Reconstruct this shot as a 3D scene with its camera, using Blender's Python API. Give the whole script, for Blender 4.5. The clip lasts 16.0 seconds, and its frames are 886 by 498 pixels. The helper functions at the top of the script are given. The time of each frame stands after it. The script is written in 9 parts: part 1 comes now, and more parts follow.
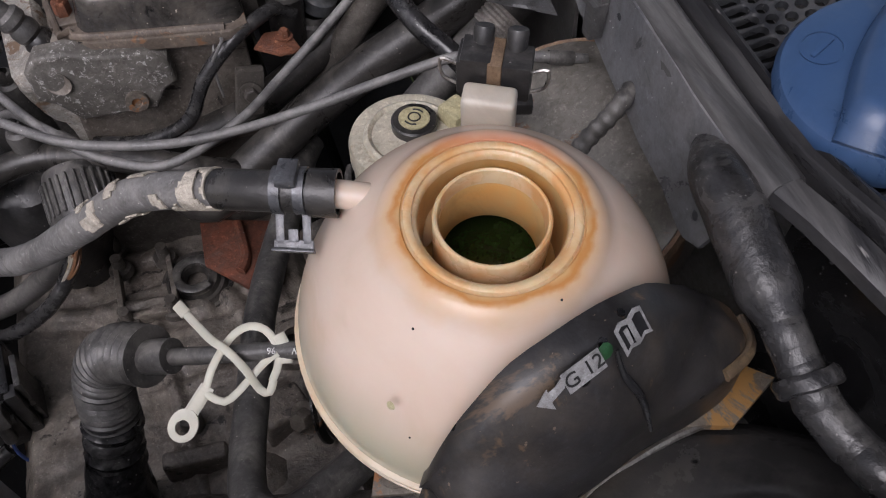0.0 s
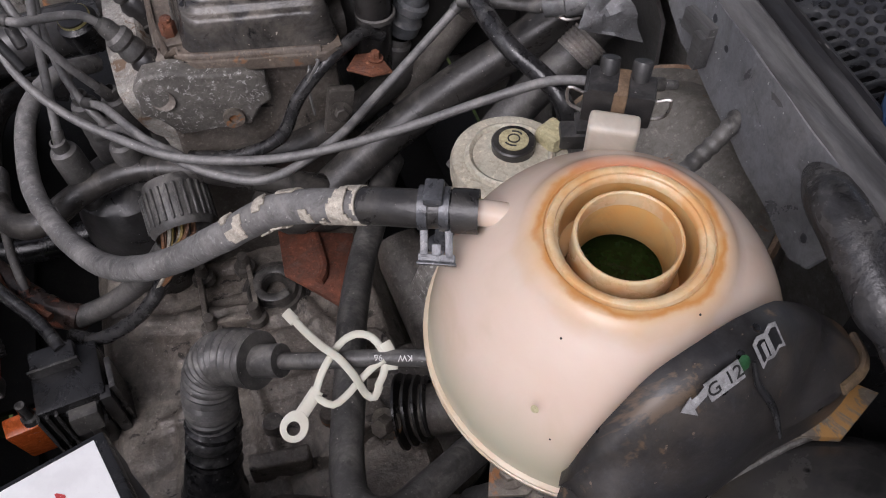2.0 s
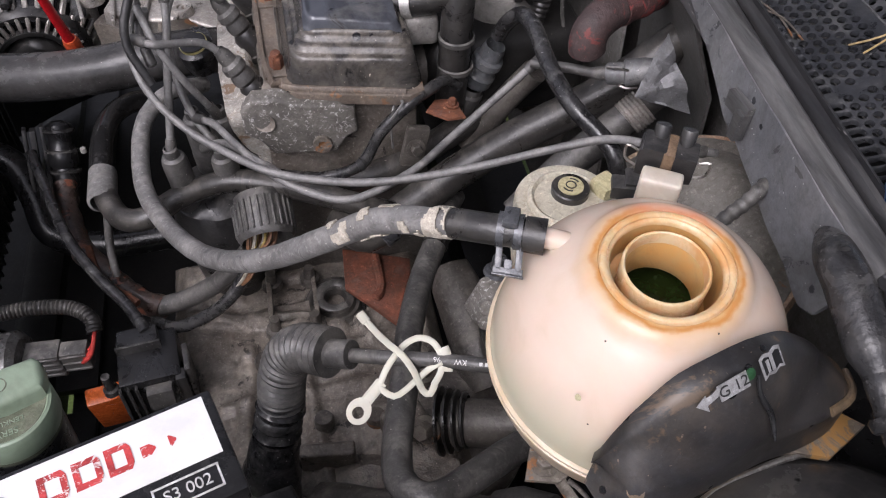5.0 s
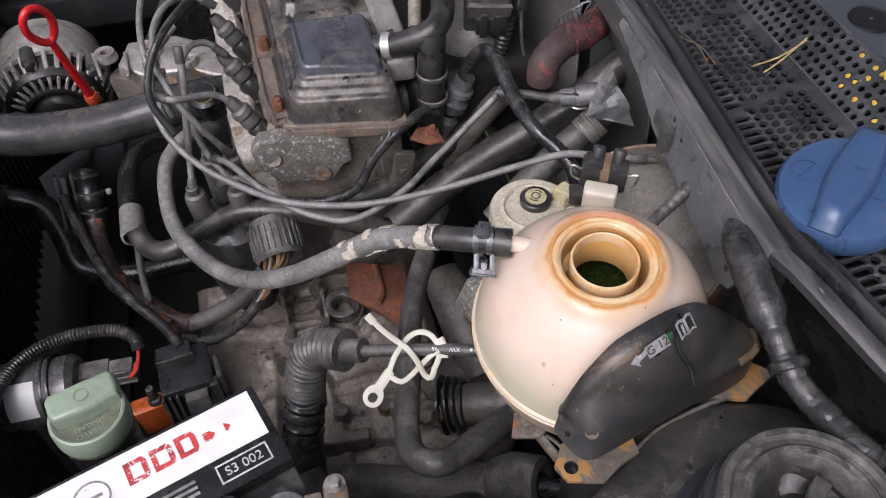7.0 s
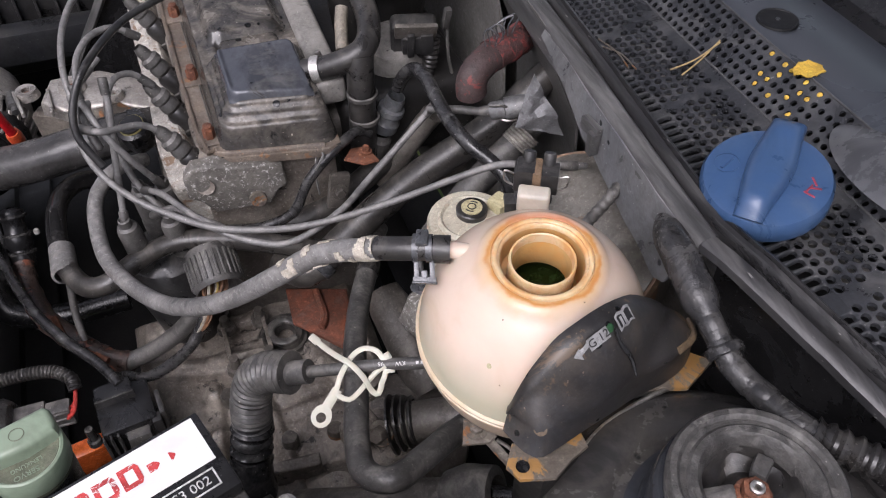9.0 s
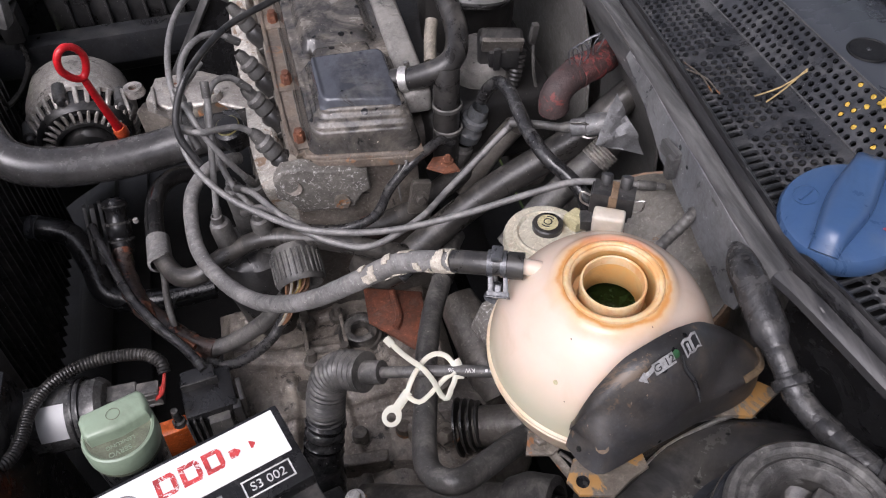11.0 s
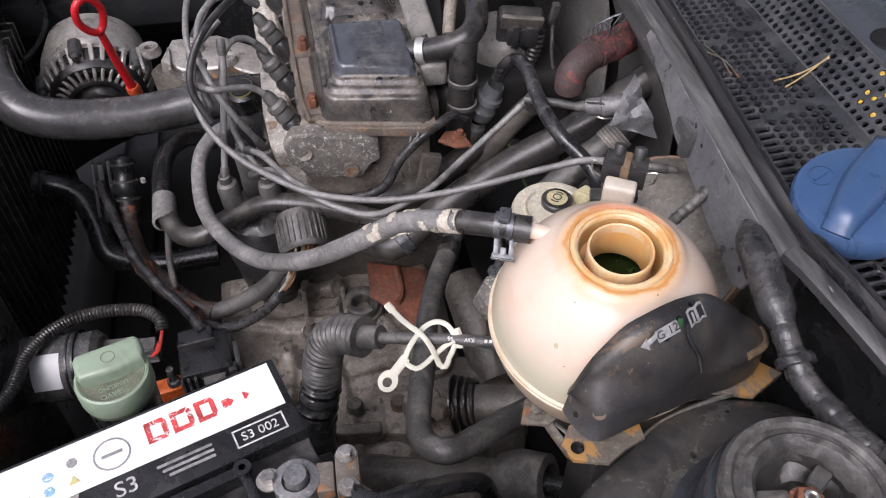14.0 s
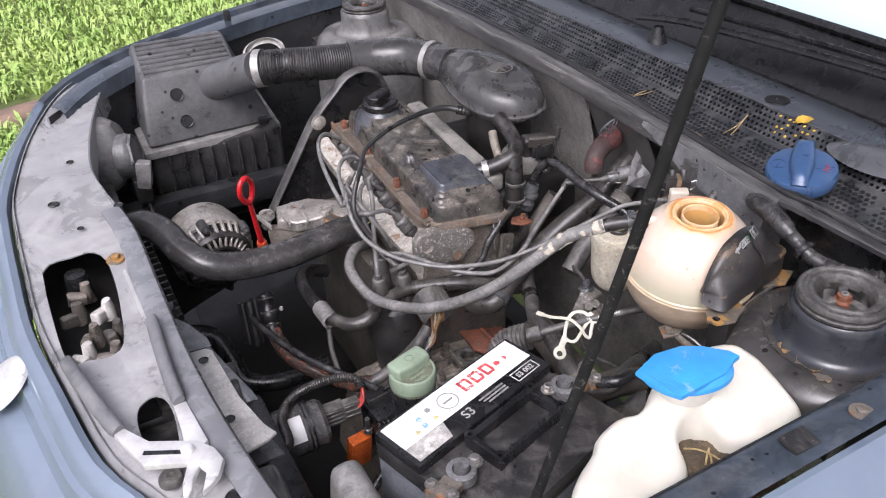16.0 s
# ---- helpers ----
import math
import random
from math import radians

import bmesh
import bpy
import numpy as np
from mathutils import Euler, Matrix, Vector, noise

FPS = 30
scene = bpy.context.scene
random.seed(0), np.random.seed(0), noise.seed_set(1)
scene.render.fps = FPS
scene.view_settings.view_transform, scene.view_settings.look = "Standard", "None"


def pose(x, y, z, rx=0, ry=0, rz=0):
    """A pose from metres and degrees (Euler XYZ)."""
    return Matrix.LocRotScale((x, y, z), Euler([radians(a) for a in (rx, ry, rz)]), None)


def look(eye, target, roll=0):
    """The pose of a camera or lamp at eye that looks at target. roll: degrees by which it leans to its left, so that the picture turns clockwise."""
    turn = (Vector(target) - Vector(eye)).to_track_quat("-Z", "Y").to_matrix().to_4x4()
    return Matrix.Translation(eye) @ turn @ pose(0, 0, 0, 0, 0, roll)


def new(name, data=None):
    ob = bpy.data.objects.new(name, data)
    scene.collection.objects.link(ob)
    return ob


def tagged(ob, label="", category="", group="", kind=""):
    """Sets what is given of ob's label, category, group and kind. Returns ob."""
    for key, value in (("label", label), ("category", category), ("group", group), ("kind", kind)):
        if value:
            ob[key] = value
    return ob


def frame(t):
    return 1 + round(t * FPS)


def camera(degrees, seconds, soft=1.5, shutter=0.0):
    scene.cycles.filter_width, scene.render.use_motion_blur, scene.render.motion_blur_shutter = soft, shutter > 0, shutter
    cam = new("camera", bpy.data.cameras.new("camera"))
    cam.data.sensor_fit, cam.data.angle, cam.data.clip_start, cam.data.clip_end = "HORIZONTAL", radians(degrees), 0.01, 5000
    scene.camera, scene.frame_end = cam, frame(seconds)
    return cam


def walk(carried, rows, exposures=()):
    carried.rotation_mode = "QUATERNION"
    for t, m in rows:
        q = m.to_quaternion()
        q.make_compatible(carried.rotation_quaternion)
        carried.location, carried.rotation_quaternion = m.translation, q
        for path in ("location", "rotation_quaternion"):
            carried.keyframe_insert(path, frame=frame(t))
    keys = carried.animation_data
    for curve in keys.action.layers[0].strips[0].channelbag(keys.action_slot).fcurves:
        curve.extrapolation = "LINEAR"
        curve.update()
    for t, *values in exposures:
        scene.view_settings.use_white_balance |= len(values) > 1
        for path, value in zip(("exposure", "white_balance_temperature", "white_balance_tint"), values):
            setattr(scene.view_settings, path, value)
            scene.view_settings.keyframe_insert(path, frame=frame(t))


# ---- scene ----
cam = camera(56.8, 16.0, 1.1)
PATH = [
    (0, (0.046, 0.029, 1.201), (0.449, 1.155, -0.402), -0.0),
    (0.5, (0.049, 0.032, 1.191), (0.479, 1.108, -0.439), 1.9),
    (1, (0.027, 0.023, 1.2), (0.416, 1.135, -0.416), 0.5),
    (1.5, (0.026, 0.023, 1.203), (0.436, 1.156, -0.394), 1.0),
    (2, (-0.001, 0.03, 1.221), (0.357, 1.199, -0.361), -1.0),
    (2.2, (-0.028, 0.031, 1.227), (0.248, 1.261, -0.326), -2.6),
    (2.5, (-0.055, 0.039, 1.241), (0.105, 1.305, -0.3), -3.9),
    (2.8, (-0.067, 0.040, 1.252), (0.029, 1.327, -0.276), -3.9),
    (3, (-0.076, 0.041, 1.251), (0.013, 1.346, -0.262), -3.3),
    (3.5, (-0.07, 0.033, 1.254), (0.059, 1.339, -0.255), 0.7),
    (4, (-0.047, 0.011, 1.252), (0.173, 1.279, -0.28), 3.7),
    (4.5, (-0.036, -0.008, 1.264), (0.241, 1.252, -0.265), 2.7),
    (4.7, (-0.037, -0.013, 1.265), (0.270, 1.254, -0.251), 3.2),
    (6.8, (-0.058, -0.095, 1.362), (0.268, 1.177, -0.147), -1.2),
    (7, (-0.055, -0.094, 1.361), (0.279, 1.178, -0.146), -1.0),
    (7.5, (-0.056, -0.091, 1.356), (0.315, 1.188, -0.136), 0.0),
    (8, (-0.057, -0.088, 1.347), (0.351, 1.182, -0.143), 1.3),
    (8.5, (-0.058, -0.1, 1.338), (0.434, 1.173, -0.125), 1.6),
    (9, (-0.058, -0.107, 1.354), (0.43, 1.173, -0.103), 0.1),
    (9.5, (-0.056, -0.1, 1.366), (0.3, 1.175, -0.134), -1.5),
    (9.7, (-0.057, -0.105, 1.375), (0.223, 1.215, -0.101), -3.7),
    (11.8, (-0.063, -0.116, 1.378), (0.325, 1.204, -0.073), 0.8),
    (12, (-0.072, -0.118, 1.376), (0.344, 1.194, -0.076), 1.9),
    (12.5, (-0.08, -0.125, 1.377), (0.365, 1.183, -0.07), 2.8),
    (13, (-0.077, -0.118, 1.366), (0.373, 1.171, -0.096), 2.7),
    (13.5, (-0.073, -0.113, 1.352), (0.366, 1.162, -0.125), 2.0),
    (14, (-0.065, -0.13, 1.353), (0.236, 1.21, -0.101), 0.8),
    (14.5, (-0.121, -0.18, 1.388), (0.213, 1.261, 0.042), 3.4),
    (14.8, (-0.197, -0.236, 1.387), (0.193, 1.251, 0.107), 5.2),
    (15, (-0.27, -0.282, 1.41), (0.218, 1.194, 0.152), 5.3),
    (15.2, (-0.339, -0.331, 1.434), (0.300, 1.127, 0.223), 4.2),
    (15.5, (-0.405, -0.374, 1.46), (0.305, 1.109, 0.321), 2.9),
    (15.8, (-0.457, -0.394, 1.467), (0.207, 1.125, 0.348), -0.5),
    (16, (-0.515, -0.395, 1.482), (0.24, 1.094, 0.381), -2.6),
]
walk(cam, [(t, look(eye, target, roll)) for t, eye, target, roll in PATH], exposures=[(0, -0.38, 6150, 20), (1.5, -0.3, 6150, 20), (2.0, -0.24, 6150, 20), (2.5, -0.1, 6150, 20), (3, 0.36, 6150, 20), (3.5, 0.56, 6150, 20), (4.0, 0.4, 6150, 20), (4.7, 0.16, 6150, 20), (7, 0.16, 6150, 20), (9.5, 0.24, 6150, 20), (12.5, 0.37, 6150, 20), (13.5, 0.37, 6150, 20), (14.5, 0.46, 6150, 20), (15, 0.58, 6150, 20), (15.5, 0.63, 6150, 20), (16, 0.61, 6150, 20)])

# ---- world and light: an overcast sky ----
world = bpy.data.worlds.new("overcast")
world.use_nodes = True
scene.world = world
wn, wl = world.node_tree.nodes, world.node_tree.links
sky = wn.new("ShaderNodeTexSky")
sky.sky_type, sky.sun_disc = "NISHITA", False
sky.sun_elevation, sky.sun_rotation = radians(52), radians(232)
sky.air_density, sky.dust_density, sky.ozone_density = 1.0, 6.0, 1.0
grey = wn.new("ShaderNodeHueSaturation")
grey.inputs["Saturation"].default_value = 0.25
wl.new(sky.outputs["Color"], grey.inputs["Color"])
wl.new(grey.outputs["Color"], wn["Background"].inputs["Color"])
wn["Background"].inputs["Strength"].default_value = 0.15
sun = new("sun", bpy.data.lights.new("sun", "SUN"))
sun.data.energy, sun.data.angle, sun.data.color = 1.3, radians(35), (1.0, 0.97, 0.93)
sun.matrix_world = look((-1.2, -1.5, 3.2), (0, 0.3, 0.8))


# ---- building blocks ----
def thing(name, loc, label, category, group="", kind=""):
    ob = new(name)
    ob.location = loc
    ob.empty_display_size = 0.01
    return tagged(ob, label, category, group, kind)


def mesh_of(name, bm, material, sharp=38):
    me = bpy.data.meshes.new(name)
    bm.normal_update()
    bm.to_mesh(me)
    bm.free()
    me.materials.append(material)
    me.shade_smooth()
    me.set_sharp_from_angle(angle=radians(sharp))
    return me


def base_of(ob):
    p = Vector((0, 0, 0))
    while ob:
        p += ob.location
        ob = ob.parent
    return p


def part(name, bm, material, parent, label="", sharp=38):
    bm.transform(Matrix.Translation(-base_of(parent)))
    ob = new(name, mesh_of(name, bm, material, sharp))
    ob.parent = parent
    return tagged(ob, label)


def solo(name, bm, material, label, category, group="", kind="", sharp=38):
    lo = [min(v.co[k] for v in bm.verts) for k in range(3)]
    hi = [max(v.co[k] for v in bm.verts) for k in range(3)]
    at = Vector(((lo[0] + hi[0]) / 2, (lo[1] + hi[1]) / 2, lo[2]))
    bm.transform(Matrix.Translation(-at))
    ob = new(name, mesh_of(name, bm, material, sharp))
    ob.location = at
    return tagged(ob, label, category, group, kind)


def join(*bms):
    out = bms[0]
    for b in bms[1:]:
        me = bpy.data.meshes.new("tmp")
        b.to_mesh(me)
        b.free()
        out.from_mesh(me)
        bpy.data.meshes.remove(me)
    return out


def box(size, m=None, bevel=0.002, seg=2):
    bm = bmesh.new()
    bmesh.ops.create_cube(bm, size=1, matrix=Matrix.Diagonal((*size, 1)))
    if bevel:
        bmesh.ops.bevel(bm, geom=bm.edges[:], offset=min(bevel, min(size) * 0.45), segments=seg, profile=0.6, affect="EDGES")
    bm.transform(m or Matrix())
    return bm


def lathe(profile, m=None, seg=32):
    """Turns (radius, height) pairs round the z axis; radius 0 closes an end."""
    bm = bmesh.new()
    rings = []
    for r, z in profile:
        if r < 1e-6:
            rings.append([bm.verts.new((0, 0, z))])
        else:
            rings.append([bm.verts.new((r * math.cos(a), r * math.sin(a), z)) for a in (2 * math.pi * k / seg for k in range(seg))])
    for a, b in zip(rings, rings[1:]):
        for k in range(seg):
            q = (k + 1) % seg
            if len(a) == 1 and len(b) == 1:
                continue
            if len(a) == 1:
                bm.faces.new((a[0], b[k], b[q]))
            elif len(b) == 1:
                bm.faces.new((a[k], a[q], b[0]))
            else:
                bm.faces.new((a[k], a[q], b[q], b[k]))
    bmesh.ops.recalc_face_normals(bm, faces=bm.faces[:])
    bm.transform(m or Matrix())
    return bm


def smooth_path(pts, step):
    p = [Vector(q) for q in pts]
    p = [2 * p[0] - p[1]] + p + [2 * p[-1] - p[-2]]
    out = []
    for i in range(1, len(p) - 2):
        n = max(2, int((p[i + 1] - p[i]).length / step))
        for k in range(n):
            t = k / n
            a, b, c, d = p[i - 1], p[i], p[i + 1], p[i + 2]
            out.append(0.5 * (2 * b + (c - a) * t + (2 * a - 5 * b + 4 * c - d) * t * t + (3 * b - a - 3 * c + d) * t ** 3))
    out.append(p[-2])
    return out


def tube(pts, radius, seg=14, step=0.006, caps=True, rough=0.0, ring=0.0, pitch=0.006, hollow=0.0, squash=1.0, up=None):
    """A round hose along a smooth path. ring: depth of ribs at the given pitch; rough: uneven wall; hollow: bore seen at the ends."""
    if ring:
        step = pitch / 4
    path = smooth_path(pts, step)
    bm = bmesh.new()
    t = (path[1] - path[0]).normalized()
    n = t.orthogonal().normalized() if up is None else (Vector(up) - Vector(up).dot(t) * t).normalized()
    rings, run = [], 0.0
    for i, c in enumerate(path):
        d = (path[min(i + 1, len(path) - 1)] - path[max(i - 1, 0)]).normalized()
        n = (n - n.dot(d) * d).normalized()
        b = d.cross(n)
        r = radius(i / (len(path) - 1)) if callable(radius) else radius
        if i:
            run += (c - path[i - 1]).length
        if ring:
            r += ring * (0.5 + 0.5 * math.cos(2 * math.pi * run / pitch))
        row = []
        for k in range(seg):
            a = 2 * math.pi * k / seg
            e = n * math.cos(a) + b * math.sin(a) * squash
            q = r
            if rough:
                q *= 1 + rough * noise.noise((c + e * r) * 90)
            row.append(bm.verts.new(c + e * q))
        rings.append(row)
    for a, b in zip(rings, rings[1:]):
        for k in range(seg):
            q = (k + 1) % seg
            bm.faces.new((a[k], a[q], b[q], b[k]))
    for row, c, s in ((rings[0], path[0], -1), (rings[-1], path[-1], 1)):
        if caps:
            bm.faces.new(row[::-1] if s < 0 else row)
    bmesh.ops.recalc_face_normals(bm, faces=bm.faces[:])
    return bm


def prism(outline, z0, z1, m=None, bevel=0.0, seg=2):
    """A flat plate with the given outline in x and y, from z0 to z1."""
    bm = bmesh.new()
    low = [bm.verts.new((x, y, z0)) for x, y in outline]
    high = [bm.verts.new((x, y, z1)) for x, y in outline]
    n = len(outline)
    top = bm.faces.new(high)
    bm.faces.new(low[::-1])
    for k in range(n):
        bm.faces.new((low[k], low[(k + 1) % n], high[(k + 1) % n], high[k]))
    bmesh.ops.recalc_face_normals(bm, faces=bm.faces[:])
    if bevel:
        bmesh.ops.bevel(bm, geom=top.edges[:], offset=bevel, segments=seg, profile=0.5, affect="EDGES")
    bm.transform(m or Matrix())
    return bm


def loft(rows, close=False, cap=False):
    """A skin over rows of points, all of one length."""
    bm = bmesh.new()
    rs = [[bm.verts.new(p) for p in row] for row in rows]
    for a, b in zip(rs, rs[1:]):
        n = len(a)
        for k in range(n if close else n - 1):
            q = (k + 1) % n
            bm.faces.new((a[k], a[q], b[q], b[k]))
    if cap and close:
        bm.faces.new(rs[0][::-1])
        bm.faces.new(rs[-1])
    bmesh.ops.recalc_face_normals(bm, faces=bm.faces[:])
    return bm


def thick(bm, d):
    bmesh.ops.solidify(bm, geom=bm.faces[:], thickness=d)
    return bm


def extrude_y(profile, ys, z_of=lambda y: 0.0, x_of=lambda y: 0.0, t=0.0):
    """A strip with the given (x, z) profile, drawn along y."""
    bm = loft([[(x + x_of(y), y, z + z_of(y)) for x, z in profile] for y in ys])
    return thick(bm, t) if t else bm


def hexbolt(at, r=0.006, h=0.006, axis=(0, 0, 1), washer=True):
    prof_w = [(0, 0), (r * 1.55, 0), (r * 1.55, r * 0.25), (0, r * 0.25)]
    turn = Vector(axis).to_track_quat("Z", "Y").to_matrix().to_4x4()
    m = Matrix.Translation(at) @ turn
    head = lathe([(0, 0), (r, 0), (r, h * 0.85), (r * 0.82, h), (0, h)], m @ pose(0, 0, r * 0.25 if washer else 0), 6)
    return join(lathe(prof_w, m, 16), head) if washer else head


def bev_block(x0, x1, y0, y1, z0, z1, inset, bevel=0.006):
    """A block that narrows towards its top, with rounded edges."""
    bm = bmesh.new()
    lo = [bm.verts.new(p) for p in ((x0, y0, z0), (x1, y0, z0), (x1, y1, z0), (x0, y1, z0))]
    hi = [bm.verts.new(p) for p in ((x0 + inset, y0 + inset, z1), (x1 - inset, y0 + inset, z1), (x1 - inset, y1 - inset, z1), (x0 + inset, y1 - inset, z1))]
    bm.faces.new(lo[::-1])
    bm.faces.new(hi)
    for k in range(4):
        bm.faces.new((lo[k], lo[(k + 1) % 4], hi[(k + 1) % 4], hi[k]))
    bmesh.ops.recalc_face_normals(bm, faces=bm.faces[:])
    bmesh.ops.bevel(bm, geom=bm.edges[:], offset=bevel, segments=3, profile=0.5, affect="EDGES")
    return bm


def aim(at, axis, spin=0):
    return Matrix.Translation(at) @ Vector(axis).to_track_quat("Z", "Y").to_matrix().to_4x4() @ pose(0, 0, 0, 0, 0, spin)


def rough_up(bm, amount, scale=60, seed=0.0):
    for v in bm.verts:
        p = v.co * scale + Vector((seed, seed, seed))
        v.co += Vector((noise.noise(p), noise.noise(p + Vector((31, 0, 0))), noise.noise(p + Vector((0, 17, 0))))) * amount
    return bm


def letters(text, size, m, depth=0.0004):
    cu = bpy.data.curves.new("letters", "FONT")
    cu.body, cu.size, cu.extrude, cu.align_x, cu.align_y = text, size, depth, "CENTER", "CENTER"
    ob = new("letters", cu)
    bpy.context.view_layer.update()
    me = bpy.data.meshes.new_from_object(ob.evaluated_get(bpy.context.evaluated_depsgraph_get()))
    bpy.data.objects.remove(ob)
    bpy.data.curves.remove(cu)
    bm = bmesh.new()
    bm.from_mesh(me)
    bpy.data.meshes.remove(me)
    bm.transform(m)
    return bm


# ---- materials ----
def mat(name, a, b=None, rough=0.6, metal=0.0, scale=25, bump=0.25, dust=0.0, dust_lit_tint=(0.17, 0.155, 0.135), spots=None, fine=260, sss=0.0, spot_scale=70, spot_cut=0.62, contrast=0.16, grime=0.55, speck=True, drops=0, stretch=None):
    m = bpy.data.materials.new(name)
    m.use_nodes = True
    n, l = m.node_tree.nodes, m.node_tree.links
    p = n["Principled BSDF"]
    tc = n.new("ShaderNodeTexCoord")
    place = tc.outputs["Object"]
    if stretch:
        grain = n.new("ShaderNodeMapping")
        grain.inputs["Scale"].default_value = stretch
        l.new(place, grain.inputs["Vector"])
        place = grain.outputs["Vector"]

    def tex(s, detail=5, r=0.6, dist=0.0):
        t = n.new("ShaderNodeTexNoise")
        t.inputs["Scale"].default_value, t.inputs["Detail"].default_value = s, detail
        t.inputs["Roughness"].default_value, t.inputs["Distortion"].default_value = r, dist
        l.new(place, t.inputs["Vector"])
        return t

    def ramp(src, lo, hi):
        r = n.new("ShaderNodeMapRange")
        r.inputs["From Min"].default_value, r.inputs["From Max"].default_value = lo, hi
        l.new(src, r.inputs["Value"])
        return r.outputs["Result"]

    def mix(fac, x, y):
        k = n.new("ShaderNodeMix")
        k.data_type = "RGBA"
        for sock, v in ((k.inputs[0], fac), (k.inputs[6], x), (k.inputs[7], y)):
            if hasattr(v, "is_linked"):
                l.new(v, sock)
            else:
                sock.default_value = v if isinstance(v, float) else (*v, 1)
        return k.outputs[2]

    big, small = tex(scale, 6, 0.62, 0.4), tex(fine, 4, 0.7)
    b = b or tuple(c * 0.72 for c in a)
    col = mix(ramp(big.outputs["Fac"], 0.5 - contrast, 0.5 + contrast), a, b)
    if speck:
        col = mix(ramp(small.outputs["Fac"], 0.55, 0.75), col, tuple(min(1, c * 1.5 + 0.012) for c in a))
    if grime:
        oil = tex(scale * 0.55 + 4, 7, 0.68, 0.9)
        g0 = n.new("ShaderNodeMath")
        g0.operation, g0.inputs[1].default_value = "MULTIPLY", grime
        l.new(ramp(oil.outputs["Fac"], 0.46, 0.60), g0.inputs[0])
        col = mix(g0.outputs[0], col, tuple(c * 0.3 for c in a))
    mott = tex(scale * 4.5 + 30, 7, 0.75, 0.7)
    if speck:
        dim = n.new("ShaderNodeMix")
        dim.data_type, dim.blend_type = "RGBA", "MULTIPLY"
        l.new(ramp(mott.outputs["Fac"], 0.45, 0.63), dim.inputs[0])
        l.new(col, dim.inputs[6])
        dim.inputs[7].default_value = (0.76, 0.74, 0.72, 1)
        col = dim.outputs[2]
        grit = n.new("ShaderNodeMix")
        grit.data_type, grit.blend_type = "RGBA", "MULTIPLY"
        l.new(ramp(tex(scale * 11 + 160, 4, 0.7, 0.3).outputs["Fac"], 0.48, 0.62), grit.inputs[0])
        l.new(col, grit.inputs[6])
        grit.inputs[7].default_value = (0.86, 0.85, 0.84, 1)
        col = grit.outputs[2]
    rnode = None
    if spots:
        s = tex(spot_scale, 6, 0.7, 0.8)
        col = mix(ramp(s.outputs["Fac"], spot_cut, spot_cut + 0.04), col, spots)
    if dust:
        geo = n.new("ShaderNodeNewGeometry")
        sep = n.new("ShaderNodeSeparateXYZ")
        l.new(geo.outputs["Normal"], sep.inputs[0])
        # Dust thickens on upward faces, which also paints in light from above.
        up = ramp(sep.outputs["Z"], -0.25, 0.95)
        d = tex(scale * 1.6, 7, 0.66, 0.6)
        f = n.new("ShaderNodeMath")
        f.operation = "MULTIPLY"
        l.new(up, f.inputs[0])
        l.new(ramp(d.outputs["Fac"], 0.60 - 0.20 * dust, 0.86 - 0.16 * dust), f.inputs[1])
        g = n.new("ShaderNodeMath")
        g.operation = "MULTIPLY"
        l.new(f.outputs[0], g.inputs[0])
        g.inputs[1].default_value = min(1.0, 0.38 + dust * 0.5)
        col = mix(g.outputs[0], col, dust_lit_tint)
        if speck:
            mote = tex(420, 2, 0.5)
            col = mix(ramp(mote.outputs["Fac"], 0.72, 0.77), col, tuple(min(1, c * 1.5) for c in dust_lit_tint))
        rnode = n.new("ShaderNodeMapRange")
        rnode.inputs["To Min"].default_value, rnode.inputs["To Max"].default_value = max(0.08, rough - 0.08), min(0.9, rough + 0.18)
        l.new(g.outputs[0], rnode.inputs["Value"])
    else:
        rnode = n.new("ShaderNodeMapRange")
        rnode.inputs["To Min"].default_value, rnode.inputs["To Max"].default_value = max(0.05, rough - 0.1), min(1.0, rough + 0.15)
        l.new(big.outputs["Fac"], rnode.inputs["Value"])
    if drops:
        vor = n.new("ShaderNodeTexVoronoi")
        vor.inputs["Scale"].default_value = drops
        l.new(tc.outputs["Object"], vor.inputs["Vector"])
        pick = n.new("ShaderNodeSeparateColor")
        l.new(vor.outputs["Color"], pick.inputs["Color"])
        rad = n.new("ShaderNodeMapRange")
        for q, v in zip(("From Min", "From Max", "To Min", "To Max"), (0.5, 1.0, -0.1, 0.42)):
            rad.inputs[q].default_value = v
        l.new(pick.outputs["Red"], rad.inputs["Value"])
        wob = n.new("ShaderNodeMath")
        wob.operation, wob.inputs[1].default_value = "MULTIPLY_ADD", 0.22
        l.new(mott.outputs["Fac"], wob.inputs[0])
        l.new(vor.outputs["Distance"], wob.inputs[2])
        gap = n.new("ShaderNodeMath")
        gap.operation = "SUBTRACT"
        l.new(rad.outputs[0], gap.inputs[0])
        l.new(wob.outputs[0], gap.inputs[1])
        spot = ramp(gap.outputs[0], -0.02, 0.06)
        col = mix(spot, col, tuple(c * 0.32 + 0.002 for c in a))
        damp = n.new("ShaderNodeMapRange")
        damp.inputs["To Min"].default_value, damp.inputs["To Max"].default_value = 1.0, 0.35
        l.new(spot, damp.inputs["Value"])
        dry = n.new("ShaderNodeMath")
        dry.operation = "MULTIPLY"
        l.new(damp.outputs[0], dry.inputs[0])
        l.new(rnode.outputs["Result"], dry.inputs[1])
        rough_out = dry.outputs[0]
    else:
        rough_out = rnode.outputs["Result"]
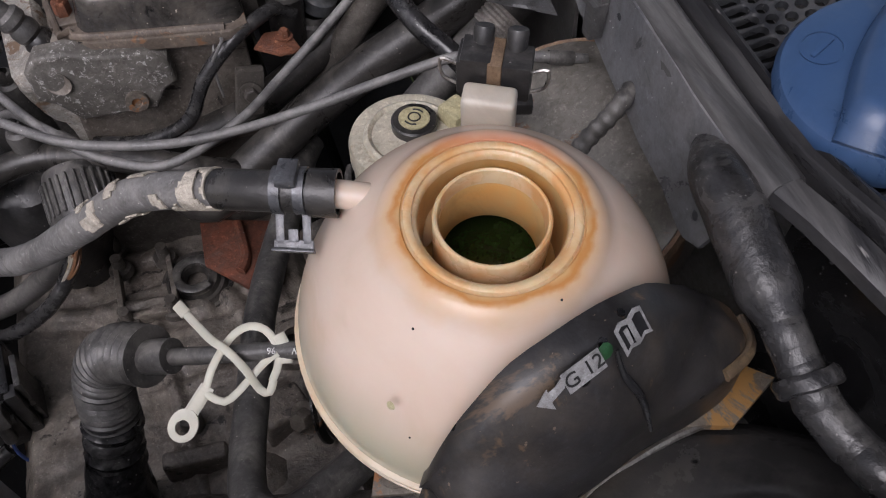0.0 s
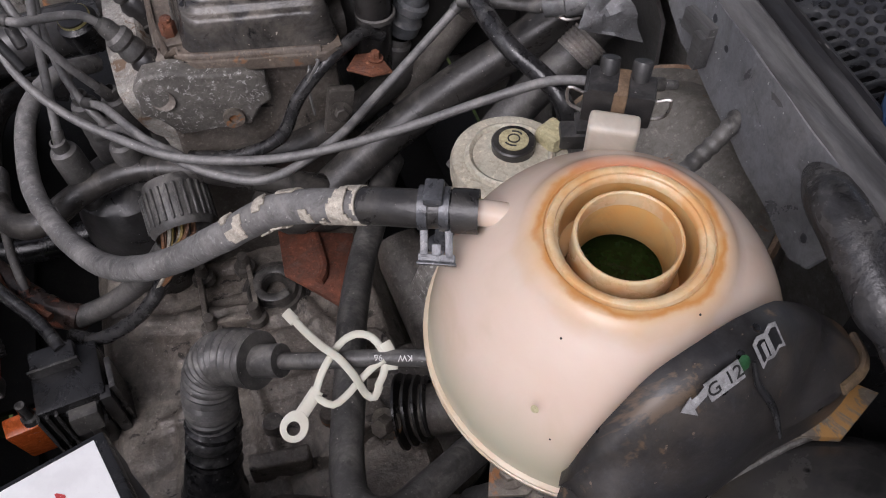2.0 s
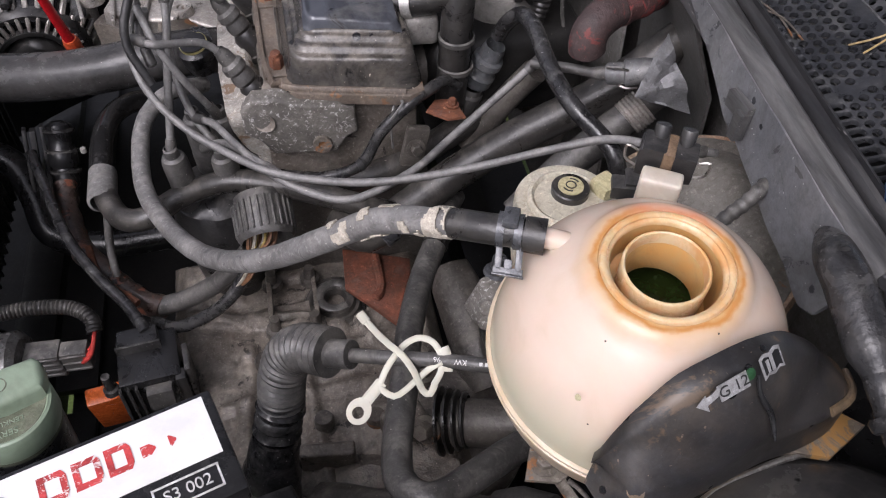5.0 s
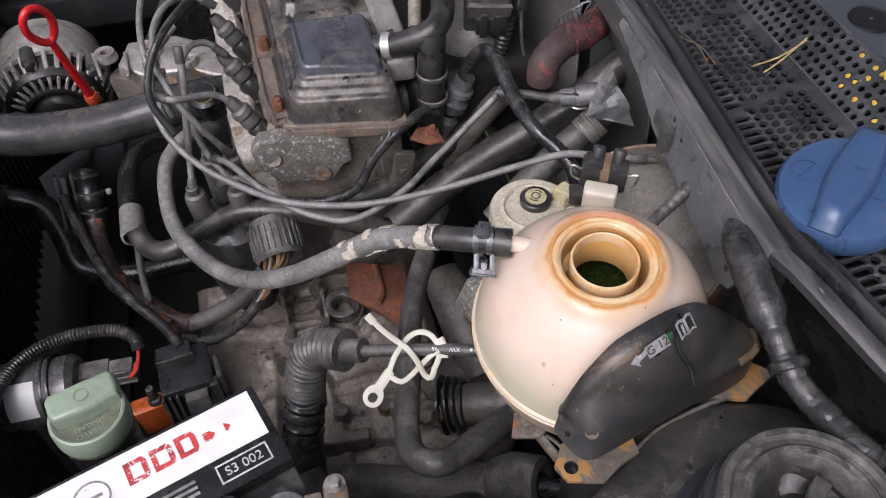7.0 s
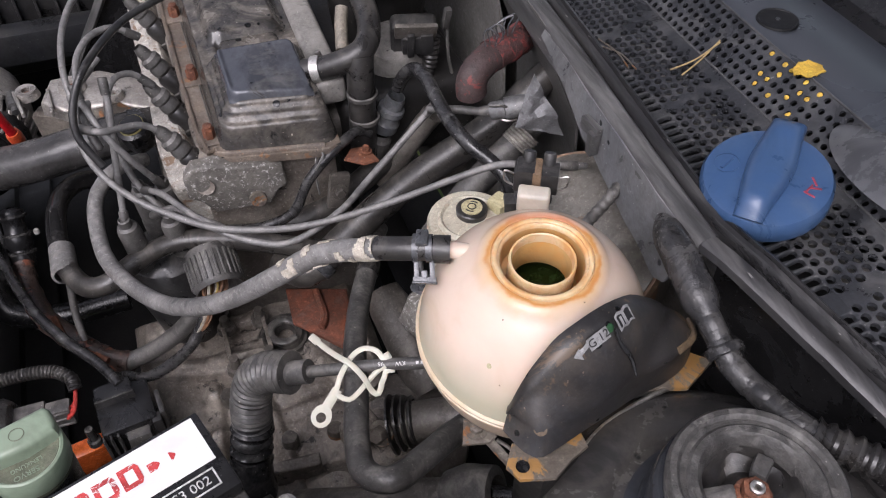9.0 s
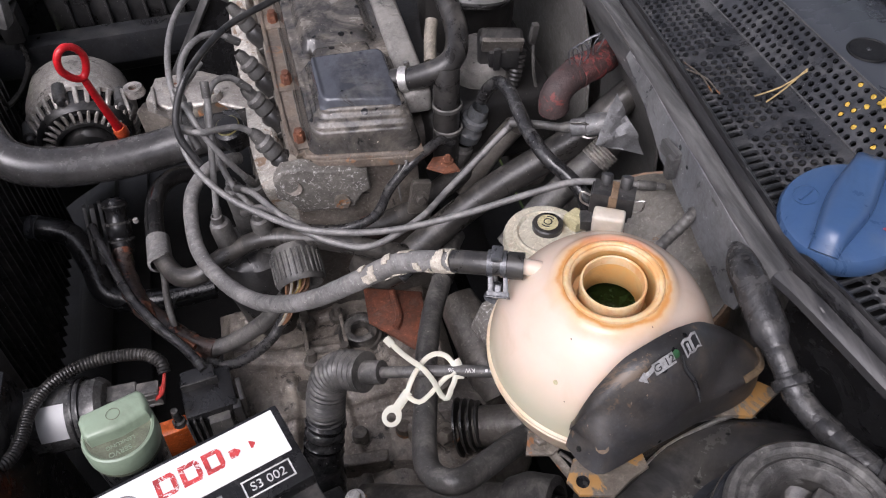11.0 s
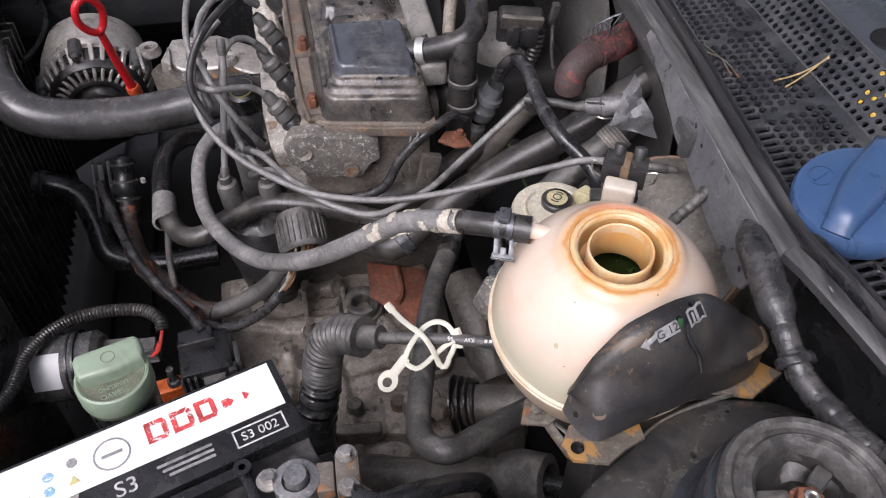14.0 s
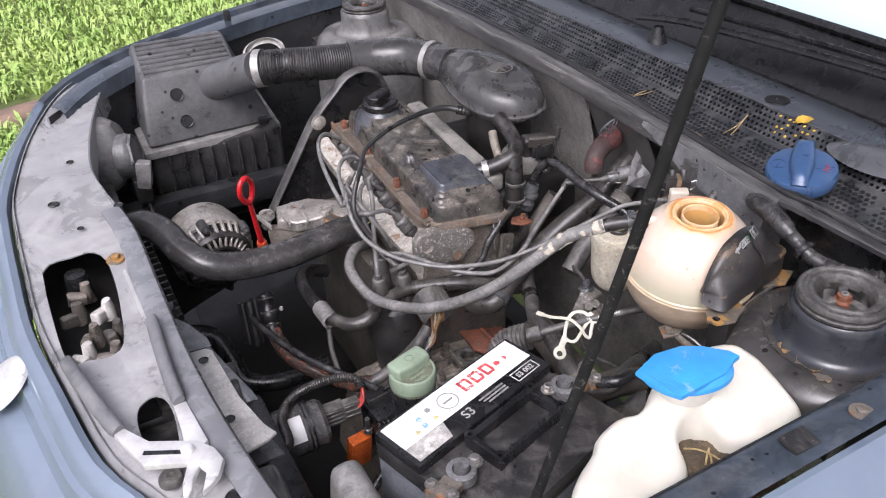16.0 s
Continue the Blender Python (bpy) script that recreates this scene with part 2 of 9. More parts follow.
    if grime:
        wet = n.new("ShaderNodeMath")
        wet.operation, wet.inputs[1].default_value, wet.inputs[2].default_value = "MULTIPLY_ADD", -0.5, 1.0
        l.new(g0.outputs[0], wet.inputs[0])
        shine = n.new("ShaderNodeMath")
        shine.operation = "MULTIPLY"
        l.new(wet.outputs[0], shine.inputs[0])
        l.new(rough_out, shine.inputs[1])
        l.new(shine.outputs[0], p.inputs["Roughness"])
    else:
        l.new(rough_out, p.inputs["Roughness"])
    l.new(col, p.inputs["Base Color"])
    p.inputs["Metallic"].default_value = metal
    if sss:
        p.inputs["Subsurface Weight"].default_value = sss
        p.inputs["Subsurface Radius"].default_value = (1.0, 0.6, 0.4)
        p.inputs["Subsurface Scale"].default_value = 0.008
    if bump:
        bn = n.new("ShaderNodeBump")
        bn.inputs["Strength"].default_value, bn.inputs["Distance"].default_value = bump * 0.6, 0.0012
        l.new(small.outputs["Fac"], bn.inputs["Height"])
        b2 = n.new("ShaderNodeBump")
        b2.inputs["Strength"].default_value, b2.inputs["Distance"].default_value = bump, 0.004
        l.new(big.outputs["Fac"], b2.inputs["Height"])
        l.new(bn.outputs["Normal"], b2.inputs["Normal"])
        l.new(b2.outputs["Normal"], p.inputs["Normal"])
    return m


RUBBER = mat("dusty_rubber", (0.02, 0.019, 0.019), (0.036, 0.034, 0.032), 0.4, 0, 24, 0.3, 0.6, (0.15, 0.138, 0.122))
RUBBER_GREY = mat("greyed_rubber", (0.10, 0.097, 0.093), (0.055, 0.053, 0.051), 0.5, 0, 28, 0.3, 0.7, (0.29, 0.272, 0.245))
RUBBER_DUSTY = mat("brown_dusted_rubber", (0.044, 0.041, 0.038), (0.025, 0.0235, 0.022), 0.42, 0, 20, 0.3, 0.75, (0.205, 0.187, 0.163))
RUBBER_WORN = mat("worn_hose_rubber", (0.24, 0.234, 0.228), (0.12, 0.117, 0.113), 0.6, 0, 34, 0.35, 0.6, (0.40, 0.38, 0.35), spots=(0.06, 0.058, 0.056), spot_scale=46, spot_cut=0.6, grime=0.4)
PEELED = mat("peeled_white_layer", (0.6, 0.55, 0.46), (0.42, 0.38, 0.32), 0.85, 0, 90, 0.9, 0.0, grime=0.15)
BLACK = mat("black_plastic", (0.011, 0.011, 0.012), (0.02, 0.02, 0.021), 0.38, 0, 30, 0.15, 0.2, (0.1, 0.095, 0.09))
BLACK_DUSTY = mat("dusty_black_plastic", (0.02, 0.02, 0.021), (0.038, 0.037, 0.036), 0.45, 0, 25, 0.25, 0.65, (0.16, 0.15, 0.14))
DARK = mat("grimy_dark_metal", (0.009, 0.0085, 0.008), (0.02, 0.018, 0.016), 0.7, 0.1, 18, 0.4, 0.12, (0.07, 0.063, 0.052))
COVER_PAINT = mat("worn_cover_paint", (0.036, 0.036, 0.037), (0.095, 0.086, 0.075), 0.26, 0.05, 16, 0.3, 0.85, (0.29, 0.256, 0.215), spots=(0.012, 0.012, 0.013), spot_scale=36, spot_cut=0.6, drops=75)
# Lighter bluish base that paints the sky's sheen on the cover's top.
COVER_TOP = mat("rubbed_sky_sheen_paint", (0.06, 0.066, 0.08), (0.095, 0.098, 0.11), 0.14, 0.1, 12, 0.1, 0.4, (0.23, 0.22, 0.2), spots=(0.014, 0.014, 0.016), spot_scale=20, spot_cut=0.63, speck=False, drops=75)
CAST = mat("grimy_cast_aluminium", (0.29, 0.262, 0.228), (0.145, 0.122, 0.102), 0.6, 0.15, 26, 0.8, 0.6, (0.40, 0.352, 0.29), spots=(0.035, 0.031, 0.027), spot_scale=30, spot_cut=0.59)
CAST_DARK = mat("oily_cast_aluminium", (0.15, 0.137, 0.122), (0.068, 0.061, 0.054), 0.5, 0.15, 20, 0.7, 0.6, (0.31, 0.28, 0.237))
OXIDE = mat("white_oxidised_aluminium", (0.235, 0.222, 0.2), (0.125, 0.115, 0.1), 0.8, 0.05, 34, 0.6, 0.2, spots=(0.46, 0.45, 0.425), spot_scale=260, spot_cut=0.575)
ALU = mat("dull_aluminium", (0.5, 0.475, 0.44), (0.32, 0.30, 0.275), 0.45, 0.4, 40, 0.4, 0.4, (0.5, 0.46, 0.4))
STEEL = mat("bare_steel", (0.55, 0.53, 0.5), (0.35, 0.33, 0.31), 0.35, 0.85, 60, 0.2)
RUST = mat("rust", (0.23, 0.085, 0.04), (0.12, 0.045, 0.028), 0.9, 0.0, 80, 0.8, 0.3, spots=(0.38, 0.17, 0.09))
RUST_PLATE = mat("rusty_red_plate", (0.26, 0.085, 0.045), (0.11, 0.05, 0.035), 0.8, 0.0, 35, 0.6, 0.3)
RUSTY_BRACKET = mat("rust_streaked_grey_bracket", (0.2, 0.18, 0.15), (0.12, 0.10, 0.085), 0.7, 0.2, 40, 0.5, 0.3, spots=(0.26, 0.12, 0.05), spot_scale=45, spot_cut=0.55)
OCHRE = mat("ochre_stained_metal", (0.2, 0.17, 0.135), (0.13, 0.115, 0.1), 0.55, 0.15, 30, 0.4, 0.2, spots=(0.34, 0.185, 0.06), spot_scale=34, spot_cut=0.50)
GASKET = mat("brown_stained_rail", (0.19, 0.15, 0.115), (0.12, 0.102, 0.088), 0.7, 0.1, 26, 0.4, 0.55, (0.26, 0.23, 0.195), spots=(0.22, 0.115, 0.06), spot_scale=30, spot_cut=0.6)
# One body paint: a shaded tone here, the lit tone as PAINT_OUT.
PAINT = mat("shaded_body_paint", (0.055, 0.07, 0.092), (0.07, 0.083, 0.10), 0.26, 0.2, 12, 0.06, 0.45, (0.2, 0.2, 0.2), spots=(0.02, 0.025, 0.03), spot_scale=60, spot_cut=0.66, speck=False, drops=70)
PAINT_OUT = mat("lit_body_paint", (0.20, 0.25, 0.32), (0.22, 0.265, 0.33), 0.16, 0.3, 10, 0.03, 0.12, (0.3, 0.32, 0.35), grime=0.08, speck=False)
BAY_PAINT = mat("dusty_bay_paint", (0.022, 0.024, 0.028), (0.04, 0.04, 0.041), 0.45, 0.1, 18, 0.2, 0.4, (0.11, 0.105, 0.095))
COWL_PLATE = mat("splashed_grey_plate", (0.125, 0.13, 0.14), (0.19, 0.191, 0.195), 0.45, 0.05, 14, 0.2, 0.8, (0.34, 0.336, 0.326), spots=(0.04, 0.04, 0.043), spot_scale=38, spot_cut=0.62, drops=80)
SEAL = mat("weathered_seal_rubber", (0.02, 0.02, 0.022), (0.042, 0.041, 0.041), 0.42, 0, 50, 0.3, 0.55, (0.125, 0.121, 0.116), grime=0.5, stretch=(1, 0.1, 0.6))
SLAM = mat("dusty_lock_carrier", (0.25, 0.25, 0.256), (0.36, 0.357, 0.355), 0.4, 0.05, 9, 0.15, 0.5, (0.44, 0.432, 0.42), spots=(0.12, 0.115, 0.11), spot_scale=26, spot_cut=0.64, grime=0.45, speck=False)
COWL_EDGE = mat("dusty_cowl_fold", (0.12, 0.12, 0.12), (0.06, 0.06, 0.062), 0.7, 0, 60, 0.2, 0.3)
COWL = mat("cowl_plastic", (0.03, 0.032, 0.037), (0.045, 0.047, 0.052), 0.42, 0, 20, 0.2, 0.6, (0.14, 0.138, 0.135))
COWL_SHELF = mat("smooth_cowl_shelf", (0.04, 0.045, 0.054), (0.05, 0.055, 0.064), 0.36, 0, 4, 0.03, 0.2, (0.085, 0.088, 0.092), grime=0.08, speck=False)
RES_WHITE = mat("yellowed_reservoir_plastic", (0.62, 0.58, 0.47), (0.5, 0.46, 0.36), 0.5, 0, 25, 0.2, 0.3, (0.35, 0.32, 0.25), sss=0.15, grime=0.25)
BOTTLE = mat("white_bottle_plastic", (0.70, 0.68, 0.60), (0.62, 0.59, 0.50), 0.4, 0, 14, 0.12, 0.0, sss=0.2, grime=0.1, speck=False)
BLUE_BRIGHT = mat("bright_blue_plastic", (0.045, 0.32, 0.72), (0.04, 0.27, 0.62), 0.4, 0, 30, 0.12, 0.0, spots=(0.16, 0.34, 0.62), spot_scale=40, spot_cut=0.62, grime=0.12, speck=False)
BLUE = mat("faded_blue_plastic", (0.036, 0.078, 0.175), (0.05, 0.094, 0.185), 0.38, 0, 22, 0.12, 0.25, (0.12, 0.15, 0.2), grime=0.25, speck=False)
GREEN = mat("pale_green_plastic", (0.27, 0.345, 0.25), (0.21, 0.265, 0.19), 0.42, 0, 20, 0.08, 0.3, (0.24, 0.24, 0.19), grime=0.35, speck=False)
GREEN_DIRTY = mat("grimy_green_plastic", (0.14, 0.17, 0.11), (0.2, 0.2, 0.15), 0.8, 0, 60, 0.4, 0.3)
ORANGE = mat("orange_lens", (0.75, 0.16, 0.03), (0.55, 0.1, 0.02), 0.35, 0, 40, 0.1, 0.2)
RED = mat("red_plastic", (0.62, 0.015, 0.02), (0.5, 0.012, 0.018), 0.3, 0, 40, 0.08, grime=0.15)
RED_TAPE = mat("faded_red_pipe", (0.07, 0.043, 0.041), (0.038, 0.031, 0.03), 0.75, 0, 26, 0.7, 0.4, (0.13, 0.1, 0.09), spots=(0.17, 0.04, 0.035), spot_scale=46, spot_cut=0.57)
TIE = mat("cream_plastic_strap", (0.60, 0.58, 0.48), (0.52, 0.5, 0.41), 0.45, 0, 40, 0.1, 0.0, sss=0.15, grime=0.1, speck=False)
LABEL = mat("white_label", (0.80, 0.80, 0.79), (0.74, 0.74, 0.73), 0.4, 0, 40, 0.03, 0.0, spots=(0.42, 0.41, 0.39), spot_scale=60, spot_cut=0.68, grime=0.1, speck=False)
PRINT_RED = mat("red_print", (0.62, 0.06, 0.06), (0.55, 0.06, 0.06), 0.45, 0, 60, 0.03, spots=(0.72, 0.66, 0.64), spot_scale=170, spot_cut=0.56)
PRINT_WHITE = mat("white_print", (0.7, 0.7, 0.69), (0.55, 0.55, 0.54), 0.5, 0, 90, 0.03)
PRINT_BLACK = mat("black_print", (0.02, 0.02, 0.02), None, 0.5, 0, 90, 0.03)
PRINT_BLUE = mat("blue_print", (0.2, 0.45, 0.68), (0.4, 0.56, 0.7), 0.5, 0, 200, 0.03, spots=(0.72, 0.73, 0.73), spot_scale=260, spot_cut=0.56)
PRINT_YELLOW = mat("yellow_print", (0.62, 0.55, 0.2), (0.45, 0.42, 0.25), 0.5, 0, 200, 0.03, spots=(0.7, 0.7, 0.66), spot_scale=260, spot_cut=0.58)
PRINT_GREY = mat("grey_print", (0.33, 0.33, 0.33), (0.25, 0.25, 0.25), 0.6, 0, 120, 0.05)
TAPE = mat("wrinkled_black_tape", (0.026, 0.026, 0.028), (0.048, 0.047, 0.046), 0.36, 0, 45, 0.4, 0.5, (0.16, 0.152, 0.14))
TOWER = mat("spotted_tower_paint", (0.042, 0.041, 0.042), (0.066, 0.062, 0.058), 0.34, 0.0, 12, 0.15, 0.4, (0.13, 0.118, 0.1), spots=(0.014, 0.014, 0.015), spot_scale=38, spot_cut=0.66, speck=False, drops=85)
TOWER_PALE = mat("pale_grey_tower", (0.15, 0.15, 0.15), (0.22, 0.22, 0.215), 0.5, 0.05, 16, 0.2, 0.7, (0.34, 0.33, 0.315))
CUP_PAINT = mat("glossy_dark_cup_paint", (0.028, 0.031, 0.038), (0.045, 0.047, 0.052), 0.24, 0.0, 10, 0.08, 0.35, (0.13, 0.12, 0.105), spots=(0.02, 0.02, 0.02), spot_scale=30, spot_cut=0.64, speck=False, drops=70)
LEAF = mat("yellow_leaf", (0.75, 0.5, 0.07), (0.6, 0.36, 0.05), 0.6, 0, 120, 0.3)
STRAW = mat("dry_needle", (0.5, 0.37, 0.17), None, 0.7, 0, 120, 0.2)
SILVER = mat("chromed_tool_steel", (0.80, 0.79, 0.775), (0.58, 0.57, 0.56), 0.3, 0.4, 30, 0.12, 0, grime=0.25, speck=False)
WIRE_COLOURS = [mat("wire_" + k, c, None, 0.5, 0, 90, 0.05, 0.2) for k, c in (("yellow", (0.42, 0.30, 0.08)), ("brown", (0.24, 0.12, 0.06)), ("white", (0.4, 0.37, 0.31)), ("red", (0.5, 0.05, 0.04)), ("blue", (0.05, 0.1, 0.35)))]


def tank_plastic():
    """Milky plastic: the coolant greens its lower half, rust-brown stains ring the neck, with a pink streak."""
    m = mat("milky_tank_plastic", (0.675, 0.565, 0.475), (0.61, 0.465, 0.36), 0.2, 0, 16, 0.05, 0, sss=0.28, contrast=0.3, grime=0.0, speck=False)
    n, l = m.node_tree.nodes, m.node_tree.links
    p = n["Principled BSDF"]
    prior = p.inputs["Base Color"].links[0].from_socket
    tc = n.new("ShaderNodeTexCoord")
    sep = n.new("ShaderNodeSeparateXYZ")
    l.new(tc.outputs["Object"], sep.inputs[0])
    cyl = n.new("ShaderNodeCombineXYZ")
    l.new(sep.outputs["X"], cyl.inputs[0])
    l.new(sep.outputs["Y"], cyl.inputs[1])
    ln = n.new("ShaderNodeVectorMath")
    ln.operation = "LENGTH"
    l.new(cyl.outputs[0], ln.inputs[0])
    ns = n.new("ShaderNodeTexNoise")
    ns.inputs["Scale"].default_value, ns.inputs["Detail"].default_value = 55, 6
    l.new(tc.outputs["Object"], ns.inputs["Vector"])
    off = n.new("ShaderNodeMath")
    off.operation, off.inputs[1].default_value = "MULTIPLY_ADD", 0.011
    l.new(ns.outputs["Fac"], off.inputs[0])
    l.new(ln.outputs["Value"], off.inputs[2])
    ring = n.new("ShaderNodeMapRange")
    for k, v in zip(("From Min", "From Max", "To Min", "To Max"), (0.0385, 0.0495, 0.95, 0.0)):
        ring.inputs[k].default_value = v
    l.new(off.outputs[0], ring.inputs["Value"])
    hi = n.new("ShaderNodeMapRange")
    for k, v in zip(("From Min", "From Max"), (0.03, 0.045)):
        hi.inputs[k].default_value = v
    l.new(sep.outputs["Z"], hi.inputs["Value"])
    both = n.new("ShaderNodeMath")
    both.operation = "MULTIPLY"
    l.new(ring.outputs[0], both.inputs[0])
    l.new(hi.outputs[0], both.inputs[1])
    k = n.new("ShaderNodeMix")
    k.data_type = "RGBA"
    l.new(both.outputs[0], k.inputs[0])
    l.new(prior, k.inputs[6])
    k.inputs[7].default_value = (0.58, 0.35, 0.15, 1)
    line = n.new("ShaderNodeMath")
    line.operation, line.inputs[1].default_value = "SUBTRACT", 0.0398
    l.new(off.outputs[0], line.inputs[0])
    width = n.new("ShaderNodeMath")
    width.operation = "ABSOLUTE"
    l.new(line.outputs[0], width.inputs[0])
    edge = n.new("ShaderNodeMapRange")
    for q, v in zip(("From Min", "From Max", "To Min", "To Max"), (0.0004, 0.0022, 0.85, 0.0)):
        edge.inputs[q].default_value = v
    l.new(width.outputs[0], edge.inputs["Value"])
    atop = n.new("ShaderNodeMath")
    atop.operation = "MULTIPLY"
    l.new(edge.outputs[0], atop.inputs[0])
    l.new(hi.outputs[0], atop.inputs[1])
    k3 = n.new("ShaderNodeMix")
    k3.data_type = "RGBA"
    l.new(atop.outputs[0], k3.inputs[0])
    l.new(k.outputs[2], k3.inputs[6])
    k3.inputs[7].default_value = (0.50, 0.22, 0.06, 1)
    st = n.new("ShaderNodeTexNoise")
    st.inputs["Scale"].default_value, st.inputs["Detail"].default_value, st.inputs["Distortion"].default_value = 24, 5, 1.2
    l.new(tc.outputs["Object"], st.inputs["Vector"])
    sm = n.new("ShaderNodeMapRange")
    for q, v in zip(("From Min", "From Max", "To Min", "To Max"), (0.52, 0.72, 0.0, 0.55)):
        sm.inputs[q].default_value = v
    l.new(st.outputs["Fac"], sm.inputs["Value"])
    k2 = n.new("ShaderNodeMix")
    k2.data_type = "RGBA"
    l.new(sm.outputs[0], k2.inputs[0])
    l.new(k3.outputs[2], k2.inputs[6])
    k2.inputs[7].default_value = (0.52, 0.42, 0.29, 1)
    fill = n.new("ShaderNodeMath")
    fill.operation, fill.inputs[1].default_value = "MULTIPLY_ADD", 0.02
    l.new(st.outputs["Fac"], fill.inputs[0])
    l.new(sep.outputs["Z"], fill.inputs[2])
    level = n.new("ShaderNodeMapRange")
    for q, v in zip(("From Min", "From Max", "To Min", "To Max"), (0.004, 0.034, 0.75, 0.0)):
        level.inputs[q].default_value = v
    l.new(fill.outputs[0], level.inputs["Value"])
    k5 = n.new("ShaderNodeMix")
    k5.data_type = "RGBA"
    l.new(level.outputs[0], k5.inputs[0])
    l.new(k2.outputs[2], k5.inputs[6])
    k5.inputs[7].default_value = (0.42, 0.42, 0.30, 1)
    mx = n.new("ShaderNodeMath")
    mx.operation, mx.inputs[1].default_value = "MULTIPLY", 0.45
    l.new(sep.outputs["X"], mx.inputs[0])
    my = n.new("ShaderNodeMath")
    my.operation, my.inputs[1].default_value = "MULTIPLY_ADD", 0.89
    l.new(sep.outputs["Y"], my.inputs[0])
    l.new(mx.outputs[0], my.inputs[2])
    back = n.new("ShaderNodeMapRange")
    for q, v in zip(("From Min", "From Max", "To Min", "To Max"), (0.022, 0.036, 0.0, 0.8)):
        back.inputs[q].default_value = v
    l.new(my.outputs[0], back.inputs["Value"])
    rosy = n.new("ShaderNodeMath")
    rosy.operation = "MULTIPLY"
    l.new(back.outputs[0], rosy.inputs[0])
    l.new(both.outputs[0], rosy.inputs[1])
    k4 = n.new("ShaderNodeMix")
    k4.data_type = "RGBA"
    l.new(rosy.outputs[0], k4.inputs[0])
    l.new(k5.outputs[2], k4.inputs[6])
    k4.inputs[7].default_value = (0.72, 0.30, 0.22, 1)
    l.new(k4.outputs[2], p.inputs["Base Color"])
    return m


TANK = tank_plastic()
TANK_SEAM = mat("pale_tank_seam", (0.60, 0.50, 0.37), (0.52, 0.39, 0.25), 0.35, 0, 30, 0.1, 0, sss=0.3, grime=0.15, speck=False)
TANK_IN = mat("amber_stained_plastic", (0.56, 0.29, 0.085), (0.50, 0.33, 0.14), 0.35, 0, 45, 0.1, 0, sss=0.3, grime=0.3, speck=False)
TANK_LOW = mat("browned_tank_plastic", (0.46, 0.37, 0.28), (0.36, 0.28, 0.2), 0.35, 0, 20, 0.1, 0, sss=0.2, grime=0.3, speck=False)
TANK_LIP = mat("cream_stained_plastic", (0.68, 0.52, 0.32), (0.60, 0.33, 0.13), 0.26, 0, 42, 0.08, 0, sss=0.4, contrast=0.1, grime=0.12, speck=False)
SOCKET = mat("stained_socket_plastic", (0.58, 0.54, 0.47), (0.48, 0.42, 0.34), 0.4, 0, 30, 0.1, 0, sss=0.2, grime=0.2, speck=False)
COOLANT = mat("green_coolant", (0.022, 0.034, 0.008), (0.016, 0.026, 0.006), 0.06, 0, 40, 0.0)
GLASS = bpy.data.materials.new("sky_pale_glass")
GLASS.use_nodes = True
gp = GLASS.node_tree.nodes["Principled BSDF"]
# Pale, nearly opaque base colour stands in for the sky reflected in the glass.
gp.inputs["Base Color"].default_value, gp.inputs["Roughness"].default_value = (0.56, 0.70, 0.73, 1), 0.35
gp.inputs["Transmission Weight"].default_value, gp.inputs["IOR"].default_value = 0.12, 1.5
GRASS = mat("grass_blades", (0.25, 0.42, 0.09), (0.45, 0.56, 0.17), 0.6, 0, 2.2, 0.0, 0, contrast=0.25, grime=0.15, speck=False)
SOIL = mat("grassy_soil", (0.10, 0.16, 0.035), (0.17, 0.2, 0.06), 0.9, 0, 2.2, 0.6, 0, spots=(0.2, 0.13, 0.08), spot_scale=1.1, spot_cut=0.66)


# ---- the setting: ground and the car's body round the bay ----
def make_ground():
    bm = bmesh.new()
    bmesh.ops.create_grid(bm, x_segments=60, y_segments=60, size=60)
    for v in bm.verts:
        v.co.z = 0.05 * noise.noise(v.co * 0.35) if (v.co - Vector((0, 0.6, 0))).length > 4 else 0.0
    solo("ground", bm, SOIL, "grassy ground with worn brown soil", "ground", kind="structure")


def make_grass():
    rng = random.Random(5)
    verts, faces = [], []
    for _ in range(34000):
        x, y = rng.gauss(-0.4, 1.2), 1.75 + abs(rng.gauss(0, 2.6))
        if abs(y - 3.75 - 0.2 * x) < 0.16 and x < -0.4:
            continue
        h, w, a = rng.uniform(0.025, 0.08), rng.uniform(0.003, 0.011), rng.uniform(0, 6.283)
        dx, dy, s = math.cos(a), math.sin(a), rng.uniform(0.3, 1.1)
        k = len(verts)
        px, py = -dy * w, dx * w
        verts += [(x - px * 0.4, y - py * 0.4, 0), (x + px * 0.4, y + py * 0.4, 0), (x + px + dx * h * s * 0.5, y + py + dy * h * s * 0.5, h * 0.7), (x - px + dx * h * s * 0.5, y - py + dy * h * s * 0.5, h * 0.7), (x + dx * h * s, y + dy * h * s, h * 0.8)]
        faces += [(k, k + 1, k + 2, k + 3), (k + 3, k + 2, k + 4)]
    me = bpy.data.meshes.new("grass")
    me.from_pydata(verts, [], faces)
    me.materials.append(GRASS)
    tagged(new("grass", me), "bright green grass and broad-leaved weeds beside the car", "grass", kind="stuff")


def make_path():
    rows = [[(x, 3.68 + 0.2 * x + w + 0.03 * math.sin(7 * x), 0.02 if abs(w) < 0.1 else 0.0) for w in (-0.17, -0.09, 0.0, 0.09, 0.17)] for x in [-3 + 0.15 * k for k in range(18)]]
    solo("footpath", rough_up(loft(rows), 0.008, 9), mat("trodden_soil", (0.3, 0.2, 0.15), (0.22, 0.15, 0.11), 0.9, 0, 9, 0.6), "bare brown trodden path through the grass", "path", kind="structure")


def ys(a, b, n):
    return [a + (b - a) * k / n for k in range(n + 1)]


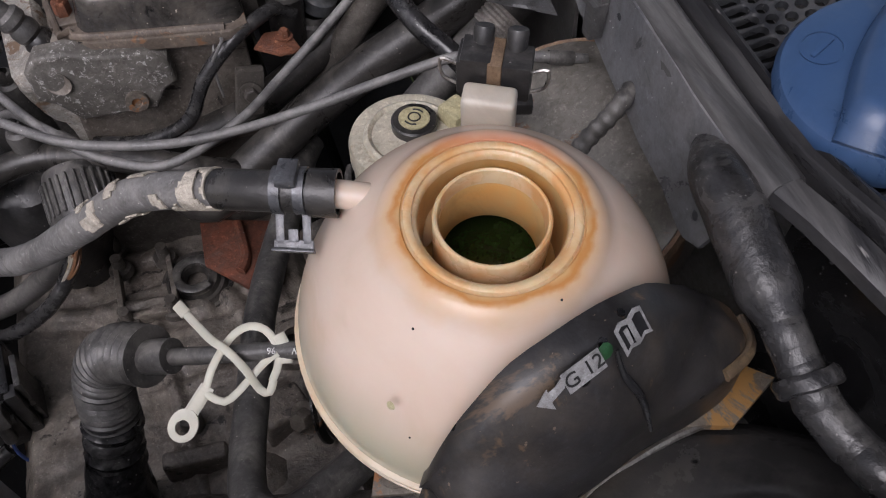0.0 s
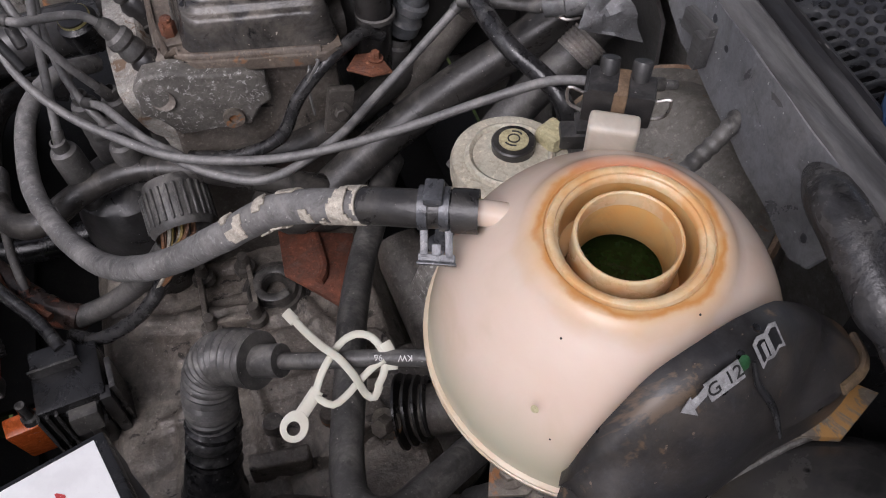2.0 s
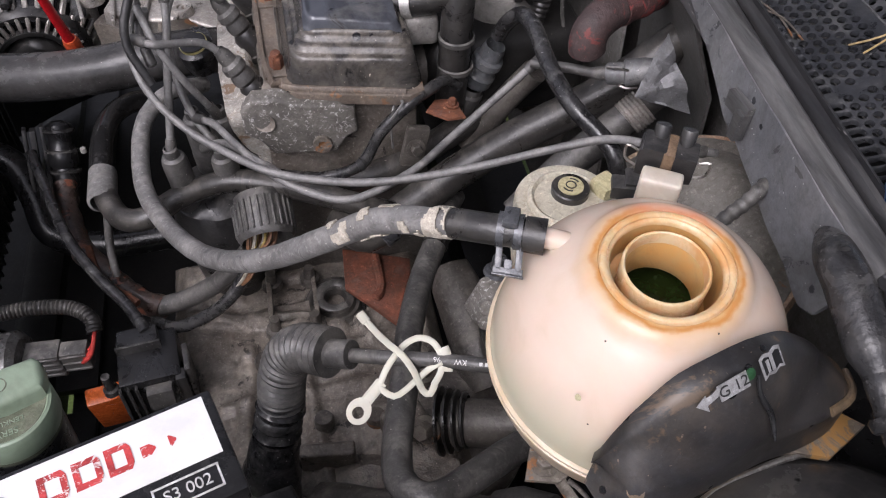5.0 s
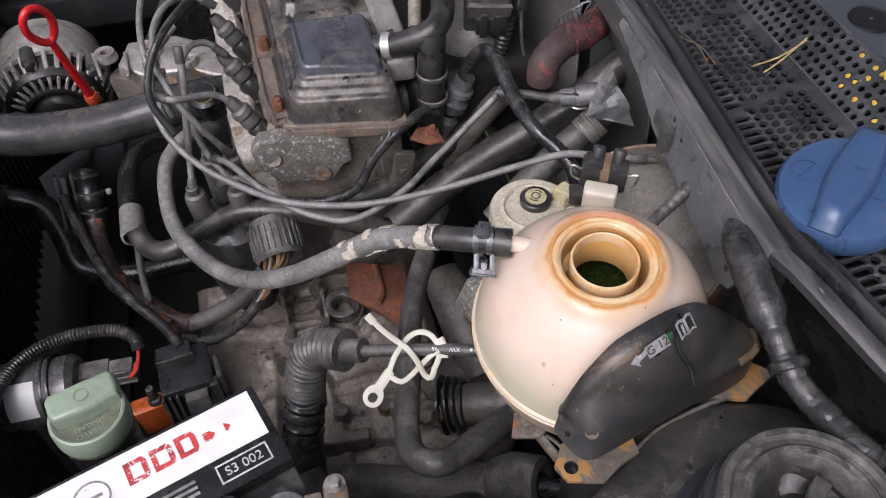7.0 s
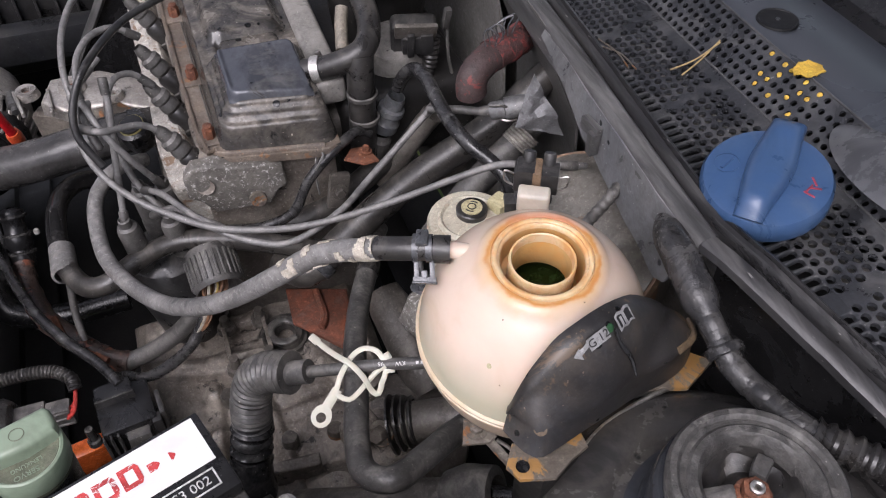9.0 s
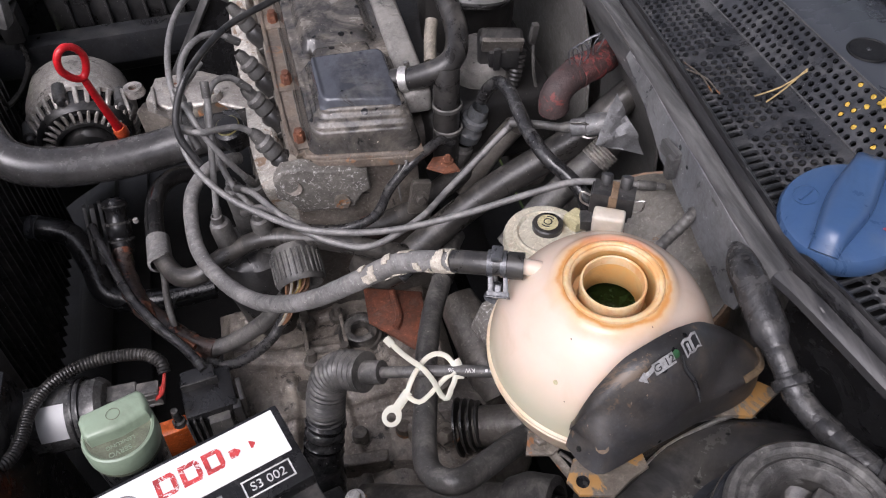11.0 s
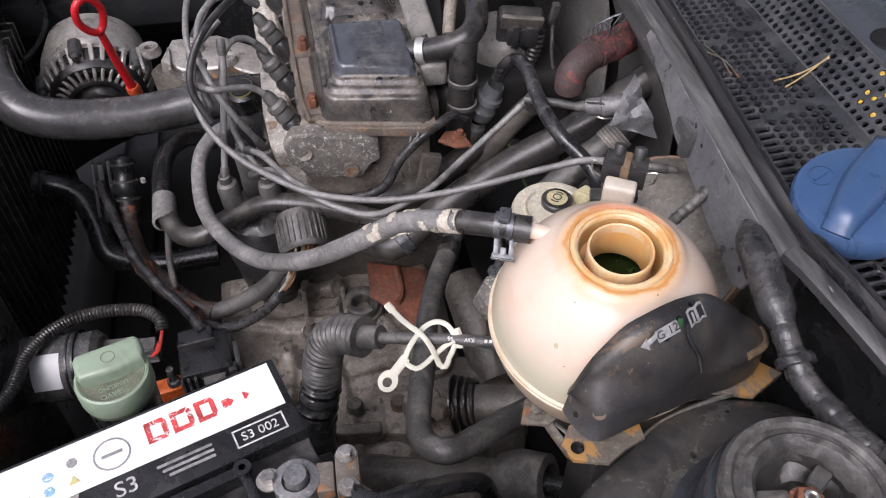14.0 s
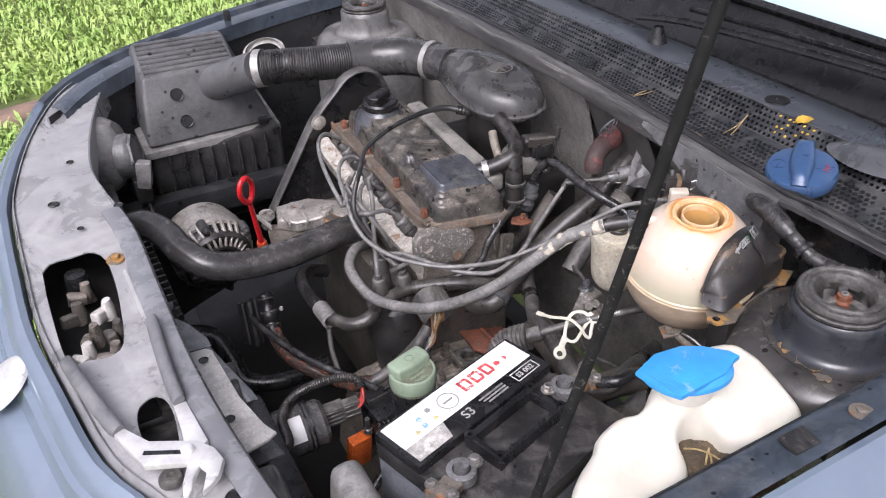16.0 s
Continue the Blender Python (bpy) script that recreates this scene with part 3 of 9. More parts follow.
RING_RUBBER = mat("crusted_ring_rubber", (0.055, 0.053, 0.051), (0.09, 0.086, 0.081), 0.5, 0, 60, 0.7, 0.6, (0.24, 0.23, 0.21))
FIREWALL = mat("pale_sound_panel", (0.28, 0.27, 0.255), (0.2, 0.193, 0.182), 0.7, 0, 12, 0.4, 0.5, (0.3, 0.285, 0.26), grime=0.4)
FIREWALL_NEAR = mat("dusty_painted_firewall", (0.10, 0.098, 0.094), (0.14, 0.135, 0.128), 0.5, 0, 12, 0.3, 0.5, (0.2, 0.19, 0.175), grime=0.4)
RIB_GREY = mat("grimy_box_grey", (0.06, 0.058, 0.056), (0.035, 0.034, 0.032), 0.5, 0.05, 20, 0.3, 0.6, (0.22, 0.21, 0.19))
FLANGE = mat("dusty_flange", (0.055, 0.055, 0.056), (0.115, 0.113, 0.11), 0.5, 0, 60, 0.3, 0.7, (0.225, 0.218, 0.208), grime=0.6, stretch=(1, 0.09, 0.6))
# Near-black that stands in for the shade inside the cowl's openings.
VOID = mat("hole_shade_black", (0.004, 0.004, 0.0045), None, 0.6, 0, 30, 0.1, 0.0)
COWL_DOME = mat("grey_cowl_dome", (0.075, 0.078, 0.086), (0.095, 0.097, 0.103), 0.4, 0, 10, 0.1, 0.5, (0.17, 0.168, 0.165), speck=False)
RAIL_GREY = mat("blue_grey_rail", (0.17, 0.175, 0.19), (0.21, 0.213, 0.225), 0.36, 0.05, 10, 0.1, 0.4, (0.3, 0.297, 0.295), grime=0.3, speck=False)
BRACKET_GREY = mat("dull_grey_bracket", (0.6, 0.585, 0.56), (0.5, 0.485, 0.46), 0.55, 0.1, 18, 0.25, 0.4, (0.38, 0.36, 0.33), grime=0.35)


COWL_LINE = ((-0.25, 0.31), (0.0, 0.270), (0.05, 0.258), (0.08, 0.250), (0.124, 0.238), (0.173, 0.2255), (0.21, 0.2275), (0.26, 0.2315), (0.32, 0.2365), (0.41, 0.245), (0.68, 0.262), (1.0, 0.262), (1.3, 0.243), (1.5, 0.233))


def cowl_x(y):
    """The front edge of the cowl seal bows with the windscreen and sweeps back beside the strut tower."""
    for (a, xa), (b, xb) in zip(COWL_LINE, COWL_LINE[1:]):
        if y <= b:
            return xa + (xb - xa) * (y - a) / (b - a)
    return COWL_LINE[-1][1]


def make_cowl():
    sag = lambda y: -0.16 * max(0.0, 0.15 - y)
    lip = extrude_y([(-0.004, 0.950), (-0.0035, 0.966), (-0.0022, 0.9735), (0.0, 0.9765), (0.0022, 0.9772), (0.0048, 0.9768), (0.0075, 0.9778), (0.0098, 0.9782), (0.0120, 0.9770), (0.0136, 0.9735), (0.0144, 0.969)], ys(0.172, 1.5, 70), z_of=sag, x_of=cowl_x, t=0.0012)
    bare = extrude_y([(-0.002, 0.969), (-0.0012, 0.9745), (0.002, 0.977), (0.0085, 0.9783), (0.0108, 0.974), (0.0112, 0.969)], ys(-0.22, 0.1719, 24), z_of=sag, x_of=cowl_x, t=0.0012)
    solo("seal_end", rough_up(bare, 0.0004, 40), SEAL, "dark rubber edge of the seal beside the strut tower", "seal", kind="structure")
    solo("cowl_flange", rough_up(lip, 0.0004, 40), FLANGE, "dusty pale flange strip along the rear of the engine bay", "body panel", kind="structure")
    seal = extrude_y([(0.0144, 0.9680), (0.0155, 0.9760), (0.0176, 0.9795), (0.0205, 0.9805), (0.0218, 0.9770), (0.0225, 0.9715), (0.0237, 0.9770), (0.0249, 0.9795), (0.0274, 0.9785), (0.0287, 0.9750), (0.0335, 0.9705), (0.0366, 0.9630), (0.0370, 0.9500)], ys(-0.22, 1.5, 90), z_of=sag, x_of=cowl_x)
    solo("rubber_seal", rough_up(seal, 0.0006, 25), SEAL, "weathered black bonnet seal with dusty ridges", "seal", kind="structure")
    hem = ((0.178, 0.968), (0.184, 0.938), (0.190, 0.919), (0.203, 0.911), (0.225, 0.918), (0.253, 0.921), (0.293, 0.929), (0.338, 0.934), (0.36, 0.943), (0.38, 0.951), (0.44, 0.966))
    rows = []
    for y in ys(0.178, 0.44, 44):
        low = next(a[1] + (b[1] - a[1]) * (y - a[0]) / (b[0] - a[0]) for a, b in zip(hem, hem[1:]) if y <= b[0] + 1e-6)
        rows.append([(cowl_x(y) - 0.0035 - 0.003 * (1 - k / 8), y, low * (1 - k / 8) + 0.972 * k / 8) for k in range(9)])
    solo("firewall_plate", thick(rough_up(loft(rows), 0.0012, 30), 0.002), COWL_PLATE, "splashed grey steel plate hanging under the flange", "body panel", kind="structure")
    back = loft([[(cowl_x(y) + 0.03, y, z) for y in ys(-0.22, 0.18, 12)] for z in (0.80, 0.965)])
    solo("wall_plenum", thick(back, 0.002), BLACK, "black plenum wall behind the loom", "wall", kind="structure")
    clip = box((0.006, 0.022, 0.012), pose(0.2285, 0.322, 0.956, 0, 0, 6), 0.001)
    solo("panel_clip", join(clip, box((0.008, 0.008, 0.02), pose(0.2265, 0.314, 0.948), 0.001)), FLANGE, "grey sheet clip on the splashed plate", "clip")
    wall = extrude_y([(0.33, 0.35), (0.33, 0.955)], ys(-0.25, 1.5, 10), t=0.004)
    solo("wall_firewall", wall, FIREWALL, "dark firewall behind the engine", "wall", kind="structure")
    near = extrude_y([(0.0, 0.974), (0.002, 0.955), (0.014, 0.93), (0.045, 0.86), (0.06, 0.60)], ys(0.44, 0.60, 12), x_of=cowl_x, t=0.003)
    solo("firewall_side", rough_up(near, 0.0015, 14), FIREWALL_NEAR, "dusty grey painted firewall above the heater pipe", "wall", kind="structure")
    far = extrude_y([(0.0, 0.974), (0.002, 0.955), (0.012, 0.93), (0.03, 0.86), (0.04, 0.60)], ys(0.602, 1.45, 30), x_of=cowl_x, t=0.003)
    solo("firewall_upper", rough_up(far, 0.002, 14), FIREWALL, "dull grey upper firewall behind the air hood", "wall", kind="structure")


def perforated(y0, y1, rows, pitch, radius, at, blank):
    """A plate of cells with one round hole each, in staggered rows; at(u, y) gives the place."""
    bm = bmesh.new()
    oct_ = [(math.cos(radians(22.5 + 45 * k)), math.sin(radians(22.5 + 45 * k))) for k in range(8)]
    ncol = int((y1 - y0) / pitch)
    for i in range(rows):
        for j in range(ncol):
            cy = y0 + (j + 0.5 + 0.5 * (i % 2)) * pitch
            cu = (i + 0.5) / rows
            hu, hy = 0.5 / rows, pitch / 2
            corners = [(cu + hu, cy + hy), (cu - hu, cy + hy), (cu - hu, cy - hy), (cu + hu, cy - hy)]
            cv = [bm.verts.new(at(u, y, 0)) for u, y in corners]
            if blank(cu, cy):
                bm.faces.new(cv)
                continue
            ru = radius * hu / hy
            o = [bm.verts.new(at(cu + ru * c, cy + radius * s, 0)) for c, s in oct_]
            d = [bm.verts.new(at(cu + ru * c, cy + radius * s, -0.0035)) for c, s in oct_]
            for k in range(4):
                a, b = o[(2 * k + 1) % 8], o[(2 * k) % 8]
                bm.faces.new((cv[k], b, a))
                bm.faces.new((cv[k], a, o[(2 * k + 2) % 8], cv[(k + 1) % 4]))
            for k in range(8):
                q = (k + 1) % 8
                bm.faces.new((o[k], d[k], d[q], o[q]))
    bmesh.ops.recalc_face_normals(bm, faces=bm.faces[:])
    return bm


def make_grille():
    flat = lambda u, y, d: (0.288 + 0.057 * u + max(0.0, cowl_x(y) - 0.246) * (1 - u) * (y > 0.2) - 0.022 * (u < 0.02), y, 0.953 + 0.02 * u + d)
    rise = lambda u, y, d: (0.345 + 0.033 * u - d * 0.5, y, 0.973 + 0.025 * u + d * 0.7)
    gap = lambda u, y: (y % 0.106) < 0.0105 or u > 0.93
    gap2 = lambda u, y: (y % 0.118) < 0.004
    cowl = thing("cowl_grille", (0.33, 0.6, 0.953), "black perforated cowl panel below the windscreen", "cowl grille", kind="structure")
    part("perforated_plate", perforated(-0.2, 1.45, 8, 0.0082, 0.0034, flat, gap), COWL, cowl, sharp=60)
    part("perforated_riser", perforated(-0.2, 1.45, 5, 0.0082, 0.0026, rise, gap2), COWL, cowl, sharp=60)
    part("fold_line", tube([(0.3452, -0.2, 0.9736), (0.3452, 0.6, 0.9736), (0.3452, 1.45, 0.9736)], 0.0007, 6, 0.05), COWL_EDGE, cowl, "pale dusty fold")
    part("fold_line", tube([(0.3782, -0.2, 0.9988), (0.3782, 0.6, 0.9988), (0.3782, 1.45, 0.9988)], 0.0008, 6, 0.05), COWL_EDGE, cowl, "pale dusty fold")
    shelf = extrude_y([(0.378, 0.9985), (0.384, 1.0), (0.455, 0.996), (0.47, 0.99), (0.475, 0.965)], ys(-0.2, 1.45, 24), t=0.002)
    part("shelf", shelf, COWL_SHELF, cowl, "smooth dark shelf")
    part("drain_hole", lathe([(0, 0), (0.0145, 0), (0.0155, 0.0008), (0.0165, 0.0006), (0.017, -0.001)], pose(0.402, 0.345, 1.001), 32), VOID, cowl, "round drain recess with its shade in black")
    part("drain_pin", lathe([(0, 0.0016), (0.0014, 0.0012), (0.002, 0)], pose(0.402, 0.345, 1.001), 12), COWL, cowl)
    dome = lathe([(0, 0.012), (0.02, 0.011), (0.04, 0.006), (0.052, 0)], pose(0.372, 0.165, 0.992) @ Matrix.Diagonal((0.7, 1.15, 1, 1)), 40)
    part("dome", dome, COWL_DOME, cowl, "smooth grey raised dome")
    part("tray", extrude_y([(0.285, 0.945), (0.30, 0.93), (0.375, 0.93), (0.379, 0.995)], ys(-0.2, 1.45, 8)), VOID, cowl, "tray below the holes, black for their shade")
    base = extrude_y([(0.475, 0.965), (0.53, 0.965), (0.565, 1.02), (0.588, 1.045)], ys(-0.2, 1.45, 8))
    part("wiper_well", base, BLACK, cowl, "black wiper well")
    glass = loft([[(0.590 + 0.62 * u, y, 1.052 + 0.36 * u) for y in ys(-0.16, 1.44, 10)] for u in (0, 0.3, 0.6, 1)])
    pane = solo("windscreen", thick(glass, 0.004), GLASS, "pale green windscreen with the sky's reflection in its colour", "windscreen", kind="structure")
    pane.visible_shadow = False
    dash = loft([[(0.607 + 0.5 * u, y, 1.0 + 0.05 * u) for y in ys(-0.16, 1.44, 4)] for u in (0, 1)])
    solo("dashboard", dash, BLACK, "dark dashboard behind the windscreen", "dashboard", kind="structure")
    strip = tube([(0.586, -0.16, 1.052), (0.584, 0.6, 1.05), (0.586, 1.44, 1.052)], 0.008, 8, 0.05)
    solo("windscreen_trim", strip, BLACK, "black rubber trim under the windscreen", "trim", kind="structure")


def make_wiper():
    w = thing("windscreen_wiper", (0.47, 0.3, 1.0), "black windscreen wiper resting in its well", "wiper")
    part("arm", tube([(0.46, 0.72, 1.012), (0.475, 0.6, 1.028), (0.492, 0.35, 1.042), (0.502, 0.12, 1.05)], 0.007, 8, 0.02, squash=0.6), BLACK, w)
    part("blade", tube([(0.487, 0.62, 1.045), (0.5, 0.3, 1.058), (0.505, -0.1, 1.062)], 0.005, 6, 0.03), BLACK, w)
    part("pivot_nut", lathe([(0, 0.008), (0.005, 0.007), (0.0065, 0), (0.0065, -0.02)], pose(0.428, 0.63, 1.014), 12), STEEL, w, "bright pivot nut")
    part("pivot_boot", lathe([(0.008, 0.012), (0.012, 0.0), (0.016, -0.012), (0.019, -0.02)], pose(0.428, 0.63, 1.012), 20), BLACK, w)


def make_left_side():
    """The left wing rail, the shelf of the wheel arch and the inner wall."""
    rail = [(-0.062, 0.80), (-0.056, 0.905), (-0.058, 0.917), (-0.066, 0.9215), (-0.074, 0.9225), (-0.088, 0.927), (-0.098, 0.9295), (-0.104, 0.927)]
    rows = []
    for k in range(29):
        x = -0.46 + 0.9 * k / 28
        bend = 0.10 * max(0.0, (-0.17 - x) / 0.29) ** 2
        rows.append([(x, y + bend, z + 0.035 * (x - 0.06)) for y, z in rail])
    solo("wing_rail", thick(loft(rows), 0.0015), PAINT, "inner rail of the left wing in the shaded paint tone, with water spots", "body panel", kind="structure")
    skin = [(-0.108, 0.918), (-0.110, 0.929), (-0.118, 0.933), (-0.135, 0.928), (-0.165, 0.90), (-0.185, 0.83), (-0.19, 0.7)]
    rows = []
    for k in range(29):
        x = -0.5 + 0.98 * k / 28
        bend = 0.12 * max(0.0, (-0.15 - x) / 0.33) ** 2
        rows.append([(x, y + bend, z + 0.035 * (x - 0.06)) for y, z in skin])
    solo("front_wing", thick(loft(rows), 0.001), PAINT_OUT, "glossy blue-grey left front wing", "body panel", kind="structure")
    part_bolt = thing("wing_bolt", (0.065, -0.088, 0.928), "rust-ringed bolt in the wing rail", "bolt")
    part("washer", lathe([(0, 0.0), (0.0115, 0.0), (0.0115, 0.0018), (0, 0.0018)], pose(0.065, -0.087, 0.9265), 20), RUSTY_BRACKET, part_bolt)
    part("head", hexbolt((0.065, -0.087, 0.928), 0.0055, 0.004, washer=False), RUSTY_BRACKET, part_bolt)
    pad = box((0.03, 0.022, 0.006), pose(-0.01, -0.083, 0.9265, 6, 2, 0), 0.0015)
    solo("rubber_buffer", pad, BLACK_DUSTY, "square black rubber buffer on the wing rail", "buffer")
    wall = loft([[(-0.45, -0.058, 0.4), (-0.2, -0.058, 0.4), (0.34, -0.058, 0.4)], [(-0.45, -0.058, 0.9), (-0.2, -0.058, 0.91), (0.34, -0.058, 0.925)]])
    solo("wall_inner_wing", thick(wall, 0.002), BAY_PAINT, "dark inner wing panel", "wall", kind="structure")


def make_strut_tower(cx, cy, mirror, label):
    t = thing("strut_tower", (cx, cy, 0.6), label, "strut tower", "strut towers", kind="structure")
    prof = [(0.060, 0.893), (0.064, 0.8905), (0.069, 0.890), (0.073, 0.8935), (0.079, 0.8950), (0.086, 0.8940), (0.098, 0.8895), (0.110, 0.876), (0.116, 0.85), (0.119, 0.78), (0.121, 0.6)]
    bm = lathe([(r, z - 0.6) for r, z in prof], pose(cx, cy, 0.6), 56)
    # The far tower gets a paler grey than the near one.
    paint = TOWER if mirror > 0 else TOWER_PALE
    part("dome", rough_up(bm, 0.0009, 20, cx), paint, t)
    part("cup", lathe([(0.046, 0.938), (0.050, 0.939), (0.0525, 0.936), (0.0530, 0.928), (0.0530, 0.908), (0.0545, 0.899), (0.058, 0.894), (0.063, 0.892)], pose(cx, cy, 0), 56), CUP_PAINT if mirror > 0 else paint, t)
    if mirror > 0:
        for k, (dx, dy, w, h, rot) in enumerate(((-0.056, 0.008, 0.016, 0.009, -68), (-0.058, -0.018, 0.018, 0.010, -80), (-0.066, -0.043, 0.012, 0.007, -60))):
            blob = [(w * (0.8 + 0.35 * noise.noise(Vector((math.cos(a) * 1.6, math.sin(a) * 1.6, k * 3.0)))) * math.cos(a), h * (0.8 + 0.5 * noise.noise(Vector((math.cos(a) * 2.2, math.sin(a) * 2.2, k * 5.0)))) * math.sin(a)) for a in (2 * math.pi * q / 40 for q in range(40))]
            bm = prism(blob, 0, 0.0006)
            bmesh.ops.triangulate(bm, faces=[f for f in bm.faces if len(f.verts) > 4])
            bm.transform(pose(cx + dx, cy + dy, 0, 0, 0, rot))
            for v in bm.verts:
                r = math.hypot(v.co.x - cx, v.co.y - cy)
                v.co.z += next((za + (zb - za) * (r - ra) / (rb - ra) for (ra, za), (rb, zb) in zip(prof, prof[1:]) if ra <= r <= rb), 0.876) + 0.0012
            part("rust_patch", bm, OCHRE, t, "ochre rust patch")
    shelf = prism([(cx - 0.10, cy - mirror * 0.09), (cx + 0.17, cy - mirror * 0.09), (cx + 0.17, cy + mirror * 0.05), (cx + 0.1, cy + mirror * 0.09), (cx - 0.10, cy + mirror * 0.05)], 0.835, 0.868)
    part("shelf", shelf, TOWER, t)
    return t


def make_strut_mount(cx, cy, label):
    s = thing("strut_mount", (cx, cy, 0.91), label, "strut mount", "strut mounts")
    at = pose(cx, cy, 0.003)
    part("rubber_ring", lathe([(0.0275, 0.936), (0.029, 0.9465), (0.032, 0.950), (0.036, 0.9505), (0.038, 0.9485), (0.041, 0.9485), (0.043, 0.951), (0.0465, 0.951), (0.0485, 0.9485), (0.0487, 0.945), (0.0465, 0.9425), (0.0465, 0.9405), (0.0478, 0.939), (0.0475, 0.936), (0.044, 0.934)], at, 56), RING_RUBBER, s, "thick black rubber ring with ridges")
    part("gap_ring", lathe([(0.0435, 0.935), (0.043, 0.925), (0.043, 0.915)], at, 40), BLACK, s)
    part("inner_bowl", rough_up(lathe([(0.0282, 0.940), (0.027, 0.935), (0.0255, 0.931), (0.022, 0.929), (0.018, 0.928), (0.0145, 0.930), (0.011, 0.933), (0.010, 0.934), (0, 0.934)], at, 48), 0.0042, 75), RUBBER, s, "lumpy dark rubber centre")
    for k in range(3):
        a = radians(40 + 120 * k)
        web = box((0.018, 0.010, 0.009), pose(cx + 0.0185 * math.cos(a), cy + 0.0185 * math.sin(a), 0.940, 0, 10, math.degrees(a)), 0.003)
        part("web", rough_up(web, 0.0015, 90, k), RUBBER_GREY, s)
    part("nut", join(lathe([(0.0105, 0.934), (0.0105, 0.9385), (0.0075, 0.9405)], at, 20), lathe([(0.0045, 0.9385), (0.0075, 0.9385), (0.0075, 0.9455), (0.0048, 0.9465), (0.0042, 0.94)], at, 6)), RUST, s, "rusty centre nut")
    part("stud", lathe([(0.0042, 0.938), (0.0042, 0.9475), (0.003, 0.9482), (0.0018, 0.9475), (0.0018, 0.943), (0, 0.943)], at, 14), STEEL, s, "bright threaded stud")


def make_slam_panel():
    """The lock carrier across the nose: a dusty plate with cut-outs."""
    p = thing("lock_carrier", (-0.5, 0.6, 0.84), "dusty grey lock carrier panel across the car's nose", "body panel", kind="structure")
    inner = [(-0.415, 0.10, 0.832), (-0.428, 0.164, 0.839), (-0.444, 0.273, 0.850), (-0.4535, 0.40, 0.861), (-0.4555, 0.54, 0.875), (-0.457, 0.685, 0.889), (-0.475, 0.80, 0.898), (-0.481, 0.879, 0.902), (-0.468, 0.98, 0.906), (-0.445, 1.08, 0.91), (-0.42, 1.16, 0.916), (-0.395, 1.215, 0.92)]
    outer = [(-0.50, 0.12, 0.818), (-0.519, 0.221, 0.832), (-0.557, 0.302, 0.845), (-0.58, 0.43, 0.858), (-0.597, 0.55, 0.868), (-0.60, 0.68, 0.876), (-0.60, 0.78, 0.884), (-0.595, 0.87, 0.892), (-0.565, 1.0, 0.903), (-0.53, 1.10, 0.912), (-0.49, 1.18, 0.92), (-0.455, 1.222, 0.926)]
    ip, op = smooth_path(inner, 0.015), smooth_path(outer, 0.015)

    def height(x, y):
        k = min(range(len(ip)), key=lambda q: abs(ip[q].y - y))
        q = min(range(len(op)), key=lambda w: abs(op[w].y - y))
        a, b = ip[k], op[q]
        u = max(0.0, min(1.0, (x - a.x) / (b.x - a.x)))
        return a.z + (b.z - a.z) * u - 0.004 * math.sin(8 * u) ** 2

    oval = [(q.x, q.y) for q in smooth_path([(-0.506, 0.361, 0), (-0.519, 0.356, 0), (-0.525, 0.340, 0), (-0.526, 0.313, 0), (-0.524, 0.290, 0), (-0.512, 0.279, 0), (-0.497, 0.276, 0), (-0.491, 0.292, 0), (-0.488, 0.333, 0), (-0.494, 0.355, 0), (-0.506, 0.361, 0)], 0.006)[:-1]]
    slot = smooth_path([(-0.582, 0.655, 0), (-0.57, 0.668, 0), (-0.532, 0.671, 0), (-0.507, 0.65, 0), (-0.500, 0.604, 0), (-0.505, 0.52, 0), (-0.514, 0.462, 0), (-0.53, 0.453, 0), (-0.565, 0.455, 0), (-0.578, 0.468, 0), (-0.583, 0.556, 0), (-0.582, 0.655, 0)], 0.01)[:-1]
    flat = bmesh.new()
    for ring in ([(p.x, p.y) for p in ip] + [(p.x, p.y) for p in reversed(op)], oval, [(p.x, p.y) for p in slot]):
        vs = [flat.verts.new((x, y, 0)) for x, y in ring]
        for k in range(len(vs)):
            flat.edges.new((vs[k], vs[(k + 1) % len(vs)]))
    bmesh.ops.triangle_fill(flat, use_beauty=True, use_dissolve=False, edges=flat.edges[:])
    inner_edges = [e for e in flat.edges if len(e.link_faces) == 2 and e.calc_length() > 0.03]
    bmesh.ops.subdivide_edges(flat, edges=inner_edges, cuts=2)
    bmesh.ops.triangulate(flat, faces=flat.faces[:])
    for v in flat.verts:
        v.co.z = height(v.co.x, v.co.y)
    bmesh.ops.recalc_face_normals(flat, faces=flat.faces[:])
    part("panel", thick(rough_up(flat, 0.0008, 18), 0.002), SLAM, p)
    rear = loft([[q + Vector((0.001, 0, 0.003)) for q in ip], [q + Vector((0.0035, 0, 0.001)) for q in ip], [q + Vector((0.004, 0, -0.006)) for q in ip], [q + Vector((0.005, 0, -0.045)) for q in ip]])
    part("rear_lip", thick(rear, 0.0015), SLAM, p, "folded rear lip")
    near = [q for q in ip if q.y < 0.74]
    rail = loft([[q + Vector((-0.025 + 0.006 * max(0.0, q.y - 0.45), 0, dz)) for q in near] for dz in (0.0, 0.0035)] + [[q + Vector((dx, 0, dz)) for q in near] for dx, dz in ((-0.021, 0.0055), (-0.004, 0.0065), (0.002, 0.005), (0.0055, 0.0), (0.006, -0.02))])
    part("edge_rail", rail, RAIL_GREY, p, "smooth blue-grey edge rail")
    fold = tube([(x, y, height(x, y) + 0.001) for x, y in ((-0.4535, 0.20), (-0.470, 0.33), (-0.480, 0.47), (-0.484, 0.60))], 0.004, 8, 0.02, squash=0.5)
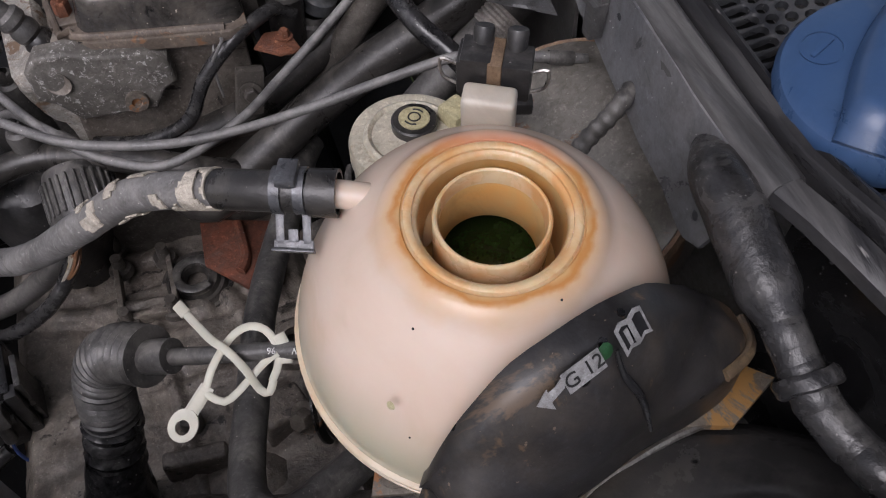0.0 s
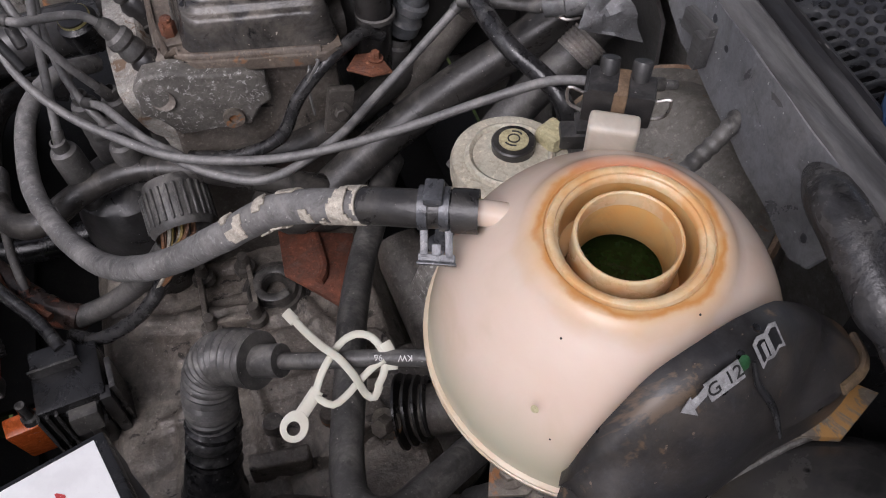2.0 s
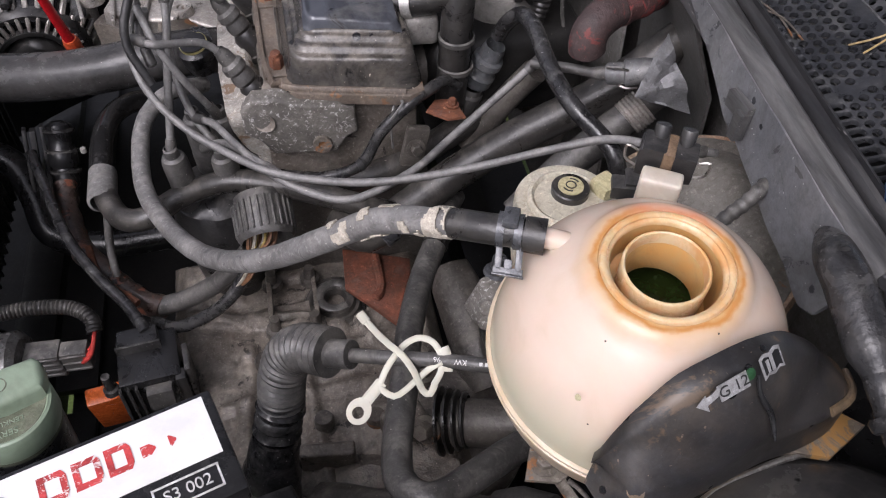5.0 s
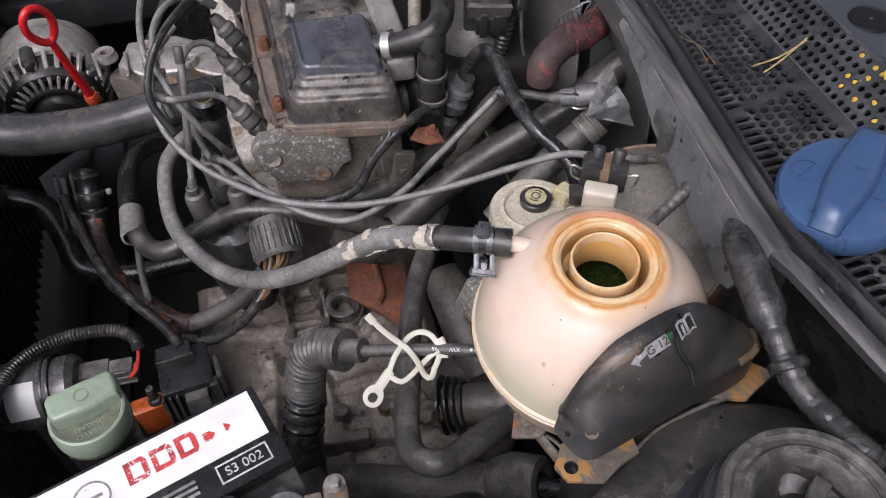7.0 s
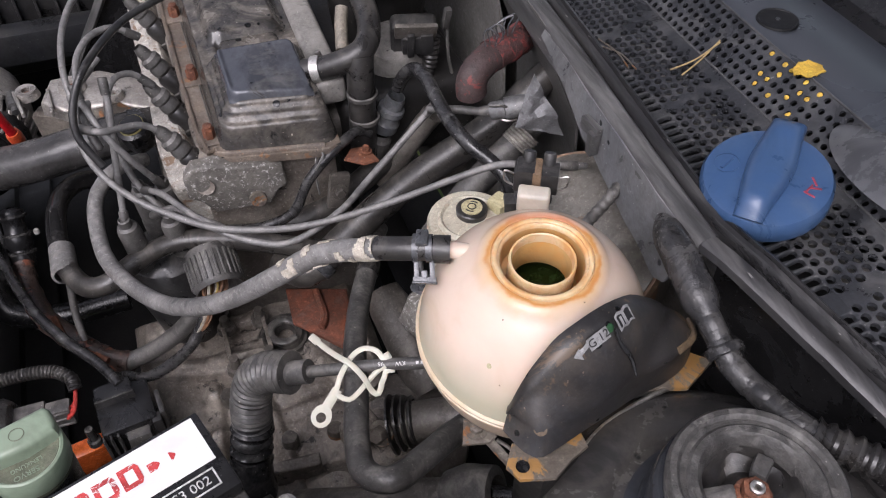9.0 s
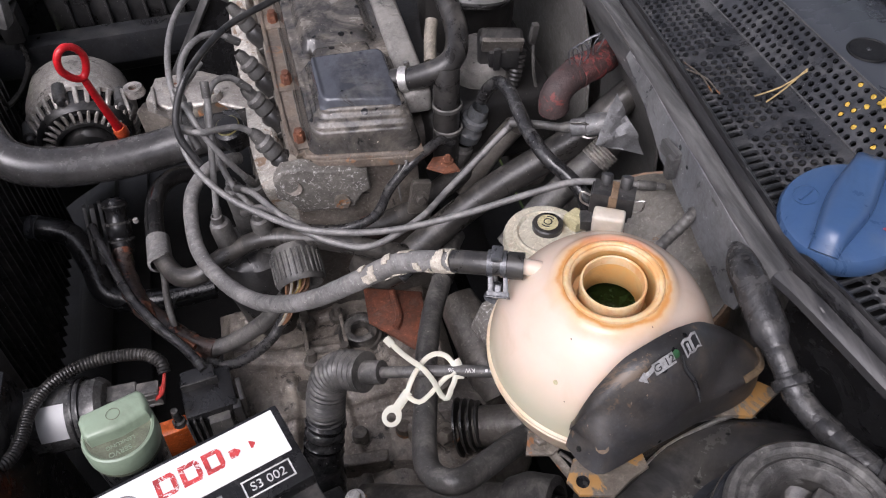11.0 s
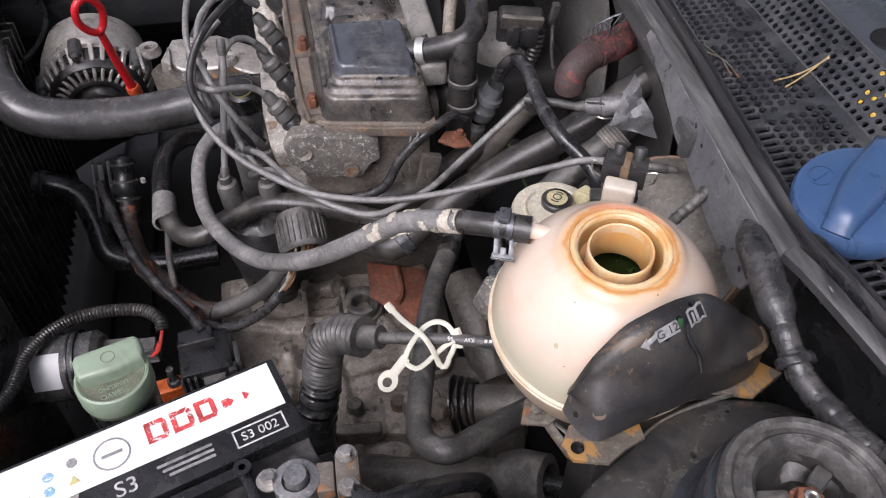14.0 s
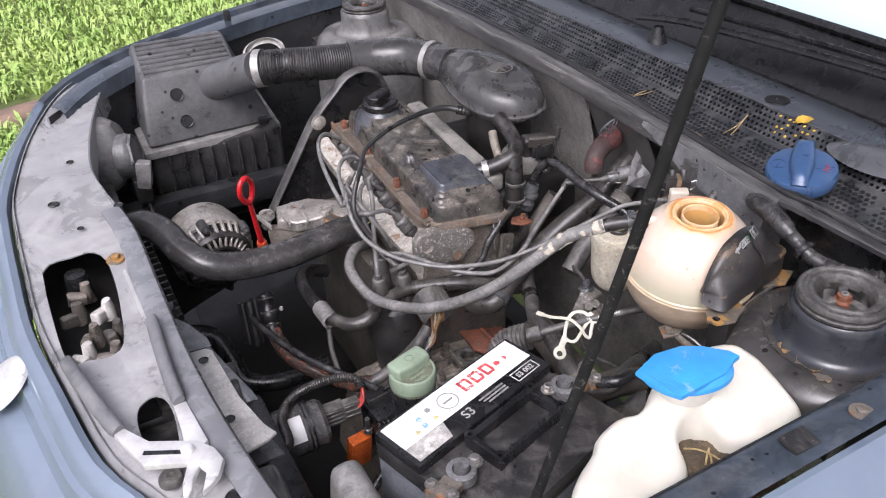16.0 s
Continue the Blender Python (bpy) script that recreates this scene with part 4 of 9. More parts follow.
    part("bead", fold, SLAM, p, "pressed bead")
    lip = loft([[q + Vector((-0.001, 0, 0.001)) for q in op], [q + Vector((-0.006, 0, -0.012)) for q in op], [q + Vector((-0.008, 0, -0.035)) for q in op]])
    part("front_lip", thick(lip, 0.0015), SLAM, p)
    for x, y, r in ((-0.462, 0.745, 0.006), (-0.545, 0.81, 0.007), (-0.505, 0.92, 0.005), (-0.459, 0.188, 0.0105), (-0.52, 0.72, 0.004)):
        part("hole", lathe([(0, 0), (r, 0), (r * 1.15, 0.0014), (r * 1.25, 0.0005)], pose(x, y, height(x, y) + 0.0035), 18), BLACK, p, "dark drilled hole")
    part("rubber_stop", rough_up(lathe([(0, 0.004), (0.003, 0.004), (0.004, 0.006), (0.011, 0.0055), (0.0125, 0.003), (0.013, -0.002)], pose(-0.511, 0.243, height(-0.511, 0.243) + 0.003), 22), 0.0003), RUBBER_GREY, p, "round grey rubber stop")
    part("edge_bolt", join(hexbolt((-0.49, 0.63, height(-0.49, 0.63) + 0.002), 0.0065, 0.006), lathe([(0.013, -0.001), (0.012, 0.002), (0, 0.002)], pose(-0.49, 0.63, height(-0.49, 0.63) + 0.002), 18)), OCHRE, p, "pale rusty bolt")
    lamp = thing("near_headlamp", (-0.555, 0.58, 0.79), "dirty grey lamp housing seen through the panel's cut-out", "headlamp")
    part("housing", rough_up(box((0.13, 0.80, 0.03), pose(-0.53, 0.77, 0.795), 0.012, 3), 0.003, 40), DARK, lamp)
    for k, (x, y) in enumerate(((-0.55, 0.63), (-0.565, 0.585), (-0.53, 0.575), (-0.552, 0.525), (-0.525, 0.52), (-0.565, 0.49), (-0.535, 0.478))):
        part("lug", rough_up(join(box((0.026, 0.012, 0.018), pose(x, y, 0.835, 0, 10, 25 * k), 0.004, 3), lathe([(0, 0.012), (0.006, 0.011), (0.008, 0), (0.009, -0.02)], pose(x + 0.012, y + 0.006, 0.843), 14)), 0.003, 70, k), (CAST, CAST_DARK, BRACKET_GREY)[k % 3], lamp)
    part("bulb_holder", lathe([(0, 0.02), (0.014, 0.018), (0.016, 0), (0.016, -0.02)], pose(-0.545, 0.655, 0.842), 20), BLACK, lamp)
    low = loft([[(-0.50, 0.27, 0.80), (-0.555, 0.38, 0.80)], [(-0.45, 0.29, 0.80), (-0.47, 0.40, 0.80)]])
    solo("latch_plate", thick(low, 0.003), BLACK_DUSTY, "dark plate below the oval cut-out", "plate", kind="structure")
    # the vertical support beside the headlamp, with two holes
    s = thing("lamp_support", (-0.43, 0.4, 0.70), "dull grey support bracket with two holes beside the radiator", "bracket", kind="structure")
    sp = [(-0.450, 0.282), (-0.455, 0.483), (-0.449, 0.489), (-0.421, 0.486), (-0.415, 0.478), (-0.409, 0.376), (-0.397, 0.315), (-0.389, 0.296), (-0.400, 0.290), (-0.427, 0.284)]
    part("plate", rough_up(prism(sp, 0.794, 0.798, None, 0.001), 0.0005), BRACKET_GREY, s)
    part("side_box", rough_up(box((0.026, 0.19, 0.13), pose(-0.414, 0.405, 0.690, 0, 0, -7), 0.006, 3), 0.0015, 50), RIB_GREY, s, "grimy box-shaped side")
    for y in (0.462, 0.342):
        part("hole", lathe([(0, 0), (0.0055, 0), (0.0065, 0.0012)], pose(-0.43, y, 0.7985), 18), BLACK, s)
    part("corner_web", thick(loft([[(-0.456, 0.489, 0.801), (-0.452, 0.535, 0.832)], [(-0.430, 0.490, 0.797), (-0.432, 0.528, 0.815)], [(-0.412, 0.497, 0.790), (-0.414, 0.512, 0.795)]]), 0.002), RAIL_GREY, s, "folded corner web")
    rim = smooth_path([(-0.417, 0.500, 0.793), (-0.400, 0.472, 0.765), (-0.381, 0.443, 0.734), (-0.3765, 0.425, 0.722), (-0.376, 0.395, 0.708), (-0.376, 0.350, 0.694)], 0.01)
    part("side_frame", thick(loft([[q + Vector(d) for q in rim] for d in ((-0.019, 0, -0.012), (-0.018, 0, 0.001), (-0.016, 0, 0.003), (-0.003, 0, 0.003), (0, 0, 0.001), (0.001, 0, -0.05))]), 0.002), RAIL_GREY, s, "dusty grey side frame")
    shell = bev_block(-0.470, -0.392, 0.165, 0.292, 0.60, 0.772, 0.006, 0.010)
    for v in shell.verts:
        v.co.z += 0.30 * min(0.0, v.co.y - 0.292) * (v.co.z > 0.68)
    part("lamp_shell", rough_up(shell, 0.0012, 40), FLANGE, s, "dark dusty lamp shell below the plate")
    for z, y in ((0.768, 0.318), (0.725, 0.316)):
        part("shell_fin", rough_up(prism([(-0.428, y - 0.03), (-0.430, y - 0.012), (-0.393, y + 0.003), (-0.386, y - 0.03)], z - 0.004, z, None, 0.001), 0.0006), COWL_DOME, s, "thin plastic fin")


def make_nose():
    edge = smooth_path([(-0.47, 0.03, 0.80), (-0.505, 0.12, 0.818), (-0.524, 0.221, 0.832), (-0.562, 0.302, 0.845), (-0.585, 0.43, 0.858), (-0.602, 0.55, 0.868), (-0.605, 0.68, 0.876), (-0.605, 0.78, 0.884), (-0.60, 0.87, 0.892), (-0.57, 1.0, 0.903), (-0.535, 1.10, 0.912), (-0.50, 1.185, 0.92)], 0.025)
    prof = ((-0.004, -0.022), (-0.006, -0.004), (-0.014, 0.0), (-0.026, -0.006), (-0.034, -0.022), (-0.042, -0.024), (-0.05, -0.045), (-0.066, -0.05), (-0.095, -0.09), (-0.125, -0.19), (-0.13, -0.4))
    skin = [[(p.x + dx, p.y, p.z + dz) for dx, dz in prof] for p in edge]
    solo("nose_panel", thick(loft(skin), 0.002), PAINT_OUT, "blue-grey painted nose and grille surround", "body panel", kind="structure")
    solo("grille_badge", lathe([(0, 0.004), (0.03, 0.003), (0.038, 0), (0.04, -0.004)], aim((-0.655, 0.5, 0.835), (-0.5, 0, 0.85)), 28), SILVER, "plain silver round badge on the nose", "badge")


def make_right_side():
    pts = [(-0.515, 1.16, 0.92), (-0.46, 1.22, 0.931), (-0.36, 1.29, 0.939), (-0.2, 1.36, 0.946), (0.0, 1.425, 0.951), (0.3, 1.47, 0.957), (0.6, 1.5, 0.965)]
    path = smooth_path(pts, 0.03)
    rows = []
    for p in path:
        rows.append([p + Vector(d) for d in ((0.03, -0.075, -0.03), (0.028, -0.07, -0.002), (0.02, -0.045, 0.0), (0.012, -0.018, -0.004), (0.010, -0.012, -0.016), (0.004, -0.006, -0.014), (0, 0, 0), (-0.006, 0.012, 0.002), (-0.012, 0.03, -0.01), (-0.02, 0.05, -0.06), (-0.02, 0.06, -0.25))])
    solo("front_wing", thick(loft(rows), 0.0015), PAINT, "right front wing with its gutter in the shaded paint tone", "body panel", kind="structure")
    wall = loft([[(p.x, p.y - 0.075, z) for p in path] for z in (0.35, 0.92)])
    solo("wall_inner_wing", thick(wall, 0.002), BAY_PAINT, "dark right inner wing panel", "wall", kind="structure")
    stop = box((0.014, 0.014, 0.026), pose(-0.12, 1.345, 0.956), 0.003)
    solo("rubber_buffer", stop, BLACK_DUSTY, "black rubber bonnet stop on the far wing", "buffer")


def make_bonnet():
    """The raised bonnet that the rod props: it shades the rear of the bay."""
    b = thing("bonnet", (0.50, 0.66, 1.22), "raised dark bonnet seen from below", "bonnet", kind="structure")
    a = radians(58)

    def place(d, y, lift=0.0):
        return (0.50 - d * math.cos(a) + lift * math.sin(a), y, 1.22 + d * math.sin(a) + lift * math.cos(a))
    rows = []
    for k in range(13):
        d = 1.0 * k / 12
        half = 0.80 - 0.06 * (d / 1.0) ** 2.2
        rows.append([place(d, 0.66 + half * u, 0.035 * (1 - u * u)) for u in (-1, -0.8, -0.5, 0, 0.5, 0.8, 1)])
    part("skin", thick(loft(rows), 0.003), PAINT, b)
    for y in (0.1, 0.45, 0.87, 1.22):
        part("inner_rib", tube([place(0.06, 0.66 + (y - 0.66) * 1.0), place(0.5, 0.66 + (y - 0.66) * 0.95, 0.0), place(0.92, 0.66 + (y - 0.66) * 0.8)], 0.02, 8, 0.08), BAY_PAINT, b)


def make_floor():
    """Dark trays and beams under the engine, with an open slot at the radiator."""
    tray = loft([[(-0.377, y, 0.30), (0.34, y, 0.30)] for y in (-0.18, 0.4, 0.9, 1.42)])
    solo("under_tray", thick(tray, 0.004), DARK, "black under-tray below the engine", "tray", kind="structure")
    front = loft([[(-0.66, y, 0.30), (-0.44, y, 0.30)] for y in (-0.05, 0.4, 0.9, 1.42)])
    solo("front_tray", thick(front, 0.004), DARK, "black tray below the nose", "tray", kind="structure")
    # Added black strips hide the bright ground in most of the slot.
    for y0, y1 in ((-0.05, 0.435), (0.475, 0.59), (0.625, 1.42)):
        solo("slot_blocker", rough_up(box((0.12, y1 - y0, 0.012), pose(-0.40, (y0 + y1) / 2, 0.315), 0.003), 0.003, 20), DARK, "added black strip hiding the ground below the radiator", "splash strip", kind="structure")
    solo("subframe", join(box((0.055, 1.3, 0.08), pose(-0.422, 0.66, 0.3), 0.01), box((0.06, 1.3, 0.1), pose(0.2, 0.66, 0.34), 0.01)), DARK, "dark steel crossmembers", "subframe", kind="structure")
    solo("chassis_leg", rough_up(box((0.72, 0.07, 0.11), pose(-0.05, 0.02, 0.45), 0.012), 0.002, 20), DARK, "dark chassis leg along the wheel arch", "chassis leg", kind="structure")


make_ground()
make_grass()
make_path()
make_cowl()
make_grille()
make_wiper()
make_left_side()
make_strut_tower(0.172, 0.026, 1, "dark painted strut tower with water spots and rust")
make_strut_mount(0.172, 0.026, "grey rubber strut mount with a rusty centre nut")
make_strut_tower(0.165, 1.275, -1, "pale grey strut tower on the far side")
make_strut_mount(0.165, 1.275, "dusty rubber strut mount on the far tower")
make_slam_panel()
make_nose()
make_right_side()
make_bonnet()
make_floor()


# ---- coolant tank ----
TC, TR = Vector((0.1255, 0.2, 0.9122)), 0.0778


def on_tank(x, y, z, r):
    return TC + (Vector((x, y, z)) - TC).normalized() * r


def make_tank():
    t = thing("coolant_tank", (0.1242, 0.1949, 0.912), "milky spherical coolant tank with rust stains and open filler neck", "coolant tank")
    tip = pose(0.1268, 0.2025, 0.8985, 5.5, -2, 0)
    upper = [(0.0795 * (1 - (k / 26 * 0.815) ** 1.88) ** (1 / 1.88), 0.0885 * k / 26 * 0.815) for k in range(27)]
    upper += [(0.0418, 0.0745), (0.0400, 0.0764), (0.0380, 0.0779), (0.0360, 0.0788), (0.0332, 0.0790), (0.0329, 0.0783), (0.0325, 0.0782)]
    part("upper_shell", lathe(upper, tip, 80), TANK, t)
    low = [(0.079 * math.cos(a), -0.003 - 0.074 * math.sin(a)) for a in (1.5 * (1 - k / 20) for k in range(21))]
    part("lower_shell", lathe(low, tip, 64), TANK_LOW, t, "browned translucent lower half")
    part("seam", lathe([(0.0785, -0.0035), (0.0808, -0.0035), (0.0815, -0.0028), (0.0815, -0.0012), (0.0803, -0.0006), (0.0803, 0.0006), (0.0815, 0.0012), (0.0815, 0.0026), (0.0806, 0.0034), (0.0788, 0.0036)], tip, 80), TANK_SEAM, t, "raised stained seam")
    part("neck_ring", lathe([(0.0326, 0.0782), (0.0322, 0.0786), (0.0318, 0.0797), (0.0311, 0.0801), (0.0297, 0.0800), (0.0289, 0.0794), (0.0287, 0.0783), (0.0277, 0.0778), (0.0271, 0.0768), (0.0268, 0.0752)], tip, 72), TANK_LIP, t, "stained outer filler ring")
    part("neck_channel", lathe([(0.0268, 0.0752), (0.0262, 0.070), (0.0257, 0.046), (0.0217, 0.045), (0.0214, 0.062)], tip, 64), TANK_IN, t, "deep amber channel round the neck")
    part("inner_neck", lathe([(0.0215, 0.058), (0.0216, 0.0764), (0.0213, 0.0776), (0.0207, 0.0781), (0.0199, 0.0776), (0.0196, 0.076), (0.0192, 0.0705)], tip, 72), TANK_LIP, t, "cream inner filler neck")
    part("neck_bore", lathe([(0.0193, 0.0708), (0.0190, 0.0702), (0.0185, 0.060), (0.0183, 0.0505), (0.0191, 0.049), (0.0314, 0.045)], tip, 64), TANK_IN, t, "amber-stained bore of the neck")
    part("coolant", lathe([(0, 0.9355), (0.05, 0.9355), (0.052, 0.935)], pose(0.1255, 0.2, 0), 48), COOLANT, t, "green coolant inside")
    part("nipple", tube([(0.110, 0.219, 0.950), (0.094, 0.2265, 0.9585), (0.083, 0.2315, 0.9625), (0.070, 0.2370, 0.9637)], lambda u: 0.0105 - 0.0048 * min(1.0, u * 1.5), 20, 0.004), TANK, t)
    d = Vector((0.0195, -0.0115, 0)).normalized()
    turn = math.degrees(math.atan2(d.y, d.x))
    tab = box((0.0225, 0.012, 0.036), pose(0.1485, 0.2585, 0.9555, 8, 0, turn), 0.003, 3)
    part("sensor_socket", tab, SOCKET, t, "upright cream sensor socket")
    for k, (x, y, z) in enumerate(((0.132, 0.1585, 0.97), (0.11, 0.14, 0.958), (0.09, 0.17, 0.96), (0.08, 0.15, 0.93))):
        p = on_tank(x, y, z, TR - 0.0001)
        part("dirt_speck", lathe([(0, 0.0003), (0.0003, 0.0002), (0.0005, 0)], aim(p, p - TC), 8), DARK, t)
    p = on_tank(0.085, 0.165, 0.935, TR)
    part("ochre_spot", rough_up(lathe([(0, 0.0003), (0.001, 0.0002), (0.0017, 0)], aim(p, p - TC), 12), 0.0003, 300), LABEL_CREAM, t, "small ochre paint spot")


def cover_grid(nu=30, nv=18):
    top = smooth_path([(0.0765, 0.1345, 0.922), (0.0775, 0.1335, 0.9265), (0.0853, 0.1353, 0.9438), (0.0945, 0.1376, 0.9564), (0.1043, 0.1407, 0.9655), (0.114, 0.143, 0.9707), (0.1343, 0.1474, 0.9752), (0.150, 0.1515, 0.9735), (0.1635, 0.156, 0.9675), (0.176, 0.1595, 0.956), (0.190, 0.1635, 0.942), (0.2045, 0.1635, 0.930)], 0.002)
    mid = smooth_path([(0.0755, 0.131, 0.9235), (0.0785, 0.1225, 0.9245), (0.0815, 0.1150, 0.9250), (0.0865, 0.1090, 0.9252), (0.0935, 0.1080, 0.9260), (0.105, 0.1095, 0.9275), (0.1186, 0.1115, 0.9290), (0.134, 0.114, 0.9320), (0.155, 0.1195, 0.9310), (0.178, 0.1245, 0.9305), (0.197, 0.1290, 0.9300), (0.2085, 0.1365, 0.9290), (0.2125, 0.151, 0.9265)], 0.002)
    low = smooth_path([(0.0695, 0.125, 0.914), (0.0725, 0.1165, 0.9125), (0.0765, 0.1075, 0.9115), (0.083, 0.1015, 0.9105), (0.091, 0.1015, 0.911), (0.104, 0.1045, 0.912), (0.120, 0.109, 0.911), (0.145, 0.1165, 0.9065), (0.164, 0.1225, 0.9025), (0.187, 0.1265, 0.8995), (0.2040, 0.1315, 0.9025), (0.2135, 0.140, 0.9075), (0.2155, 0.152, 0.912)], 0.002)
    rows = []
    for i in range(nu + 1):
        a, m, b = (q[round(i * (len(q) - 1) / nu)] for q in (top, mid, low))
        row = []
        for j in range(nv + 1):
            v = j / nv
            if v < 0.66:
                w = v / 0.66
                p = a.lerp(m, w)
                want = 0.0825 + 0.0062 * min(1.0, w / 0.12)
                p = TC + (p - TC).normalized() * max(want, (p - TC).length + 0.0022 * math.sin(3.14 * w))
            else:
                p = m.lerp(b, (v - 0.66) / 0.34)
            row.append(p)
        rows.append(row)
    return rows


def make_cover():
    c = thing("tank_cover", (0.14, 0.13, 0.895), "scuffed black plastic shield over the tank's flank with printed symbols", "tank shield")
    rows = cover_grid()
    bm = loft(rows)
    bmesh.ops.smooth_vert(bm, verts=[v for v in bm.verts if not v.is_boundary], factor=0.15, use_axis_x=True, use_axis_y=True, use_axis_z=True)
    part("shell", thick(rough_up(bm, 0.0005, 60), 0.0028), BLACK_SHIELD, c)
    part("lobe_edge", tube([(0.192, 0.1285, 0.9312), (0.203, 0.1325, 0.9308), (0.2100, 0.1385, 0.9298), (0.2137, 0.1500, 0.9275)], 0.0026, 8, 0.004, squash=0.7), SCUFF, c, "tan worn edge")
    ar, bk = Vector((0.117, 0.126, 0.959)), Vector((0.161, 0.141, 0.967))
    xdir = (bk - ar).normalized()

    def sticker(u, v, lift=0.0005):
        p = ar + xdir * (u - 0.002)
        nrm = (p - TC).normalized()
        xa = (xdir - xdir.dot(nrm) * nrm).normalized()
        ya = nrm.cross(xa)
        m = Matrix((xa, ya, nrm)).transposed().to_4x4()
        m.translation = TC + nrm * (0.0902 + lift) + ya * (v + 0.0075)
        return m

    part("label_plate", prism([(-0.0075, -0.004), (0.0075, -0.004), (0.0075, 0.004), (-0.0075, 0.004)], 0, 0.0004, sticker(0.0175, 0.0005, 0.0009)), PRINT_GREY, c, "grey printed plate")
    part("lettering", letters("G 12", 0.0075, sticker(0.0175, 0.0005, 0.0016), 0.0001), PRINT_BLACK, c, "black lettering G 12")
    part("arrow", prism([(-0.004, -0.0025), (0.0008, -0.0072), (0.0008, -0.0042), (0.0065, -0.002), (0.0085, 0.001), (0.0085, 0.0025), (0.004, 0.0), (0.0012, -0.0004), (0.0014, 0.001)], 0, 0.0004, sticker(0.0035, 0.002, 0.0012)), PRINT_GREY, c, "printed arrow")
    for s in (-1, 1):
        page = [(0, -0.0055), (s * 0.0035, -0.0042), (s * 0.0065, -0.0055), (s * 0.0065, 0.0055), (s * 0.0035, 0.0068), (0, 0.0055)]
        inner = [(s * 0.0012, -0.0035), (s * 0.0035, -0.0025), (s * 0.0053, -0.0035), (s * 0.0053, 0.0042), (s * 0.0035, 0.005), (s * 0.0012, 0.004)]
        part("book_page", prism(page, 0, 0.0003, sticker(0.0375, -0.0005, 0.0012)), PRINT_GREY, c, "printed open book symbol")
        part("page_field", prism(inner, 0, 0.0003, sticker(0.0375, -0.0005, 0.0016)), BLACK, c)
    part("book_mark", prism([(-0.0005, -0.003), (0.0008, -0.003), (0.0012, 0.003), (-0.0006, 0.003)], 0, 0.0003, sticker(0.0345, 0.0, 0.002)), PRINT_GREY, c)
    crack = tube([sticker(0.03, -0.002) @ Vector((0, 0, 0)), sticker(0.0285, -0.012) @ Vector((0, 0, -0.001)), sticker(0.03, -0.024) @ Vector((0, 0, -0.001)), sticker(0.027, -0.036) @ Vector((0, 0, 0.0))], lambda u: 0.0006 + 0.001 * math.sin(3.1 * u), 8, 0.003)
    part("crack", crack, BLACK, c, "black split down the shield")
    part("green_fleck", rough_up(lathe([(0, 0.0003), (0.0022, 0.0002), (0.003, 0)], sticker(0.0265, 0.0005, 0.0002), 10), 0.0006, 400), mat("green_residue", (0.02, 0.09, 0.03), None, 0.3), c, "dark green coolant fleck")
    for x, y, z, r in ((0.0875, 0.1112, 0.9262, 0.0042),):
        part("scuff", rough_up(lathe([(0, 0.0004), (r * 0.6, 0.0003), (r, 0)], aim((x, y, z), (-0.35, -0.4, 0.8)), 14), 0.0007, 300), SCUFF, c, "worn tan corner")


BLACK_SHIELD = mat("scuffed_shield_plastic", (0.024, 0.024, 0.026), (0.046, 0.041, 0.036), 0.46, 0, 20, 0.15, 0.6, (0.105, 0.082, 0.06), spots=(0.10, 0.068, 0.042), spot_scale=24, spot_cut=0.57, drops=95)
SCUFF = mat("tan_scuff", (0.16, 0.11, 0.06), (0.08, 0.06, 0.045), 0.7, 0, 120, 0.3, 0.0)


